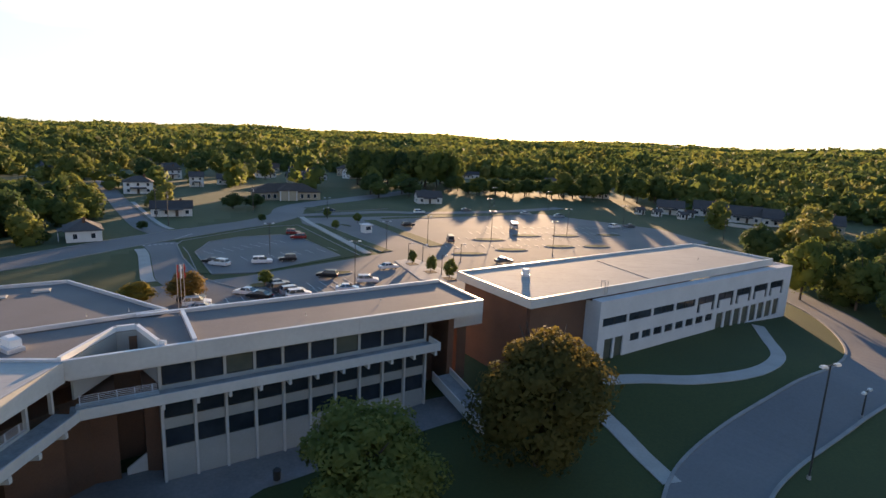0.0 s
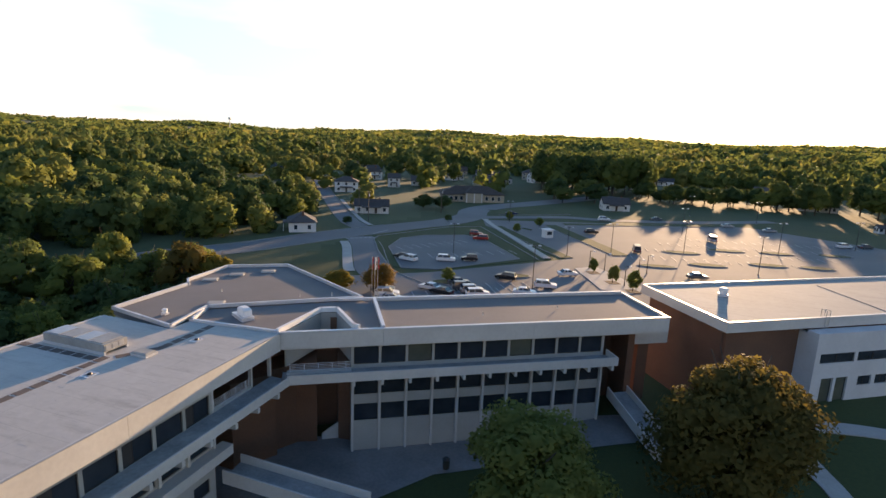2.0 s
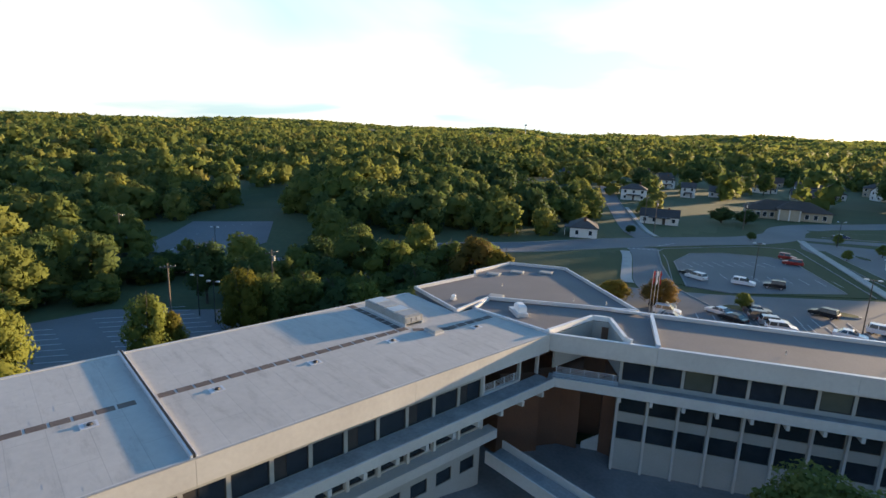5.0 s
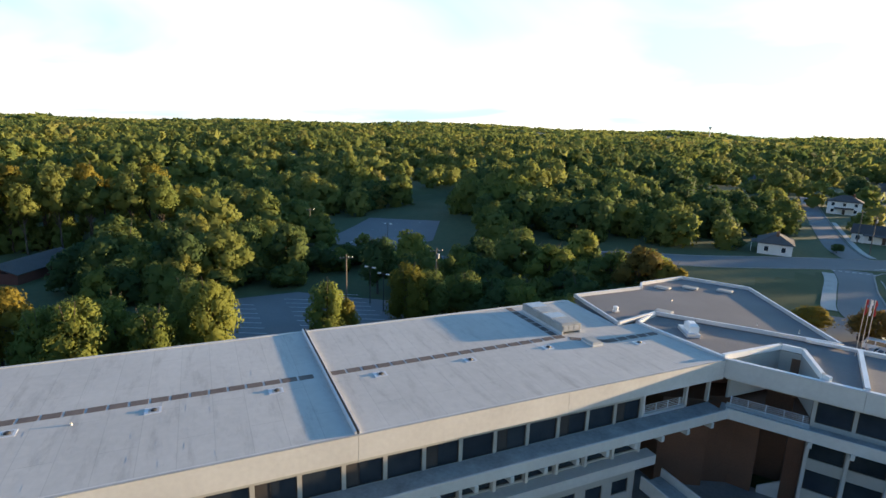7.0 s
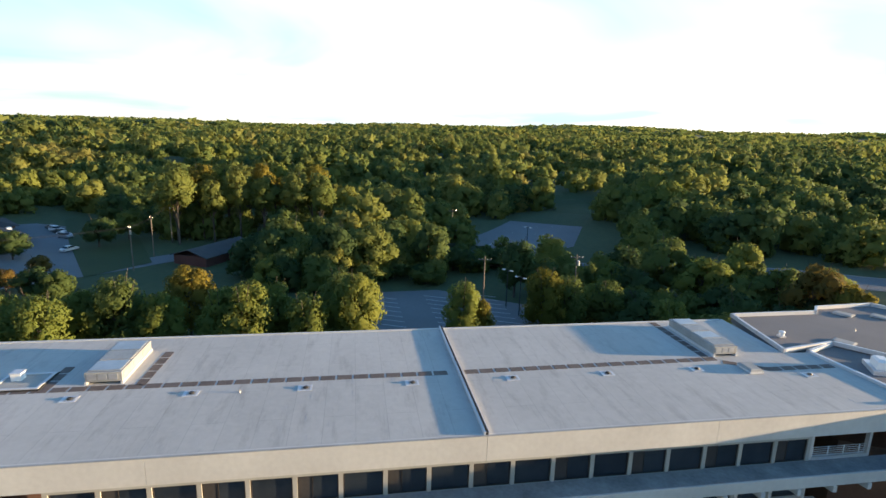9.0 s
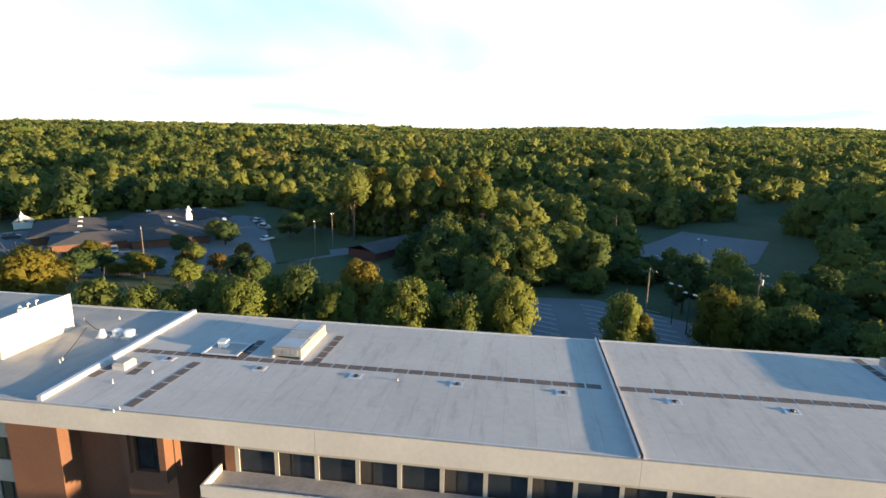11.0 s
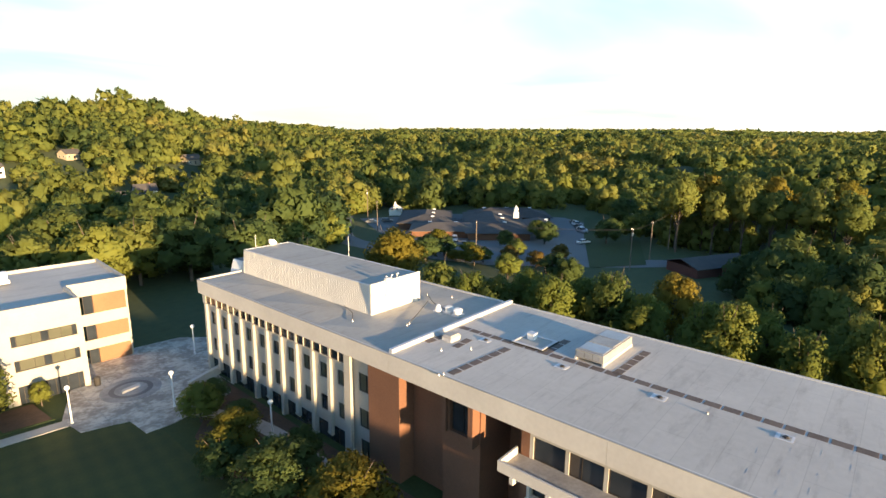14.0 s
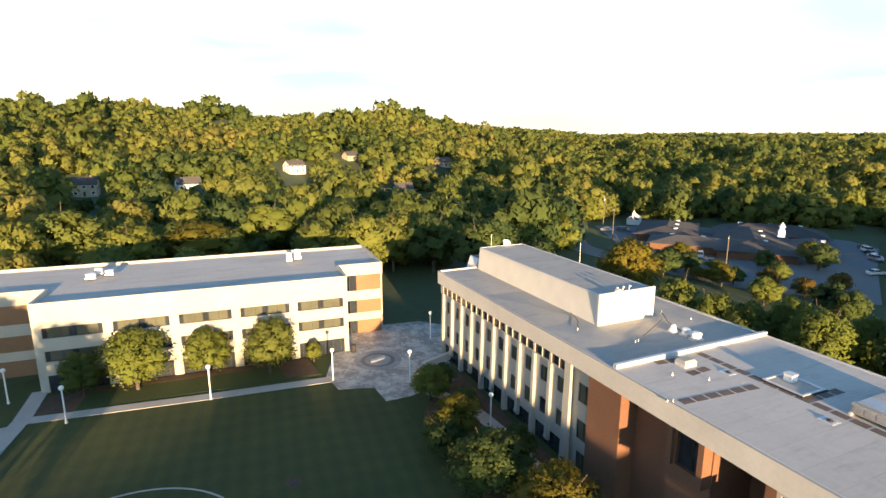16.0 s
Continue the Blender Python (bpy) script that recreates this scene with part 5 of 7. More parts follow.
def island(x, y, rx, ry, turn):
    poly = [(rx * math.cos(2 * math.pi * k / 18), ry * math.sin(2 * math.pi * k / 18)) for k in range(18)]
    u = thing("traffic_island", pose(x, y, 0.04, 0, 0, turn), "oval grass island in the parking lot", "traffic island", "parking islands")
    part("kerb", Mesh().prism(poly, 0, 0.15), KERB, u)
    part("grass", Mesh().prism([(a * 0.9, b * 0.86) for a, b in poly], 0.15, 0.2), LAWN, u)


for x, y, a, b, t in ((16.6, 166.7, 5.5, 2.2, 10), (29.8, 176.9, 5.5, 2, 10), (43.8, 180.2, 5, 2, 10), (21.8, 151.7, 5, 2, 10), (37.4, 160.0, 5, 2.2, 10), (49.3, 162.5, 4.5, 2, 10), (9.2, 143.8, 5, 1.8, 10),
                      (-33.5, 105.0, 3.8, 2.0, 20), (-22.2, 116.5, 4.2, 1.8, 25), (-31, 183, 3.0, 1.2, -40), (60, 185, 5, 2, 10)):
    island(x, y, a, b, t)
# painted lines
m = Mesh()
for i in range(2):
    for k in range(9):
        a = Vector((-46 + k * 2.75, 113.6 + k * 2.45))
        d = Vector((0.747, 0.665)) * 1.0
        n2 = Vector((-0.665, 0.747)) * 0.5
        o = Vector((-0.665, 0.747)) * (i * 1.0)
        m.prism([tuple(a + o), tuple(a + o + d), tuple(a + o + d + n2 * 0.5), tuple(a + o + n2 * 0.5)], 0.05, 0.075)
solid("road_marking", m, PAINT, "white dashed crossing lines on the asphalt", "road marking", kind="structure")
m = Mesh()
for k in range(8):
    a = Vector((-75.6 + k * 1.05, 137.0 + k * 0.85))
    m.prism([tuple(a), tuple(a + Vector((0.6, 0.5))), tuple(a + Vector((0.2, 1.0))), tuple(a + Vector((-0.4, 0.5)))], 0.08, 0.1)
for k in range(4):
    a = Vector((-72.5 + k * 0.2, 148 + k * 2.2))
    m.prism([tuple(a), tuple(a + Vector((0.35, 0.0))), tuple(a + Vector((0.6, 1.8))), tuple(a + Vector((0.25, 1.8)))], 0.1, 0.115)
solid("road_marking", m, PAINT, "white crosswalk bars at the junction", "road marking", kind="structure")


def stalls(origin, along, out, count, pitch, length, label, wide=0.075):
    """Bay lines: count lines, pitch apart."""
    m = Mesh()
    a, d, o = Vector(origin), Vector(along).normalized(), Vector(out).normalized()
    for k in range(count):
        p = a + d * pitch * k
        q = p + o * length
        w = d * wide
        z = gz(p.x, p.y)
        m.prism([tuple(p - w), tuple(p + w), tuple(q + w), tuple(q - w)], z + 0.09, z + 0.125)
    solid("road_marking", m, PAINT, label, "road marking", kind="structure")


ROWD = (0.84, 0.54)
for base in ((-40, 88), (-30, 95), (-33, 98)):
    stalls(base, ROWD, (-0.54, 0.84), 9, 2.75, 4.8, "white parking bay lines")
lot_lines = Mesh()
for k in range(9):
    a = Vector((-58.5 + 1.55 * k, 133.5 + 2.25 * k))
    lot_lines.prism([tuple(a), tuple(a + Vector((0.12, 0.1))), tuple(a + Vector((4.1, -2.9))), tuple(a + Vector((3.98, -3.0)))], 0.165, 0.172)
for k in range(8):
    a = Vector((-47.5 + 2.6 * k, 129 + 2.2 * k))
    lot_lines.prism([tuple(a), tuple(a + Vector((0.12, 0.1))), tuple(a + Vector((3.2, -3.7))), tuple(a + Vector((3.08, -3.8)))], 0.165, 0.172)
solid("road_marking", lot_lines, PAINT, "white parking bay lines", "road marking", kind="structure")
for k in range(4):
    stalls((-2 + 7 * k, 150 + 13 * k), (0.98, 0.2), (-0.2, 0.98), 20, 2.8, 4.8, "white parking bay lines")


# west lots below the buildings
WL1 = [(-112, 2), (-84, 0), (-86, 34), (-101, 35), (-113, 18)]
solid("parking_lot", draped(WL1, 0.1), ASPHALT, "empty asphalt parking lot among the trees", "parking lot", kind="structure")
WL2 = [(-144, 49), (-163, 33), (-199, 59.5), (-174, 78), (-150, 65)]
solid("parking_lot", draped(WL2, 0.1), ASPHALT, "empty asphalt parking lot in the woods", "parking lot", kind="structure")
for k in range(3):
    stalls((-109, 4 + 10.5 * k), (1, 0.03), (0.45, 1), 8, 2.7, 5.0, "white parking bay lines", 0.11)
for k in range(4):
    stalls((-158 - 9.2 * k, 40.5 + 6.6 * k), (0.62, 0.78), (-0.78, 0.62), 9 - k, 2.8, 4.6, "white parking bay lines", 0.17)
solid("field", draped([(-206, 81), (-250, 90), (-262, 126), (-186, 96)], 0.12, 12), LAWN, "small green clearing in the woods", "field", kind="structure")
road([(-150, 26), (-160, 5), (-158, -20), (-150, -42), (-136, -58), (-122, -76), (-112, -98), (-108, -130), (-118, -150), (-140, -175)], 8, "grey asphalt road through the valley")
SCHOOL_LOT = [(-112, -82), (-128, -62), (-150, -55), (-188, -84), (-196, -104), (-172, -150), (-140, -165), (-116, -120)]
solid("parking_lot", draped(SCHOOL_LOT, 0.08, 8), ASPHALT, "asphalt parking lot round a low building", "parking lot", kind="structure")

solid("lawn", draped([(-128, -60), (-141, -50), (-201, -77), (-225, -97), (-203, -99), (-165, -80)], 0.14, 8), LAWN, "rough grass slope beside the school lot", "lawn", kind="structure")

# quad, plaza and paths to the south
QUAD = [(-13, -61), (18.2, -64.8), (18.4, -58), (64, -54), (64, 6), (-18, 6), (-19, -53.5), (-17.2, -57.6)]
solid("lawn", flat(QUAD, 0.05), MOWN, "mown striped lawn in the shade", "lawn", kind="structure")
PLAZA = [(-18.2, -79), (-31, -77.5), (-36, -72), (-30, -66), (-27.5, -56), (-20.4, -54.2), (-17.6, -54.2), (-17.4, -58.0), (-13.3, -59.2), (-12.8, -63.4), (-15.5, -70.5)]
plaza = solid("plaza", flat(PLAZA, 0.08), SLABS, "pale worn concrete plaza with slab joints", "plaza", kind="structure")
m = Mesh()
for k in range(6):
    m.box(-32 + 3.2 * k, -31.94 + 3.2 * k, -77 + 0.8 * k, -57.5 - (0 if k < 4 else 1), 0.07, 0.086)
for k in range(6):
    m.box(-29.5 + k * 0.2, -15.5, -76 + 3.2 * k, -75.94 + 3.2 * k, 0.07, 0.086)
part("joint", m, CONCRETE_DIRTY, plaza)
walk_pts = [(-13, -62.3), (2, -63.7), (18.6, -65.6)]
solid("pavement", strip(walk_pts, 1.5, 0.1), PAVING, "narrow concrete path along the lawn", "pavement", kind="structure")
solid("pavement", strip([(18.8, -73), (19.0, -66), (20.2, -58), (24, -46)], 1.7, 0.11), PAVING, "narrow concrete path along the lawn", "pavement", kind="structure")
solid("pavement", strip([(18.8, -64.2), (30, -62.8), (60, -59)], 1.7, 0.105), PAVING, "narrow concrete path along the lawn", "pavement", kind="structure")
solid("lawn", flat([(18.2, -66.4), (17.8, -71.6), (-11.8, -69.8), (-12.4, -64.2)], 0.06), LAWN, "dark shaded grass strip before the hall", "lawn", kind="structure")
solid("flower_bed", flat([(18.1, -66.5), (17.7, -71.5), (13.2, -71.2), (14.6, -66.2)], 0.075), MULCH, "brown mulched bed before the hall", "flower bed", kind="structure")
solid("flower_bed", flat([(-8.2, -64.9), (-7.6, -70.0), (-11.7, -69.8), (-12.2, -64.5)], 0.075), MULCH, "brown mulched bed before the hall", "flower bed", kind="structure")
solid("flower_bed", flat([(13.0, -70.4), (13.0, -71.9), (-7.4, -70.5), (-7.4, -69.2)], 0.075), MULCH, "brown mulched strip under the hall", "flower bed", kind="structure")
grate = thing("lawn_drain", pose(-5.5, -43.5, 0.05), "small dark drain cover in the lawn", "drain")
part("cover", Mesh().tube((0, 0, 0), (0, 0, 0.06), 0.45, 0.42, 12), FRAME, grate)
part("collar", Mesh().tube((0, 0, 0), (0, 0, 0.03), 0.75, 0.7, 14), MULCH, grate)
solid("flower_bed", flat([(-28.4, -36), (-28.6, -63), (-25.5, -62), (-23.8, -54), (-20.5, -50), (-19.5, -34), (-22, -20), (-28.4, -19)], 0.055), MULCH, "brown mulched bed along the building", "flower bed", kind="structure")
solid("pavement", strip(curve_points([(-22.5, -56), (-25.5, -49), (-26.2, -42), (-25.8, -34), (-24.5, -20), (-21, -6)]), 1.7, 0.1), PAVING, "narrow concrete path beside the building", "pavement", kind="structure")
ring = [(7.6 + 9.0 * math.cos(2 * math.pi * k / 60), -38.7 + 9.0 * math.sin(2 * math.pi * k / 60)) for k in range(61)]
solid("lawn_ring", strip(ring, 0.18, 0.08), PAVING, "thin pale ring set in the lawn", "lawn ring", kind="structure")
mon = thing("monument", pose(-20.2, -65.4, 0.08), "round stone monument with a pale slab on the plaza", "monument")
part("ring", Mesh().tube((0, 0, 0), (0, 0, 0.04), 3.2, 3.2, 32), CONCRETE_DIRTY, mon)
part("band", Mesh().tube((0, 0, 0.04), (0, 0, 0.06), 2.3, 2.3, 28), ROOF_DARK, mon, "darker stone band")
part("stone", Mesh().tube((0, 0, 0.06), (0, 0, 0.09), 1.75, 1.7, 24), CONCRETE_DIRTY, mon)
part("slab", Mesh().hull([(-1.2, -0.75, 0.09), (1.0, -0.1, 0.09), (1.2, 0.75, 0.09), (-1.0, 0.2, 0.09)], [(-1.1, -0.65, 0.22), (0.9, -0.05, 0.3), (1.1, 0.65, 0.3), (-0.9, 0.15, 0.22)]), CONCRETE, mon, "leaning pale stone slab")
low_wall = thing("planter_wall", pose(-29.0, -61.8, 0.08, 0, 0, 20), "low pale concrete planter wall", "wall")
part("wall", Mesh().box(-1.5, 4.5, -0.2, 0.2, 0, 0.9), CONCRETE, low_wall)
part("coping", Mesh().box(-1.6, 4.6, -0.25, 0.25, 0.9, 1.0), CONCRETE, low_wall)
slab = thing("plaza_bench", pose(-23.6, -58.6, 0.08, 0, 0, 35), "pale concrete bench slab", "bench")
part("seat", Mesh().box(-1.6, 1.6, -0.7, 0.7, 0.35, 0.5), CONCRETE, slab)
part("leg", Mesh().box(-1.3, -1.0, -0.5, 0.5, 0, 0.35), CONCRETE, slab)
part("leg", Mesh().box(1.0, 1.3, -0.5, 0.5, 0, 0.35), CONCRETE, slab)

# court between the wings
COURT = [(-28.9, 22), (-20.5, 34.5), (-14.5, 43.4), (8.5, 57.3), (5.5, 61.5), (-24.0, 47.5), (-34, 41), (-34, 30)]
# the court's shade is partly in this darker paving colour
solid("court", draped(COURT, 0.1, 3.0), COURT_PAVING, "grey paved court along the wing", "court", kind="structure")
solid("pavement", strip(curve_points([(12, 60.0), (24.4, 62.5), (33.8, 63.0), (42.8, 65.8), (48.8, 71.2), (51.7, 78.4), (54.6, 86)]), 1.9, 0.09), PAVING, "winding concrete path over the lawn", "pavement", kind="structure")
solid("pavement", strip([(17.5, 60), (20.3, 53), (22.6, 44.2)], 2.0, 0.1), PAVING, "straight concrete path to the service road", "pavement", kind="structure")


def ramp(a, b, width, label, leg_at=0.6):
    """A sloping footbridge with white side walls from a to b."""
    a, b = Vector(a), Vector(b)
    flat_d = Vector((b.x - a.x, b.y - a.y))
    length, turn = flat_d.length, math.degrees(math.atan2(flat_d.y, flat_d.x))
    u = thing("footbridge_ramp", pose(a.x, a.y, 0, 0, 0, turn), label, "ramp", "ramps")

    def bar(y0, y1, lo, hi):
        return Mesh().hull([(0, y0, a.z + lo), (length, y0, b.z + lo), (length, y1, b.z + lo), (0, y1, a.z + lo)], [(0, y0, a.z + hi), (length, y0, b.z + hi), (length, y1, b.z + hi), (0, y1, a.z + hi)])
    part("deck", bar(-width / 2 + 0.15, width / 2 - 0.15, -0.25, 0.0), CONCRETE_DIRTY, u)
    for s in (-1, 1):
        part("side_wall", bar(s * width / 2 - 0.15 * (s > 0), s * width / 2 + 0.15 * (s < 0), -0.45, 0.75), CONCRETE, u)
    x = length * leg_at
    z = a.z + (b.z - a.z) * leg_at - 0.3
    for s in (-1, 1):
        part("leg", Mesh().hull([(x - 0.15, s * 0.4 - 0.15, -2.5), (x + 0.15, s * 0.4 - 0.15, -2.5), (x + 0.15, s * 0.4 + 0.15, -2.5), (x - 0.15, s * 0.4 + 0.15, -2.5)],
                                [(x - 0.15, s * 0.75 - 0.15, z), (x + 0.15, s * 0.75 - 0.15, z), (x + 0.15, s * 0.75 + 0.15, z), (x - 0.15, s * 0.75 + 0.15, z)]), CONCRETE, u)


ramp((-29.4, 33.6, 1.5), (-17.2, 34.4, 0.5), 2.6, "sloping concrete footbridge with low side walls")
ramp((1.3, 60.5, 2.4), (6.9, 51.8, 0.2), 2.6, "sloping concrete footbridge with low side walls", 0.65)
bin_ = thing("litter_bin", pose(-13.6, 44.2, -0.9), "small dark litter bin on the court", "litter bin")
part("body", Mesh().tube((0, 0, 0), (0, 0, 0.95), 0.32, 0.36, 12), POLE, bin_)
part("lid", Mesh().tube((0, 0, 0.95), (0, 0, 1.1), 0.38, 0.2, 12), POLE, bin_)
bin_ = thing("litter_bin", pose(-18.0, -69.5, 0.08), "small dark litter bin on the plaza", "litter bin")
part("body", Mesh().tube((0, 0, 0), (0, 0, 0.95), 0.34, 0.36, 12), POLE, bin_)
part("lid", Mesh().tube((0, 0, 0.95), (0, 0, 1.1), 0.38, 0.2, 12), POLE, bin_)


# ---- lamps, poles and flags ----
def ball(r, n=12):
    m = Mesh()
    v, f = ico(2)
    return m.add((v * r).tolist(), f.tolist())


def globe_lamp(x, y, h=4.0):
    u = thing("globe_lamp", pose(x, y, gz(x, y) + 0.05), "white post lamp with an opal globe", "lamp", "globe lamps")
    part("base", Mesh().tube((0, 0, 0), (0, 0, 0.3), 0.16, 0.12, 10), WHITE, u)
    part("pole", Mesh().tube((0, 0, 0.3), (0, 0, h - 0.35), 0.09, 0.075, 10), WHITE, u)
    g = part("globe", ball(0.27), LAMP_GLOBE, u, smooth=True)
    g.location = (0, 0, h - 0.2)


for x, y in ((21.4, -71.0), (14.6, -63.4), (0.6, -62.8), (-13.3, -61.9), (-29.8, -69.9), (-25.4, -43.9), (-21.8, -57.6)):
    globe_lamp(x, y, 4.2)


def lot_lamp(x, y, h, turn, heads=2):
    u = thing("street_lamp", pose(x, y, gz(x, y), 0, 0, turn), "tall dark parking lot lamp with flat heads", "lamp", "parking lot lamps")
    part("base", Mesh().tube((0, 0, 0), (0, 0, 0.35), 0.2, 0.18, 10), KERB, u)
    part("pole", Mesh().tube((0, 0, 0.35), (0, 0, h), 0.1, 0.07, 8), POLE, u)
    for k in range(heads):
        s = 1 - 2 * (k % 2)
        part("arm", Mesh().box(0 if s > 0 else -0.6, 0.6 if s > 0 else 0, -0.04, 0.04, h - 0.15, h - 0.05), POLE, u)
        part("head", Mesh().hull([(s * 0.9 - 0.35, -0.22, h - 0.2), (s * 0.9 + 0.35, -0.22, h - 0.2), (s * 0.9 + 0.35, 0.22, h - 0.2), (s * 0.9 - 0.35, 0.22, h - 0.2)],
                                 [(s * 0.9 - 0.28, -0.16, h), (s * 0.9 + 0.28, -0.16, h), (s * 0.9 + 0.28, 0.16, h), (s * 0.9 - 0.28, 0.16, h)]), METAL, u)


for x, y, h in ((-40.8, 130.7, 8.5), (-16.2, 107.0, 9.5), (-2.4, 155.0, 8.5), (-13.4, 145.0, 8.0), (17.1, 164.5, 9.5), (32.5, 146.5, 9.5), (43.8, 178.0, 9.5), (27.5, 260.0, 9), (51.8, 250.0, 9), (20, 205, 9), (70, 200, 9), (36.25, 45.7, 11.58 - gz(36.25, 45.7)), (-40, 196, 8)):
    lot_lamp(x, y, h, 20)
lot_lamp(49.6, 56.6, 3.4, 35)
lot_lamp(96, 177, 8.5, 0, 1)
for x, y in ((-94.5, 31.0), (-100, 30), (-146, 49)):
    lot_lamp(x, y, 8, 40)
for x, y in ((-6.7, 132.4), (-3.1, 131.6), (1.6, 119.3), (4.5, 128), (6.5, 134)):
    lot_lamp(x, y, 4.6, 10, 1)


def utility_pole(x, y, h, turn, box=True):
    u = thing("utility_pole", pose(x, y, gz(x, y), 0, 0, turn), "weathered wooden utility pole with a crossarm", "utility pole", "utility poles")
    part("pole", Mesh().tube((0, 0, 0), (0, 0, h), 0.17, 0.11, 8), WOOD, u)
    part("crossarm", Mesh().box(-1.2, 1.2, -0.06, 0.06, h - 0.7, h - 0.55), WOOD, u)
    for k in (-1.05, -0.4, 0.4, 1.05):
        part("insulator", Mesh().tube((k, 0, h - 0.55), (k, 0, h - 0.35), 0.06, 0.04, 6), METAL, u)
    if box:
        part("transformer", Mesh().tube((0.35, 0, h - 2.1), (0.35, 0, h - 1.2), 0.24, 0.24, 10), METAL, u)


POLES = [(-108, -140, 11), (-115.6, -87.7, 11), (-133.3, -51.5, 11), (-147.6, -51.7, 11), (-165.3, -52.6, 12), (-124.5, -137.4, 11), (-141.4, -161.6, 12), (-160.8, 29.7, 11), (-91.5, 40.5, 13), (-90.8, 22.9, 13), (-84, 168, 11), (-96, 184, 10), (-70, 205, 10)]
for k, (x, y, h) in enumerate(POLES):
    utility_pole(x, y, h, 35 if k < 7 else 80, k % 2 == 0)


def cable(points, sag=0.8):
    """A thin wire hung from point to point, one unbroken tube."""
    line = []
    for a, b in zip(points, points[1:]):
        a, b = Vector(a), Vector(b)
        line += [a.lerp(b, k / 8) - Vector((0, 0, sag * 4 * (k / 8) * (1 - k / 8))) for k in range(8)]
    line.append(Vector(points[-1]))
    m = Mesh()
    for p in line:
        m.v += [(p.x - 0.03, p.y, p.z), (p.x, p.y - 0.03, p.z - 0.03), (p.x + 0.03, p.y + 0.03, p.z), (p.x, p.y, p.z + 0.03)]
    for i in range(len(line) - 1):
        m.f += [(4 * i + j, 4 * i + (j + 1) % 4, 4 * i + 4 + (j + 1) % 4, 4 * i + 4 + j) for j in range(4)]
    solid("overhead_cable", m, POLE, "thin dark overhead cable between wooden poles", "cable")


for off in (-0.9, 0.9):
    cable([(x + off, y, gz(x, y) + h - 0.5) for x, y, h in (POLES[6], POLES[5], POLES[1], POLES[2], POLES[4])])

flags = thing("flagpoles", pose(-40.6, 84.0, 0, 0, 0, 35), "three tall flagpoles with hanging red and white flags", "flagpole")
for k in (-0.5, 0.0, 0.5):
    pole = part("pole", Mesh().tube((k, 0, 0), (k, 0, 9.0), 0.07, 0.04, 8), METAL, flags)
    m = Mesh()
    for j in range(6):
        w = 0.20 + 0.07 * math.sin(j * 1.9 + k)
        m.box(k + 0.05, k + 0.05 + w, -0.06 + 0.05 * math.sin(j * 2.3), 0.02 + 0.05 * math.sin(j * 2.3), 6.6 + j * 0.38, 6.6 + (j + 1) * 0.38)
    part("flag", m, RED if k else WHITE, pole)

# ---- parked cars ----
PAINTS = {c: mat(c + "_car_paint", a, b, 0.3, 1.0, 3.0, 0.3, 0.0, metal=m) for c, a, b, m in (
    ("white", (0.68, 0.68, 0.67), (0.76, 0.76, 0.75), 0.0), ("black", (0.012, 0.012, 0.014), (0.022, 0.022, 0.024), 0.1), ("silver", (0.38, 0.39, 0.40), (0.46, 0.47, 0.48), 0.5),
    ("grey", (0.10, 0.105, 0.11), (0.15, 0.155, 0.16), 0.3), ("red", (0.28, 0.018, 0.014), (0.36, 0.03, 0.022), 0.1), ("blue", (0.03, 0.05, 0.11), (0.05, 0.08, 0.16), 0.2))}
HEADLIGHT = mat("clear_headlight", (0.6, 0.6, 0.6), (0.75, 0.75, 0.75), 0.15, bump=0.0)
TAILLIGHT = mat("red_tail_light", (0.35, 0.01, 0.01), (0.45, 0.02, 0.02), 0.2, bump=0.0)
CAR_SHAPES = {  # length, width, sill, bonnet, belt, roof; cabin from, to at the belt; at the roof
    "sedan": (4.7, 1.8, 0.25, 0.78, 0.92, 1.45, -1.75, 1.05, -1.05, 0.35),
    "suv": (4.7, 1.9, 0.32, 0.95, 1.08, 1.74, -2.2, 1.1, -1.9, 0.45),
    "jeep": (4.2, 1.85, 0.45, 1.05, 1.15, 1.85, -1.9, 0.7, -1.85, 0.45),
    "van": (5.4, 2.0, 0.35, 1.1, 1.2, 2.2, -2.6, 2.0, -2.55, 1.5)}
car_cache = {}


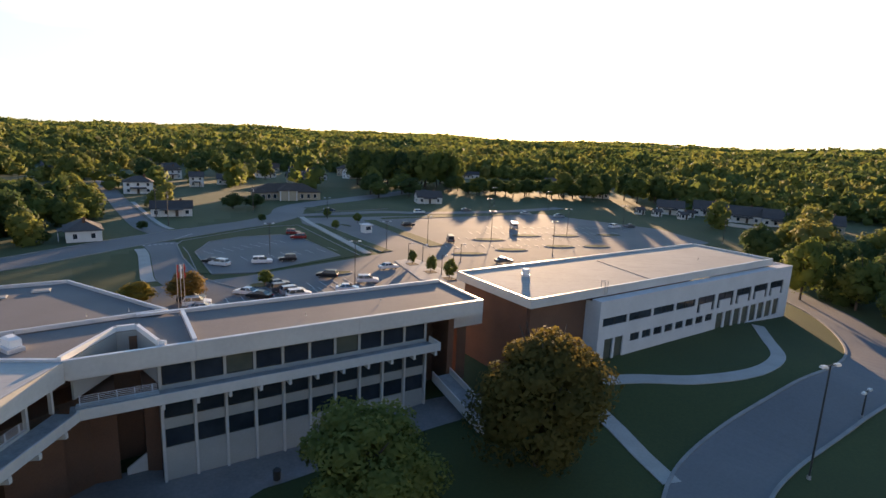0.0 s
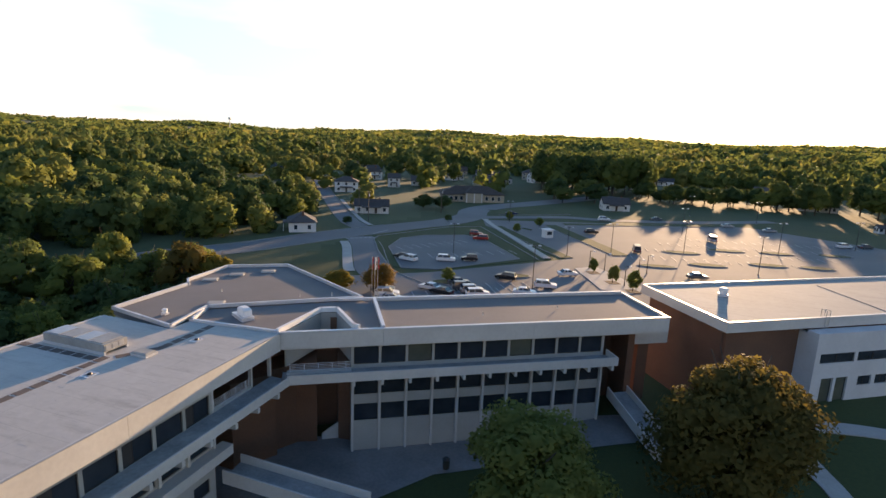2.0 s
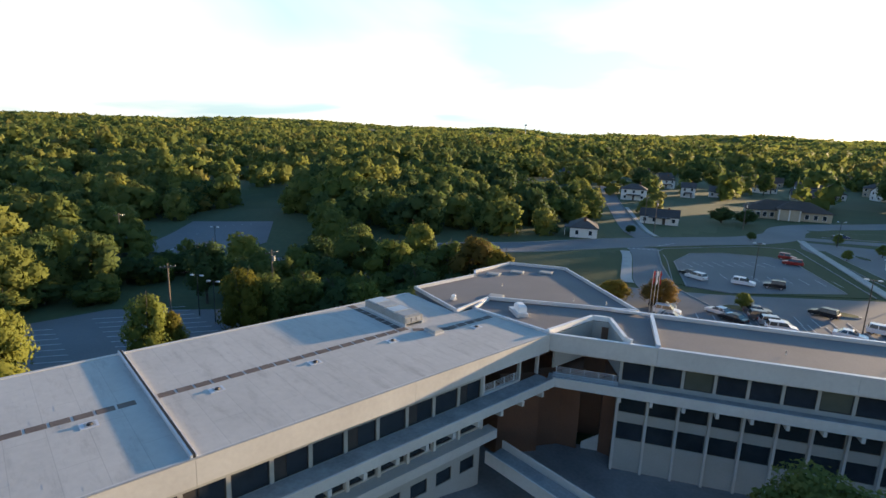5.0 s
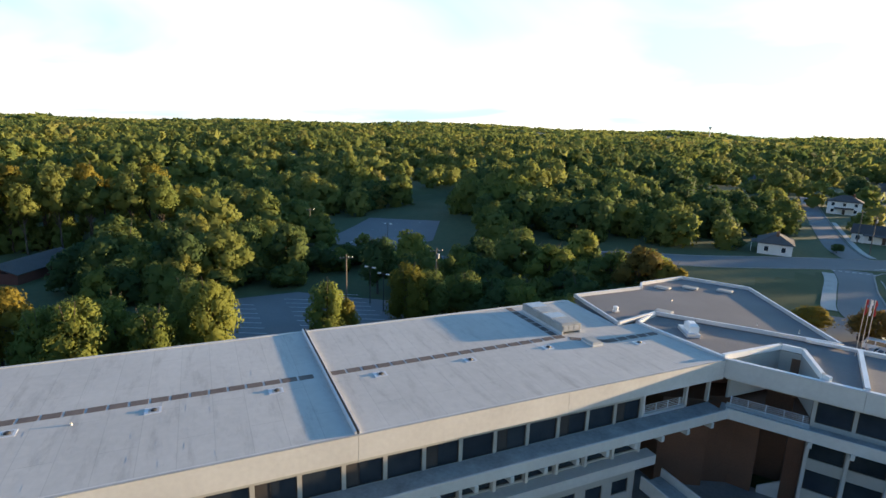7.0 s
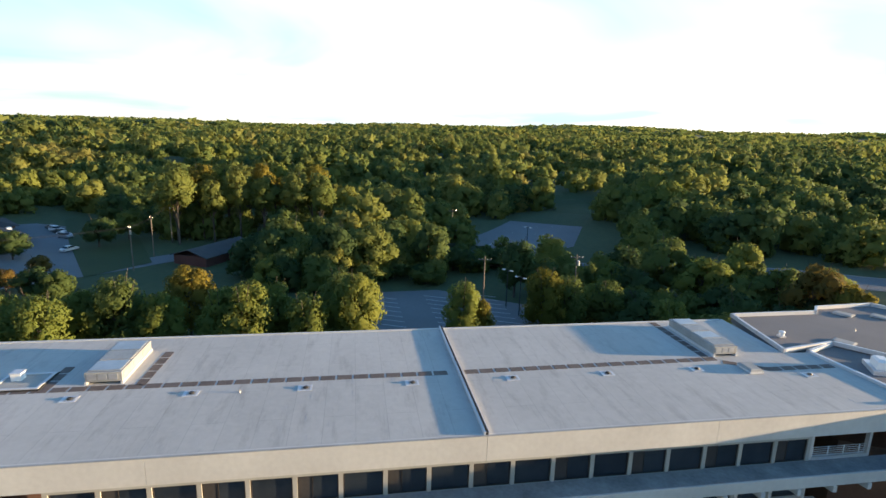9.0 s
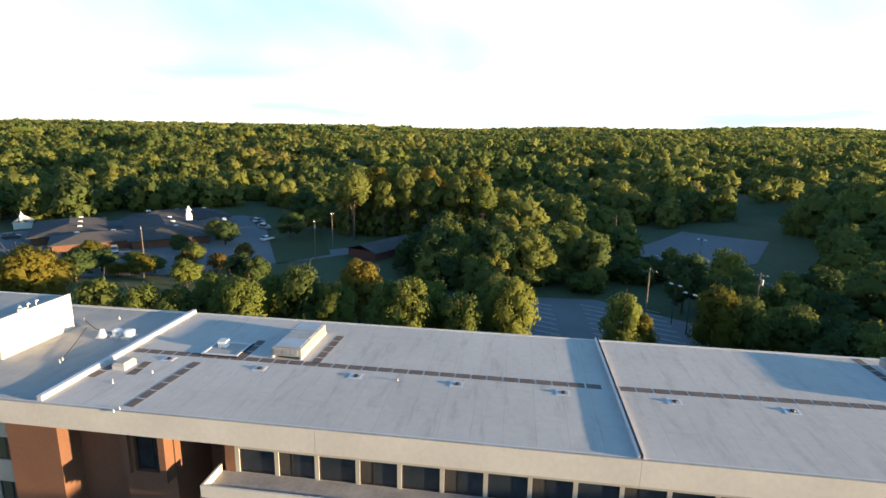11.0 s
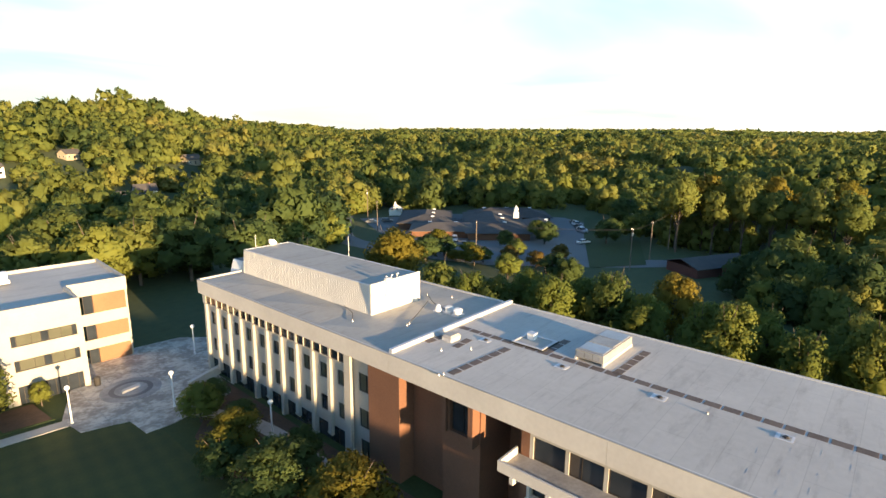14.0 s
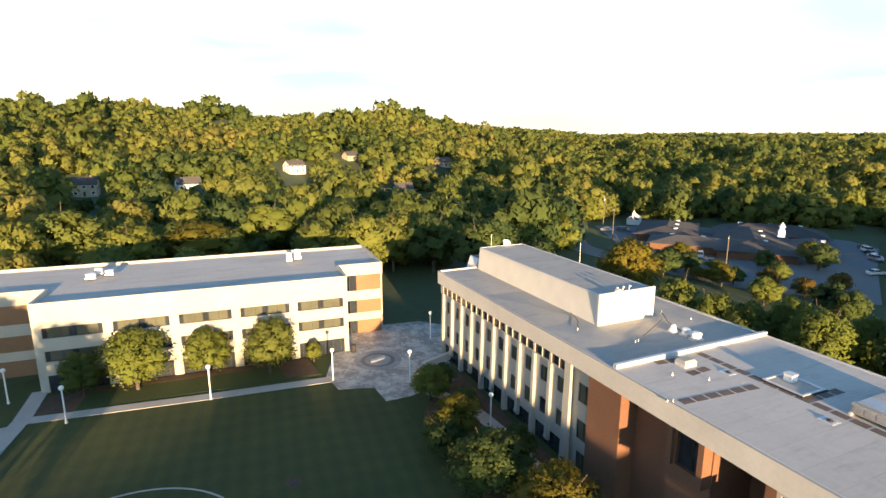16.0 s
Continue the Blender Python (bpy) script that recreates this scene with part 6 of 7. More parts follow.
def car_meshes(kind, colour):
    if (kind, colour) in car_cache:
        return car_cache[kind, colour]
    L, W, sill, bon, belt, top, c0, c1, r0, r1 = CAR_SHAPES[kind]
    h, w = L / 2, W / 2
    body = Mesh()
    side_line = [(-h + 0.05, sill), (h - 0.1, sill), (h, sill + 0.2), (h - 0.08, bon - 0.1), (h - 0.45, bon), (c1, belt), (c0, belt), (-h + 0.12, belt - 0.04), (-h, belt - 0.25)]
    n = len(side_line)
    for s, a, b in ((-1, 0.0, 0.0),):
        lo = [(x, -w + 0.06, z) for x, z in side_line]
        l2 = [(x * 0.995, -w, z) for x, z in [(p[0], sill + (p[1] - sill) * 0.5 + 0.0) for p in side_line]]
        hi = [(x, w - 0.06, z) for x, z in side_line]
        body.hull(hi, lo)
    body.box(-h + 0.25, h - 0.3, -w, w, sill + 0.05, belt - 0.22)
    glass = Mesh().hull([(c0, -w + 0.08, belt - 0.02), (c1, -w + 0.08, belt - 0.02), (c1, w - 0.08, belt - 0.02), (c0, w - 0.08, belt - 0.02)],
                        [(r0, -w + 0.24, top - 0.06), (r1, -w + 0.24, top - 0.06), (r1, w - 0.24, top - 0.06), (r0, w - 0.24, top - 0.06)])
    roof = Mesh().hull([(r0 - 0.04, -w + 0.22, top - 0.07), (r1 + 0.04, -w + 0.22, top - 0.07), (r1 + 0.04, w - 0.22, top - 0.07), (r0 - 0.04, w - 0.22, top - 0.07)],
                       [(r0 + 0.1, -w + 0.3, top), (r1 - 0.1, -w + 0.3, top), (r1 - 0.1, w - 0.3, top), (r0 + 0.1, w - 0.3, top)])
    mid = (r0 + r1) / 2
    for x in (mid - 0.05, c0 + (r0 - c0) * 0.5 - 0.02):
        for s in (-1, 1):
            roof.hull([(x - 0.06, s * (w - 0.075), belt - 0.02), (x + 0.06, s * (w - 0.075), belt - 0.02), (x + 0.06, s * (w - 0.12), belt - 0.02), (x - 0.06, s * (w - 0.12), belt - 0.02)][::s],
                      [(mid - 0.1 if x > mid - 0.2 else r0, s * (w - 0.235), top - 0.06), (mid if x > mid - 0.2 else r0 + 0.12, s * (w - 0.235), top - 0.06),
                       (mid if x > mid - 0.2 else r0 + 0.12, s * (w - 0.28), top - 0.06), (mid - 0.1 if x > mid - 0.2 else r0, s * (w - 0.28), top - 0.06)][::s])
    r = 0.34 if kind != "jeep" else 0.4
    tyre = Mesh().tube((0, -0.11, 0), (0, 0.11, 0), r, r, 14)
    rim = Mesh().tube((0, -0.12, 0), (0, 0.12, 0), r * 0.62, r * 0.62, 10)
    heads = Mesh().box(h - 0.16, h - 0.02, -0.22, 0.22, bon - 0.32, bon - 0.18)
    tails = Mesh().box(-h - 0.01, -h + 0.1, -0.14, 0.14, belt - 0.4, belt - 0.2)
    out = dict(body=mesh_data("body", body, PAINTS[colour]), glass=mesh_data("cabin_glass", glass, GLASS), roof=mesh_data("roof", roof, PAINTS[colour]), tyre=mesh_data("wheel", tyre, RUBBER),
               rim=mesh_data("rim", rim, METAL), head=mesh_data("headlight", heads, HEADLIGHT), tail=mesh_data("tail_light", tails, TAILLIGHT), r=r, h=h, w=w)
    car_cache[kind, colour] = out
    return out


def car(x, y, turn, kind, colour):
    word = {"sedan": "sedan", "suv": "sport utility car", "jeep": "boxy off-road car", "van": "van"}[kind]
    k = car_meshes(kind, colour)
    u = thing("car", pose(x, y, gz(x, y) + 0.07, 0, 0, turn), f"{colour} {word} parked on the asphalt lot", "car", "parked cars")
    part("body", k["body"], None, u)
    part("cabin_glass", k["glass"], None, u)
    part("roof", k["roof"], None, u)
    for a in (-1, 1):
        part("headlight", k["head"], None, u).location = (0, a * (k["w"] - 0.36), 0)
        part("tail_light", k["tail"], None, u).location = (0, a * (k["w"] - 0.25), 0)
        for f in (-1, 1):
            wheel = part("wheel", k["tyre"], None, u)
            wheel.location = (f * (k["h"] - 0.85), a * (k["w"] - 0.13), k["r"])
            part("rim", k["rim"], None, wheel)


CARS = [(-48.8, 119.6, 165, "suv", "white"), (-51.2, 121.6, 165, "sedan", "black"), (-40.4, 123.4, 15, "suv", "white"), (-35.3, 126.3, 200, "jeep", "black"),
    (-43.2, 161.5, 10, "jeep", "red"), (-40.2, 155.5, 195, "suv", "red"), (-43.0, 92.6, 20, "suv", "black"), (-41.0, 90.2, 20, "suv", "white"),
    (-39.0, 87.8, 20, "sedan", "silver"), (-37.3, 85.6, 20, "sedan", "white"), (-35.3, 98.2, 170, "sedan", "white"), (-32.2, 96.3, 170, "sedan", "black"),
    (-31.2, 104.6, 30, "sedan", "grey"), (-29.2, 101.2, 30, "suv", "grey"), (-26.9, 99.6, 30, "suv", "silver"), (-25.2, 97.6, 30, "suv", "white"),
    (-23.0, 113.0, 175, "suv", "black"), (-17.1, 103.4, 10, "sedan", "white"), (-14.0, 110.0, 10, "suv", "white"), (-10.8, 123.2, 30, "sedan", "white"),
    (17.6, 134.6, 20, "sedan", "grey"), (4.4, 160.6, 95, "van", "grey"), (27.9, 192.0, 95, "van", "silver"), (-9.9, 186.6, 30, "suv", "black"),
    (-7.3, 221.8, 15, "suv", "white"), (12.8, 235.4, 20, "sedan", "grey"), (-43.6, 217.0, 30, "sedan", "blue"), (38.4, 232.0, 15, "sedan", "silver")]
CARS += [(67.9, 203.2, 30, "suv", "white"), (74.9, 206.5, 30, "sedan", "grey"), (52, 228, 15, "sedan", "silver"), (-183.4, -92.1, 60, "suv", "white"),
    (-180.0, -89.4, 60, "sedan", "black"), (-176.5, -86.6, 60, "sedan", "white"), (-172.8, -84.6, 60, "suv", "silver"), (-155.5, -75.5, 160, "sedan", "white"),
    (-187, -95, 60, "sedan", "grey"), (-131, -108, 40, "suv", "silver"), (-127, -101, 40, "sedan", "grey"), (-124, -94, 40, "sedan", "white"),
    (-141, -150, 130, "suv", "grey"), (-136, -153, 130, "sedan", "silver")]
for c in CARS:
    car(*c)

# ---- houses and other buildings round about ----
def gable(m, x0, x1, y0, y1, z0, rise, over=0.4):
    """A pitched roof whose ridge runs along x, as a slab with thickness."""
    yc = (y0 + y1) / 2
    t = 0.18
    for a, b in ((y0 - over, 1), (y1 + over, -1)):
        lo = z0 - over * rise / ((y1 - y0) / 2)
        pts = [(x0 - over, a, lo), (x1 + over, a, lo), (x1 + over, yc, z0 + rise), (x0 - over, yc, z0 + rise)]
        if b < 0:
            pts = pts[::-1]
        m.hull(pts, [(p[0], p[1], p[2] + t) for p in pts])
    return m


def hip(m, x0, x1, y0, y1, z0, rise, over=0.5, ridge=0.5):
    x0, x1, y0, y1 = x0 - over, x1 + over, y0 - over, y1 + over
    d = min(y1 - y0, x1 - x0) / 2 * (1.0 if ridge else 0.6)
    yc = (y0 + y1) / 2
    m.box(x0, x1, y0, y1, z0 - 0.12, z0)
    m.add([(x0, y0, z0), (x1, y0, z0), (x1, y1, z0), (x0, y1, z0), (x0 + d, yc, z0 + rise), (x1 - d, yc, z0 + rise)], [(0, 1, 5, 4), (1, 2, 5), (2, 3, 4, 5), (3, 0, 4), (0, 3, 2, 1)])
    return m


def house_window(parent, x, y, z, w, h, axis, sign):
    """A white frame round dark glass, on a wall that faces along an axis."""
    f, p = Mesh(), Mesh()
    if axis == "y":
        f.box(x - w / 2 - 0.1, x + w / 2 + 0.1, *sorted((y, y + sign * 0.06)), z - 0.1, z + h + 0.1)
        p.box(x - w / 2, x + w / 2, *sorted((y + sign * 0.03, y + sign * 0.09)), z, z + h)
    else:
        f.box(*sorted((x, x + sign * 0.06)), y - w / 2 - 0.1, y + w / 2 + 0.1, z - 0.1, z + h + 0.1)
        p.box(*sorted((x + sign * 0.03, x + sign * 0.09)), y - w / 2, y + w / 2, z, z + h)
    win = part("window", f, WHITE, parent)
    part("pane", p, GLASS, win)


def house(x, y, turn, w, d, h, rise, wall, roof, label, storeys=1, style="gable", porch=True, name="house", category="house"):
    u = thing(name, pose(x, y, gz(x, y), 0, 0, turn), label, category, "houses")
    body = Mesh().box(-w / 2, w / 2, -d / 2, d / 2, -1.0, h)
    if style == "gable":
        for s in (-1, 1):
            e = s * w / 2
            a, b = sorted((e, e - s * 0.2))
            body.hull([(a, -d / 2, h), (b, -d / 2, h), (b, d / 2, h), (a, d / 2, h)], [(a, -0.02, h + rise - 0.1), (b, -0.02, h + rise - 0.1), (b, 0.02, h + rise - 0.1), (a, 0.02, h + rise - 0.1)])
    part("wall", body, wall, u)
    part("roof", (gable if style == "gable" else hip)(Mesh(), -w / 2, w / 2, -d / 2, d / 2, h, rise), roof, u)
    n = max(2, int(w / 3.2))
    for k in range(n):
        cx = -w / 2 + (k + 0.5) * w / n
        for f in range(storeys):
            z = 0.9 + f * 2.7
            for s in (-1, 1):
                if k == n // 2 and f == 0 and s < 0:
                    door = part("door", Mesh().box(cx - 0.5, cx + 0.5, -d / 2 - 0.06, -d / 2, 0.1, 2.15), SHINGLE_BROWN, u)
                    part("door_handle", Mesh().box(cx + 0.35, cx + 0.42, -d / 2 - 0.12, -d / 2 - 0.06, 1.0, 1.1), METAL, door)
                else:
                    house_window(u, cx, s * d / 2, z, 1.1, 1.3, "y", s)
    for f in range(storeys):
        for s in (-1, 1):
            for c in (-d / 4, d / 4):
                house_window(u, s * w / 2, c, 0.9 + f * 2.7, 0.95, 1.3, "x", s)
    part("chimney", Mesh().box(w * 0.2, w * 0.2 + 0.7, -0.1, 0.6, h, h + rise + 0.7), BRICK, u)
    if porch:
        part("porch_roof", Mesh().hull([(-w * 0.28, -d / 2 - 1.8, 2.4), (w * 0.28, -d / 2 - 1.8, 2.4), (w * 0.28, -d / 2, 2.7), (-w * 0.28, -d / 2, 2.7)],
                                       [(-w * 0.28, -d / 2 - 1.8, 2.55), (w * 0.28, -d / 2 - 1.8, 2.55), (w * 0.28, -d / 2, 2.95), (-w * 0.28, -d / 2, 2.95)]), roof, u)
        for s in (-1, 1):
            part("porch_post", Mesh().box(s * w * 0.26 - 0.07, s * w * 0.26 + 0.07, -d / 2 - 1.7, -d / 2 - 1.56, 0, 2.4), WHITE, u)
    return u


W_LABEL, T_LABEL = "white-sided house with a dark shingle roof", "tan-sided house with a brown shingle roof"
HOUSES = [(-95, 144, -55, 11, 8, 3.0, 2.4, SIDING, SHINGLE, W_LABEL, 1, "hip"), (-94, 191, 25, 13, 8, 2.9, 2.2, SIDING, SHINGLE, W_LABEL, 1, "gable"),
    (-140, 254, 28, 12, 9, 5.4, 2.6, SIDING, SHINGLE, W_LABEL, 2, "hip"), (-131, 295, 25, 7, 7, 5.4, 2.4, SIDING, SHINGLE, W_LABEL, 2, "gable"),
    (-122, 315, 20, 11, 8, 3.2, 2.6, SIDING, SHINGLE, W_LABEL, 1, "gable"), (-126, 188, -50, 11, 9, 3.2, 2.6, SIDING_TAN, SHINGLE_BROWN, T_LABEL, 1, "gable"),
    (-150, 226, -55, 10, 8, 3.2, 2.6, SIDING_TAN, SHINGLE, T_LABEL, 1, "gable"), (-150, 198, -40, 9, 8, 3.2, 2.4, SIDING, SHINGLE, W_LABEL, 1, "gable"),
    (-4.6, 262, 15, 12, 8, 3.2, 2.6, SIDING, SHINGLE, W_LABEL, 1, "gable"), (112, 258, -20, 12, 9, 3.4, 3.0, SIDING, SHINGLE, W_LABEL, 1, "gable")]
HOUSES += [(130, 257, -22, 13, 9, 3.4, 3.6, SIDING, SHINGLE, W_LABEL, 1, "gable"), (136, 238, -25, 14, 9, 3.4, 3.6, SIDING, SHINGLE, W_LABEL, 1, "gable"),
    (147, 229, -25, 13, 9, 3.4, 3.6, SIDING, SHINGLE, W_LABEL, 1, "gable"), (158, 217, -28, 13, 9, 3.4, 3.4, SIDING_TAN, SHINGLE, T_LABEL, 1, "gable"),
    (131, 358, 0, 11, 9, 5.6, 3.0, SIDING, SHINGLE, W_LABEL, 2, "gable"), (94, 326, -8, 17, 9, 3.0, 2.0, SIDING, SHINGLE, W_LABEL, 1, "gable"),
    (21, 447, 0, 24, 9, 3.4, 2.2, SIDING, SHINGLE, W_LABEL, 1, "gable"), (89, 407, -8, 18, 9, 3.4, 2.2, SIDING, SHINGLE, W_LABEL, 1, "gable"),
    (-140, 560, 15, 14, 10, 3.4, 5, SIDING, SHINGLE, W_LABEL, 1, "gable"), (-70, 420, 10, 16, 11, 5.4, 3, SIDING_TAN, SHINGLE, T_LABEL, 2, "hip")]
HOUSES += [(-102, 400, 20, 15, 10, 3.4, 3, SIDING, SHINGLE, W_LABEL, 1, "gable"), (-84, 372, 25, 14, 10, 3.4, 3, SIDING, SHINGLE_BROWN, W_LABEL, 1, "hip"),
    (-177, 480, 20, 13, 9, 3.4, 3, SIDING, SHINGLE, W_LABEL, 1, "gable"), (-150, 440, 30, 12, 9, 3.2, 3, SIDING_TAN, SHINGLE, T_LABEL, 1, "gable"),
    (-125, 470, 10, 12, 9, 3.2, 3, SIDING, SHINGLE, W_LABEL, 1, "hip"), (-60, 480, 5, 13, 9, 3.2, 3, SIDING, SHINGLE, W_LABEL, 1, "gable"),
    (-110, 520, 15, 12, 9, 3.2, 3, SIDING_TAN, SHINGLE_BROWN, T_LABEL, 1, "gable"), (-249, 354, 30, 12, 9, 3.2, 3, SIDING, SHINGLE, W_LABEL, 1, "gable"),
    (-90, 345, 22, 12, 9, 3.2, 3, SIDING_TAN, SHINGLE, T_LABEL, 1, "gable"), (-56.5, -350, 200, 11, 8.5, 4.6, 2.8, SIDING, SHINGLE, W_LABEL, 2, "gable")]
HOUSES += [(-95, -276, 150, 13, 9, 3.4, 3, SIDING, SHINGLE, W_LABEL, 1, "gable"), (-107, -290, 170, 10, 8, 3.4, 3, SIDING, SHINGLE, W_LABEL, 1, "gable"),
    (4, -300, 190, 11, 9, 3.4, 3, SIDING, SHINGLE, W_LABEL, 1, "gable"), (46, -290, 180, 10, 9, 5.4, 3, SIDING_TAN, SHINGLE, T_LABEL, 2, "gable"),
    (-104, -392, 200, 10, 8, 3.2, 2.6, SIDING_TAN, SHINGLE, T_LABEL, 1, "gable"), (-167, -368, 190, 11, 9, 3.4, 3, SIDING_TAN, SHINGLE, T_LABEL, 1, "gable")]
for k, (x, y) in enumerate(((-195, 522), (-135, 532), (-62, 396), (8, 392), (-132, 431), (-212, 303), (-165, 335), (-190, 385), (-230, 425), (-105, 447), (-40, 436), (-72, 458), (-155, 500), (-92, 560), (-170, 575), (-118, 372), (-150, 395))):
    white = k % 3 != 1
    HOUSES.append((x, y, 15 + 17 * (k % 4), 11 + k % 3, 8.5, 5.2 if k % 4 == 2 else 3.2, 3.0, SIDING if white else SIDING_TAN, SHINGLE if k % 2 else SHINGLE_BROWN, W_LABEL if white else T_LABEL, 2 if k % 4 == 2 else 1, "gable" if k % 3 else "hip"))
for hs in HOUSES:
    house(*hs, porch=hs[1] > 0)
for x, y, t in ((110, 239, 10), (101, 246, 10), (95, 251, 10), (117, 247, -20)):
    house(x, y, t, 3.6, 3.0, 2.3, 1.0, SIDING, SHINGLE, "small white garden shed with a pitched roof", 1, "gable", False, "shed", "shed")
fence = thing("fence", pose(117, 226, gz(117, 226), 0, 0, -49), "long white board fence behind the houses", "fence")
for k in range(9):
    part("post", Mesh().box(k * 2.7 - 0.06, k * 2.7 + 0.06, -0.06, 0.06, 0, 1.6), WHITE, fence)
for k in range(8):
    part("board", Mesh().box(k * 2.7 + 0.08, k * 2.7 + 2.62, -0.03, 0.03, 0.15, 1.5), SIDING, fence)
sign = thing("billboard", pose(132, 160, gz(132, 160), 0, 0, -40), "white notice board on posts by the trees", "sign")
part("board", Mesh().box(-2.6, 2.6, -0.08, 0.08, 0.6, 2.6), WHITE, sign)
for k in (-2.2, 2.2):
    part("post", Mesh().box(k - 0.1, k + 0.1, 0.08, 0.28, 0, 2.6), WOOD, sign)
kiosk = thing("gate_kiosk", pose(-22.4, 171, 0.06, 0, 0, 40), "small white gatehouse kiosk between the lanes", "kiosk")
part("wall", Mesh().wall(-1.3, 1.3, -1.3, -1.15, 0, 2.5, [(-0.9, 0.9, 1.0, 2.1)]).box(-1.3, 1.3, 1.15, 1.3, 0, 2.5).box(-1.3, -1.15, -1.15, 1.15, 0, 2.5).box(1.15, 1.3, -1.15, 1.15, 0, 2.5), SIDING, kiosk)
part("window", Mesh().box(-0.9, 0.9, -1.24, -1.2, 1.0, 2.1), GLASS, kiosk)
part("roof", Mesh().box(-1.6, 1.6, -1.6, 1.6, 2.5, 2.7), WHITE, kiosk)

# the bank-like office with its big brown roofs
office = thing("office_building", pose(-72, 256, gz(-72, 256), 0, 0, 24), "cream office building under broad brown hip roofs", "building")
part("wall", Mesh().box(-15, 15, -7, 7, -1, 3.6).box(-4, 4, -10, -7, -1, 4.6).box(-15, -10, -9.5, -7, -1, 3.6), SIDING_TAN, office, "cream wall")
m = hip(Mesh(), -15, 15, -7, 7, 3.6, 3.6, 0.8)
hip(m, -4, 4, -10, 2, 4.6, 2.6, 0.6)
hip(m, -15, -10, -9.5, 0, 3.6, 2.4, 0.6)
part("roof", m, SHINGLE_BROWN, office, "brown shingle hip roof")
for k in range(8):
    house_window(office, -8.5 + 3 * k if k > 3 else -13.5 + 2.6 * k, -7 if k > 1 else -9.5, 0.9, 1.3, 1.8, "y", -1)
for k in range(3):
    part("column", Mesh().box(-3.6 + k * 3.6 - 0.2, -3.6 + k * 3.6 + 0.2, -10.4, -10.0, -0.5, 4.5), SIDING, office)

# the low school under dark roofs in the valley
for x, y, t, w, d, h, rise in ((-158, -112, 40, 44, 20, 2.5, 2.2), (-150, -138, 40, 30, 18, 2.5, 2.0), (-176, -118, 130, 30, 16, 2.6, 2.6), (-138, -118, 130, 22, 14, 2.4, 1.8), (-166, -98, 40, 16, 9, 2.4, 1.8)):
    u = thing("school_building", pose(x, y, gz(x, y), 0, 0, t), "low brick school wing under a dark hip roof", "building", "school wings")
    part("wall", Mesh().box(-w / 2, w / 2, -d / 2, d / 2, -1.5, h), BRICK, u)
    part("roof", hip(Mesh(), -w / 2, w / 2, -d / 2, d / 2, h, rise, 1.0), SHINGLE, u)
    for k in range(int(w / 4)):
        house_window(u, -w / 2 + 2 + 4 * k, d / 2, 0.7, 1.6, 1.3, "y", 1)
    for k in range(int(w / 9)):
        vent_x = -w / 2 + 5 + 9 * k
        part("roof_vent", Mesh().box(vent_x, vent_x + 1.3, 2.2, 3.4, h + rise * 0.35, h + rise * 0.85), WHITE, u)
cup = thing("cupola", pose(-160, -104, gz(-160, -104) + 4.6, 0, 0, 40), "white cupola with a pointed cap on a dark roof", "cupola")
part("base", Mesh().box(-0.9, 0.9, -0.9, 0.9, 0, 2.0), WHITE, cup)
part("louvre", Mesh().box(-0.6, 0.6, -0.6, 0.6, 2.0, 3.0), SIDING, cup)
part("cap", Mesh().tube((0, 0, 3.0), (0, 0, 4.4), 1.0, 0.05, 8), WHITE, cup)
chapel = thing("chapel", pose(-159.3, -164, gz(-159, -164), 0, 0, 40), "small white chapel with a steeple among trees", "building")
chapel.scale = (0.7, 0.7, 0.62)
part("wall", Mesh().box(-5, 5, -3.5, 3.5, -1, 3.6), SIDING, chapel)
part("roof", gable(Mesh(), -5, 5, -3.5, 3.5, 3.6, 2.6), SIDING, chapel)
part("steeple", Mesh().box(3, 4.6, -0.8, 0.8, 3.6, 7.2).tube((3.8, 0, 7.2), (3.8, 0, 9.6), 1.0, 0.05, 8), WHITE, chapel)
barn = thing("red_building", pose(-146, -36, gz(-146, -36), 0, 0, -28), "low red-walled building with a dark pitched roof", "building")
part("wall", Mesh().box(-9, 9, -5, 5, -1.5, 2.4), mat("red_brick_paint", (0.10, 0.034, 0.026), (0.15, 0.05, 0.038), 0.85, 0.4, 6.0), barn)
part("roof", gable(Mesh(), -9, 9, -5, 5, 2.4, 1.5, 0.6), SHINGLE, barn)
tower = thing("water_tower", look((0, 0, 0), (0, 1, 0)), "far water tower on the skyline", "water tower")
tower.matrix_basis = pose(-1370, 1630, gz(-1370, 1630))
part("tank", Mesh().tube((0, 0, 34), (0, 0, 41), 5, 5.5, 12), SIDING, tower)
part("shaft", Mesh().tube((0, 0, 0), (0, 0, 34), 1.4, 1.2, 8), SIDING, tower)

# ---- single trees ----
LEAVES = {"green": LEAF, "deep": LEAF_DEEP, "lime": LEAF_LIME, "gold": LEAF_GOLD, "rust": LEAF_RUST}
WORDS = {"green": "mid-green leafy", "deep": "deep green leafy", "lime": "yellow-green leafy", "gold": "gold and green autumn", "rust": "rust-red and green autumn"}
tree_cache = {}


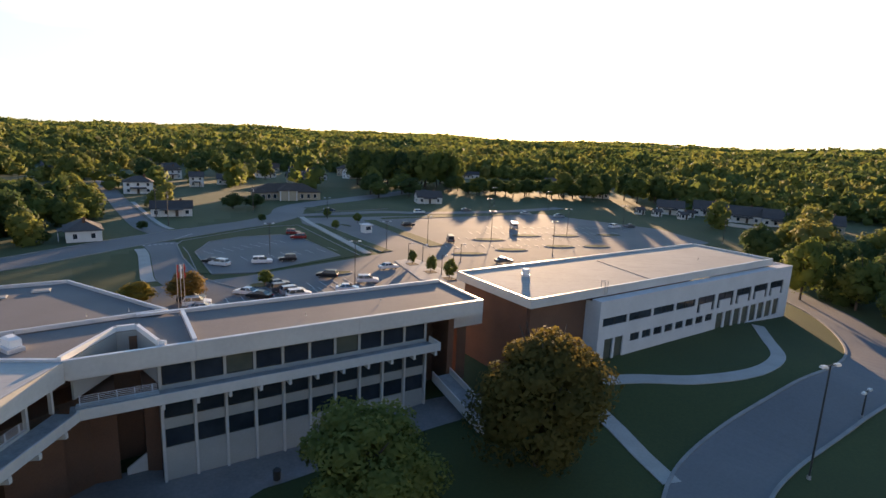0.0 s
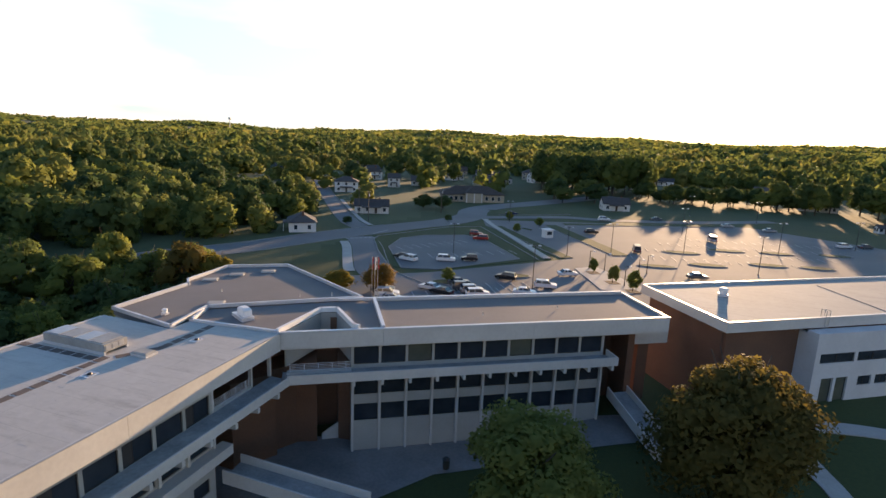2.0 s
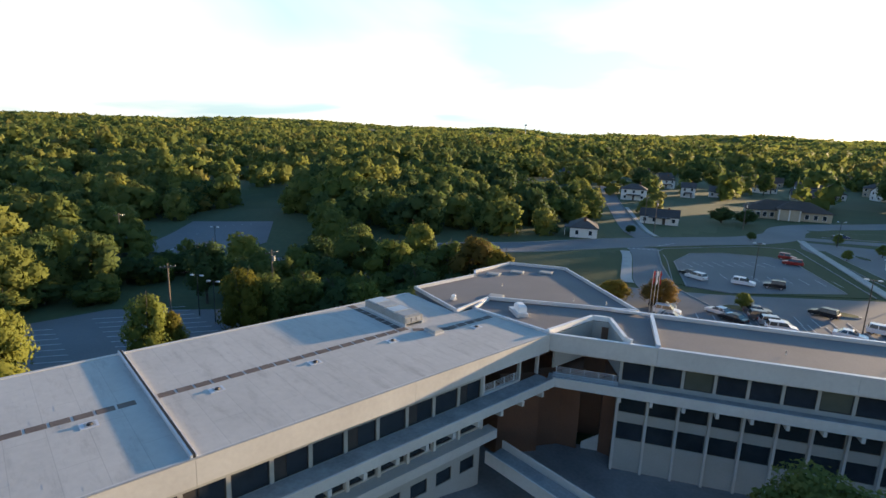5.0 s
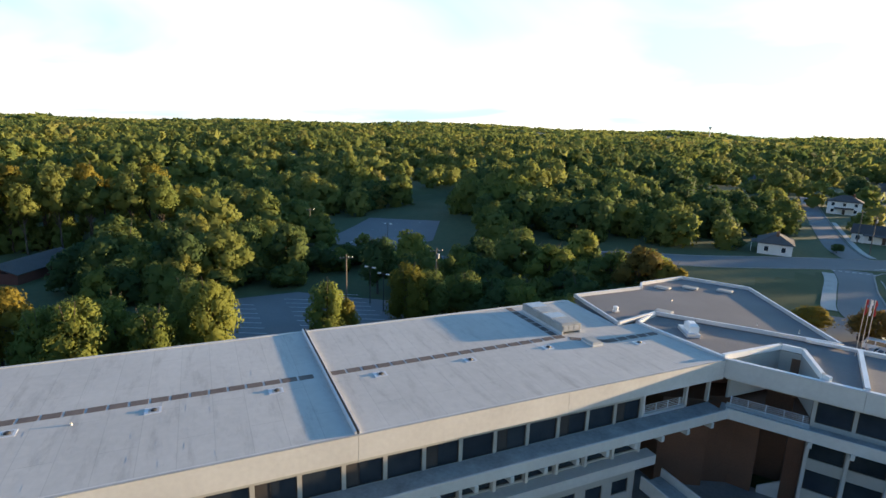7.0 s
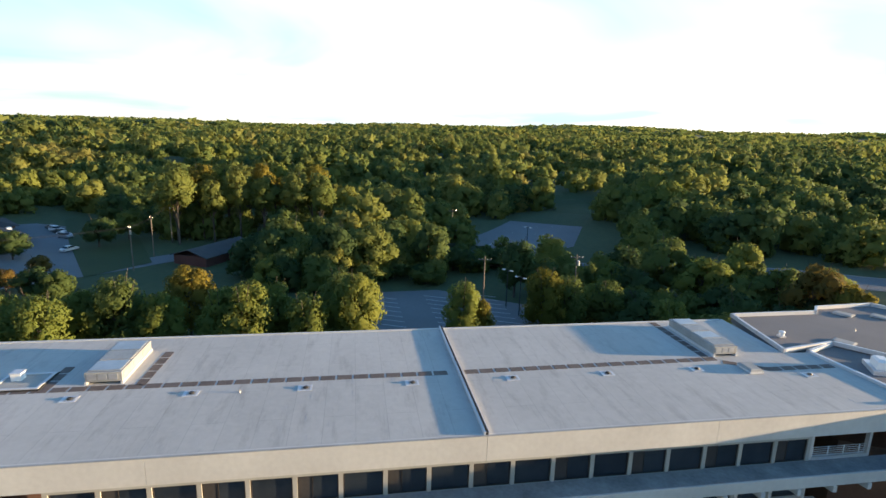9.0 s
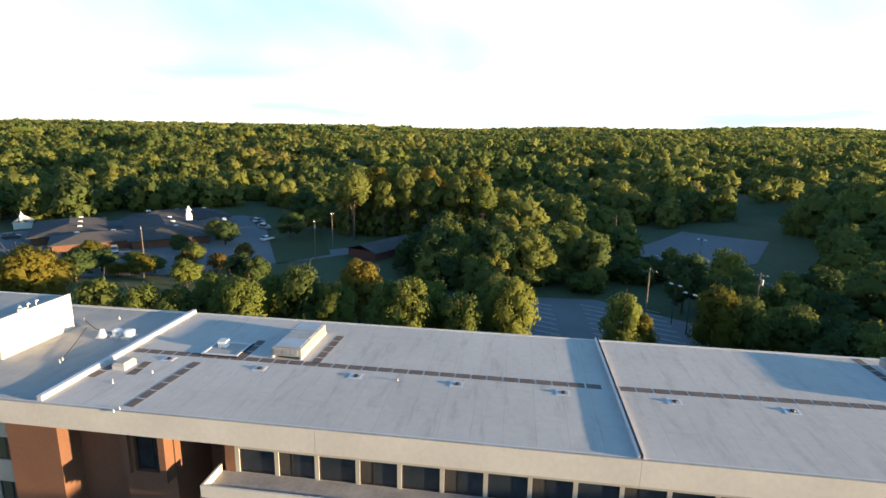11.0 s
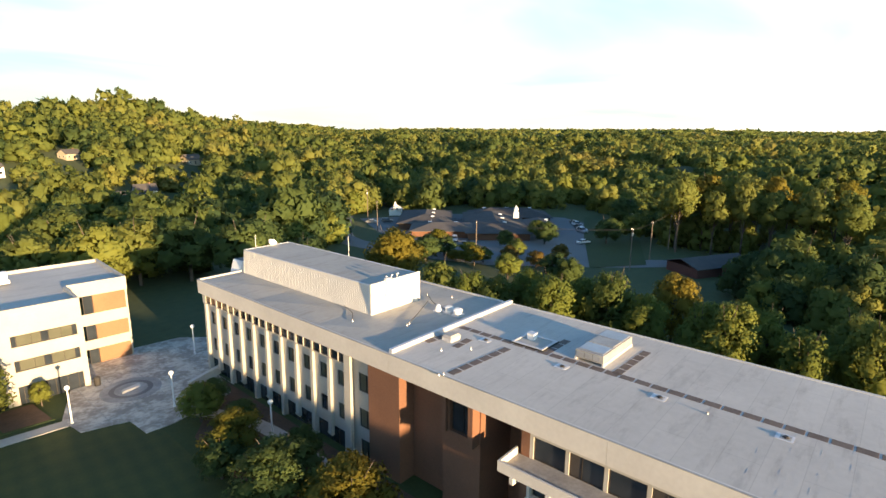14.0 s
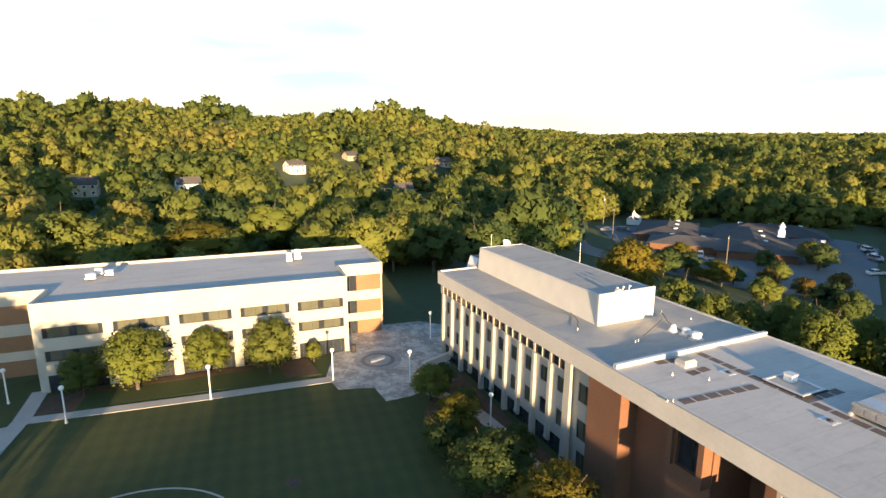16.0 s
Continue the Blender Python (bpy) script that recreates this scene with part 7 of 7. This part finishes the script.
def trunk_mesh(seed):
    r = random.Random(seed)
    m = Mesh()
    top = Vector((r.uniform(-0.06, 0.06), r.uniform(-0.06, 0.06), 1.0))
    m.tube((0, 0, -0.1), (0, 0, 0.35), 0.075, 0.058, 9)
    m.tube((0, 0, 0.35), top, 0.058, 0.03, 8)
    for k in range(7):
        a = 2 * math.pi * k / 7 + r.uniform(-0.3, 0.3)
        z = r.uniform(0.35, 0.95)
        start = top * z
        end = Vector((math.cos(a) * r.uniform(0.35, 0.6), math.sin(a) * r.uniform(0.35, 0.6), z + r.uniform(0.3, 0.75)))
        bend = start.lerp(end, 0.5) + Vector((0, 0, -0.06))
        m.tube(start, bend, 0.026, 0.018, 6)
        m.tube(bend, end, 0.018, 0.006, 5)
    return mesh_data("trunk", m, BARK)


def tree(x, y, h, r, colour="green", fine=False, where="", base=None, stem=0.14):
    """A tree of height h and crown radius r: tapered trunk, limbs and a crown of leaf clumps."""
    seed = int(abs(x * 13 + y * 7)) % 6
    key = (seed, colour, fine)
    if key not in tree_cache:
        v, f, q, nv = crown(60 + seed, 24, 1, 950, 0.027, 0.62, 0.6) if fine == 2 else crown(60 + seed, 30, 1, 230, 0.040, 0.6, 0.6) if fine else crown(60 + seed, 18, 1, 125, 0.062, 0.76, 0.76)
        tree_cache[key] = (big_mesh("crown", v, f, q, LEAVES[colour], nv, 0.3 + 0.08 * seed), trunk_mesh(seed))
    z = gz(x, y) if base is None else base
    u = thing("tree", pose(x, y, z, 0, 0, (x * 37 + y * 91) % 360), f"{WORDS[colour]} tree {where or 'standing in the grass'}", "tree", "single trees")
    c, t = tree_cache[key]
    bare = (0.04 if fine == 2 else stem) * h
    ob = part("crown", c, None, u)
    ob.location, ob.scale = (0, 0, bare), (r, r, (h - bare) / 2.05)
    ob = part("trunk", t, None, u)
    ob.scale = (r * 0.8, r * 0.8, h * 0.62)


tree(10.5, 46.5, 14.5, 7.8, "rust", 2, "beside the annex")
tree(-4.6, 37.6, 10.9, 6.6, "green", 2, "before the wing")
for x, y, h, r, c in ((8.4, -69.0, 8.4, 4.2, "lime"), (0.6, -69.2, 7.0, 3.3, "lime"), (-6.5, -67.3, 8.0, 3.7, "green"), (-12.3, -68.6, 3.2, 1.2, "lime"), (14.0, -69.8, 5.6, 2.8, "green"),
                      (-20.8, -43.0, 6.0, 3.0, "gold"), (-20.6, -35.2, 6.2, 4.0, "deep"), (-22.3, -52.4, 4.6, 2.6, "lime"), (-22.5, -28.2, 6.4, 3.9, "gold"), (-19.1, -41.8, 4.6, 2.7, "deep"), (-22.6, -31.4, 4.4, 2.4, "green"), (-24.4, -48.0, 3.6, 2.0, "deep"), (-25.0, -38.0, 4.4, 2.0, "deep"), (-24.9, -54.8, 3.4, 1.8, "deep")):
    tree(x, y, h, r, c, True, "beside the building")
for x, y, h, r in ((9.0, 57.0, 3.6, 1.8), (11.6, 58.4, 3.0, 1.6), (13.8, 60.4, 2.6, 1.4), (7.6, 59.0, 2.4, 1.2)):
    tree(x, y, h, r, "deep", True, "by the annex wall")
# unseen trees added on the quad to shade the hall's east end
tree(22.5, -25, 14.0, 6.4, "green", False, "out of view on the lawn, added for its shade")
tree(31.5, -22, 17.0, 7.0, "deep", False, "out of view on the lawn, added for its shade")
# row behind the long building: bearing, distance, height of the top, radius
BEHIND = [(121, 92, 7, 4.5, "lime"), (118.8, 85, 8, 5, "green"), (115.5, 88, 7, 4.5, "lime"), (112.4, 85, 9, 5, "deep"), (109.3, 82, 7, 4.2, "lime"), (106.6, 90, 8.6, 5.2, "gold"),
    (103.8, 80, 7.4, 4.4, "green"), (101.4, 78, 8.5, 5, "lime"), (98.3, 82, 7.2, 4.4, "green"), (95.2, 76, 6.6, 4.2, "lime"), (91.5, 84, 8, 4.5, "deep"),
    (89.85, 78, 9.6, 4.6, "lime"), (78.1, 80, 7.4, 3.8, "lime"), (76.0, 81, 4.2, 2.4, "gold"), (69.3, 88, 8, 4.2, "gold"), (66.5, 92, 6, 4, "deep"), (63.0, 95, 5, 4, "deep"),
    (57.6, 118, 9.5, 6.2, "green"), (53.9, 112, 8, 6, "lime"), (56.2, 90, 4.5, 3, "lime"), (50.75, 120, 10.2, 5, "lime")]
BEHIND += [(47.6, 112, 7.5, 4.6, "green"), (44.8, 106, 10.5, 5.2, "rust"), (42.0, 104, 8.0, 4.2, "gold"), (124.5, 90, 6, 4.5, "deep"), (128, 92, 6, 4.5, "green"),
    (131, 96, 7, 4.8, "deep"), (61, 128, 5, 5, "deep"), (72.5, 112, 8, 5, "deep"), (82, 128, 8, 5.5, "deep"), (86, 132, 8, 5, "deep"), (92, 122, 9, 5.5, "deep"),
    (96.5, 128, 9, 5.5, "green")]
for az_d, d, top, r, c in BEHIND:
    x, y = -d * math.sin(radians(az_d)), d * math.cos(radians(az_d))
    if d < 100:
        c = {"deep": "green", "green": "lime"}.get(c, c)
    tree(x, y, top + 0.6 - gz(x, y), r, c, d < 96, "behind the long building")
tree(-79.5, -82.5, 15.5, 7.6, "gold", True, "beyond the building's end")
tree(-118, 158, 9, 5.5, "lime", False, "beside a house")
tree(-111, 163, 8, 4.5, "lime", False, "beside a house")
tree(-44, 92.5, 6, 4.0, "rust", True, "beside the flagpoles")
tree(-50, 88, 5.0, 3.2, "gold", True, "beside the entry road")
EDGE = [(75, 106, 14, 4.4, "lime"), (82, 100, 11, 5, "green"), (88, 92, 11, 5, "deep"), (80, 88, 9, 4, "green"), (94, 104, 12, 5, "deep"), (100, 112, 13, 6, "deep"),
    (90, 84, 9, 4, "lime"), (98, 90, 10, 5, "green"), (84, 114, 12, 5, "deep"), (-5.5, 128.6, 4.0, 1.2, "green"), (-0.9, 121.2, 4.4, 1.5, "green"),
    (3.3, 115.6, 5.0, 1.7, "lime"), (-41, 200, 4, 1.6, "green"), (-28, 190, 4, 1.8, "lime"), (-33, 175, 3.4, 1.5, "lime"), (-33.5, 104.5, 3.6, 1.5, "lime"),
    (-60, 184, 3, 1.6, "deep"), (-81, 214, 6.5, 5, "deep"), (-74, 219, 6, 4.6, "deep"), (-88, 160, 3, 2, "deep"), (-100, 136, 3.5, 2.2, "deep")]
EDGE += [(-36, 290, 12, 8, "deep"), (-20, 300, 12, 8, "green"), (-15, 285, 11, 7, "deep"), (-30, 276, 9, 6, "green")]
for x, y, h, r, c in EDGE:
    tree(x, y, h, r, c, False, "on the campus edge")
for k in range(14):
    x, y = -51 + 4.5 * k + 2 * math.sin(k * 2.3), 344 + 9 * math.sin(k * 1.7)
    tree(x, y, 25.0 + 1.6 * math.sin(k * 3.1), 8.8 + math.sin(k), ("deep", "green", "lime")[k % 3], False, "north of the lots")
for k in range(9):
    x, y = -54 + 7.6 * k + 3 * math.sin(k * 1.9), 374 + 8 * math.sin(k * 2.7)
    tree(x, y, 26.0 + 1.6 * math.sin(k * 2.1), 9.2 + math.sin(k), "green" if k % 3 else "deep", False, "north of the lots")
# belt of trees added so that its shadows darken the lots' far edge
belt = random.Random(21)
for k in range(20):
    x, y = 10 + 3.9 * k + belt.uniform(-3, 3), 322 + belt.uniform(-14, 16)
    tree(x, y, belt.uniform(7.5, 11.5), belt.uniform(4.8, 7.0), ("deep", "green", "deep", "lime")[k % 4], False, "in a belt added north of the lots for shade")
for k in range(2, 11):
    x, y = 62 + 6.5 * k + 2 * math.sin(k * 2.9), 312 + 12 * math.sin(k * 1.3)
    tree(x, y, 16.5 + 2 * math.sin(k * 3.1), 6.6 + math.sin(k), "deep" if k % 2 else "green", False, "north of the lots")
for k, x in enumerate((-44, -30, -15, 0, 14, 27, 41, 55, 70)):
    tree(x, -131 + 7 * math.sin(k * 2.2), 13.5 + 2 * math.sin(k * 1.4), 8.4 + math.sin(k * 2.7), ("lime", "green", "lime", "gold")[k % 4], False, "behind the hall")
for k, (x, y) in enumerate(((-150, 282), (-168, 250), (-112, 352), (-178, 330), (-140, 350), (-195, 300), (-160, 360), (-205, 350))):
    tree(x, y, 15.5 + 2.5 * math.sin(k * 1.8), 7.0 + math.sin(k * 2.4), ("deep", "green", "green")[k % 3], False, "among the houses")
for x, y, h, r, c in ((-105, -70, 7, 3.6, "lime"), (-110, -84, 6, 3.4, "gold"), (-118, -70, 5, 3, "rust"), (-124, -80, 6, 3, "lime"), (-130, -70, 5, 3, "rust"), (-134, -90, 6, 3.2, "deep"), (-146, -84, 8, 4, "deep"), (-152, -90, 7, 4, "green"), (-104, -96, 8, 4.5, "deep"),
                      (-118, -104, 7, 3.5, "gold"), (-112, -62, 7, 4, "deep"), (-160, -70, 9, 5, "deep"), (-170, -66, 10, 5, "green"), (-190, -76, 12, 6, "deep")):
    tree(x, y, h, r, c, False, "round the school")
for x, y, h, r, c in ((-30, -106, 15, 6.5, "lime"), (-38, -110, 14, 6.5, "green"), (-46, -106, 14, 7, "deep"), (-54, -100, 13, 6.5, "deep"), (-61, -107, 14, 7, "deep"), (-44, -119, 15, 7, "green"), (-22, -113, 13, 6, "green"), (-66, -96, 12, 6, "deep")):
    tree(x, y, h, r, c, False, "behind the plaza")
for k, (x, y) in enumerate(((-108, -105), (-113, -97), (-111, -91), (-114, -84), (-116, -77), (-122, -95), (-105, -112))):
    tree(x, y, 4.6 + 1.6 * math.sin(k * 2.1), 3.3 + 0.6 * math.sin(k * 1.3), ("lime", "deep", "gold", "green", "rust")[k % 5], False, "in the hedge before the school")
thicket = random.Random(8)
for k in range(26):
    x, y = thicket.uniform(-142, -117), thicket.uniform(-8, 42)
    if x + 0.75 * (y - 26) > -138:
        tree(x, y, 5.6 + thicket.uniform(-0.8, 0.6), thicket.uniform(3.2, 4.6), ("deep", "deep", "green")[k % 3], False, "in the thicket between the lots")
for k in range(34):
    a, d = radians(thicket.uniform(42, 63)), thicket.uniform(84, 122)
    tree(-d * math.sin(a), d * math.cos(a), thicket.uniform(5.5, 9.5), thicket.uniform(3.6, 5.4), ("deep", "green", "deep", "lime")[k % 4], False, "in the thicket below the auditorium")
# tall bare-stemmed trees at the edge of the woods
for k in range(22):
    a = radians(93.5 + 0.66 * k + 0.3 * math.sin(k * 2.6))
    d = 168 + 11 * (k % 4) + 4 * math.sin(k * 1.7)
    x, y = -d * math.sin(a), d * math.cos(a)
    tree(x, y, 21.5 + 2.5 * math.sin(k * 2.3), 5.2 + 0.9 * math.sin(k * 1.9), ("green", "gold", "lime", "green")[k % 4], False, "with a tall bare stem", None, 0.44)

# ---- walkway pads on the roof, last ----
pads = thing("roof_walkway", pose(0, 0, R), "brown rubber walkway pads in rows on the roof", "walkway")
pad_me = mesh_data("pad", Mesh().hull([(-0.53, -0.35, 0.004), (0.53, -0.35, 0.004), (0.53, 0.35, 0.004), (-0.53, 0.35, 0.004)], [(-0.515, -0.335, 0.018), (0.515, -0.335, 0.018), (0.515, 0.335, 0.018), (-0.515, 0.335, 0.018)]), PAD)


def pad_row(a, b, step_m=1.2):
    a, b = Vector(a), Vector(b)
    n = int((b - a).length / step_m)
    turn = math.atan2(b.y - a.y, b.x - a.x)
    for k in range(n + 1):
        p = a + (b - a).normalized() * step_m * k
        ob = part("pad", pad_me, None, pads)
        ob.location, ob.rotation_euler = (p.x, p.y, 0), (0, 0, turn)


pad_row((-37.6, -29.6), (-37.5, 7.0))
pad_row((-37.5, 8.8), (-37.8, 29.4))
pad_row((-29.8, -24.4), (-36.6, -23.9))
pad_row((-36.9, 30.4), (-35.6, 32.6))
pad_row((-35.5, 33.4), (-35.5, 38.6))
pad_row((-38.2, -14.9), (-44.0, -14.7))
pad_row((-38.4, -21.0), (-42.0, -21.0))
pad_row((-46.0, 29.0), (-38.6, 29.1))
pad_row((-33.2, -30.0), (-36.4, -29.6))
pad_row((-35.2, -27.6), (-33.0, -27.4))
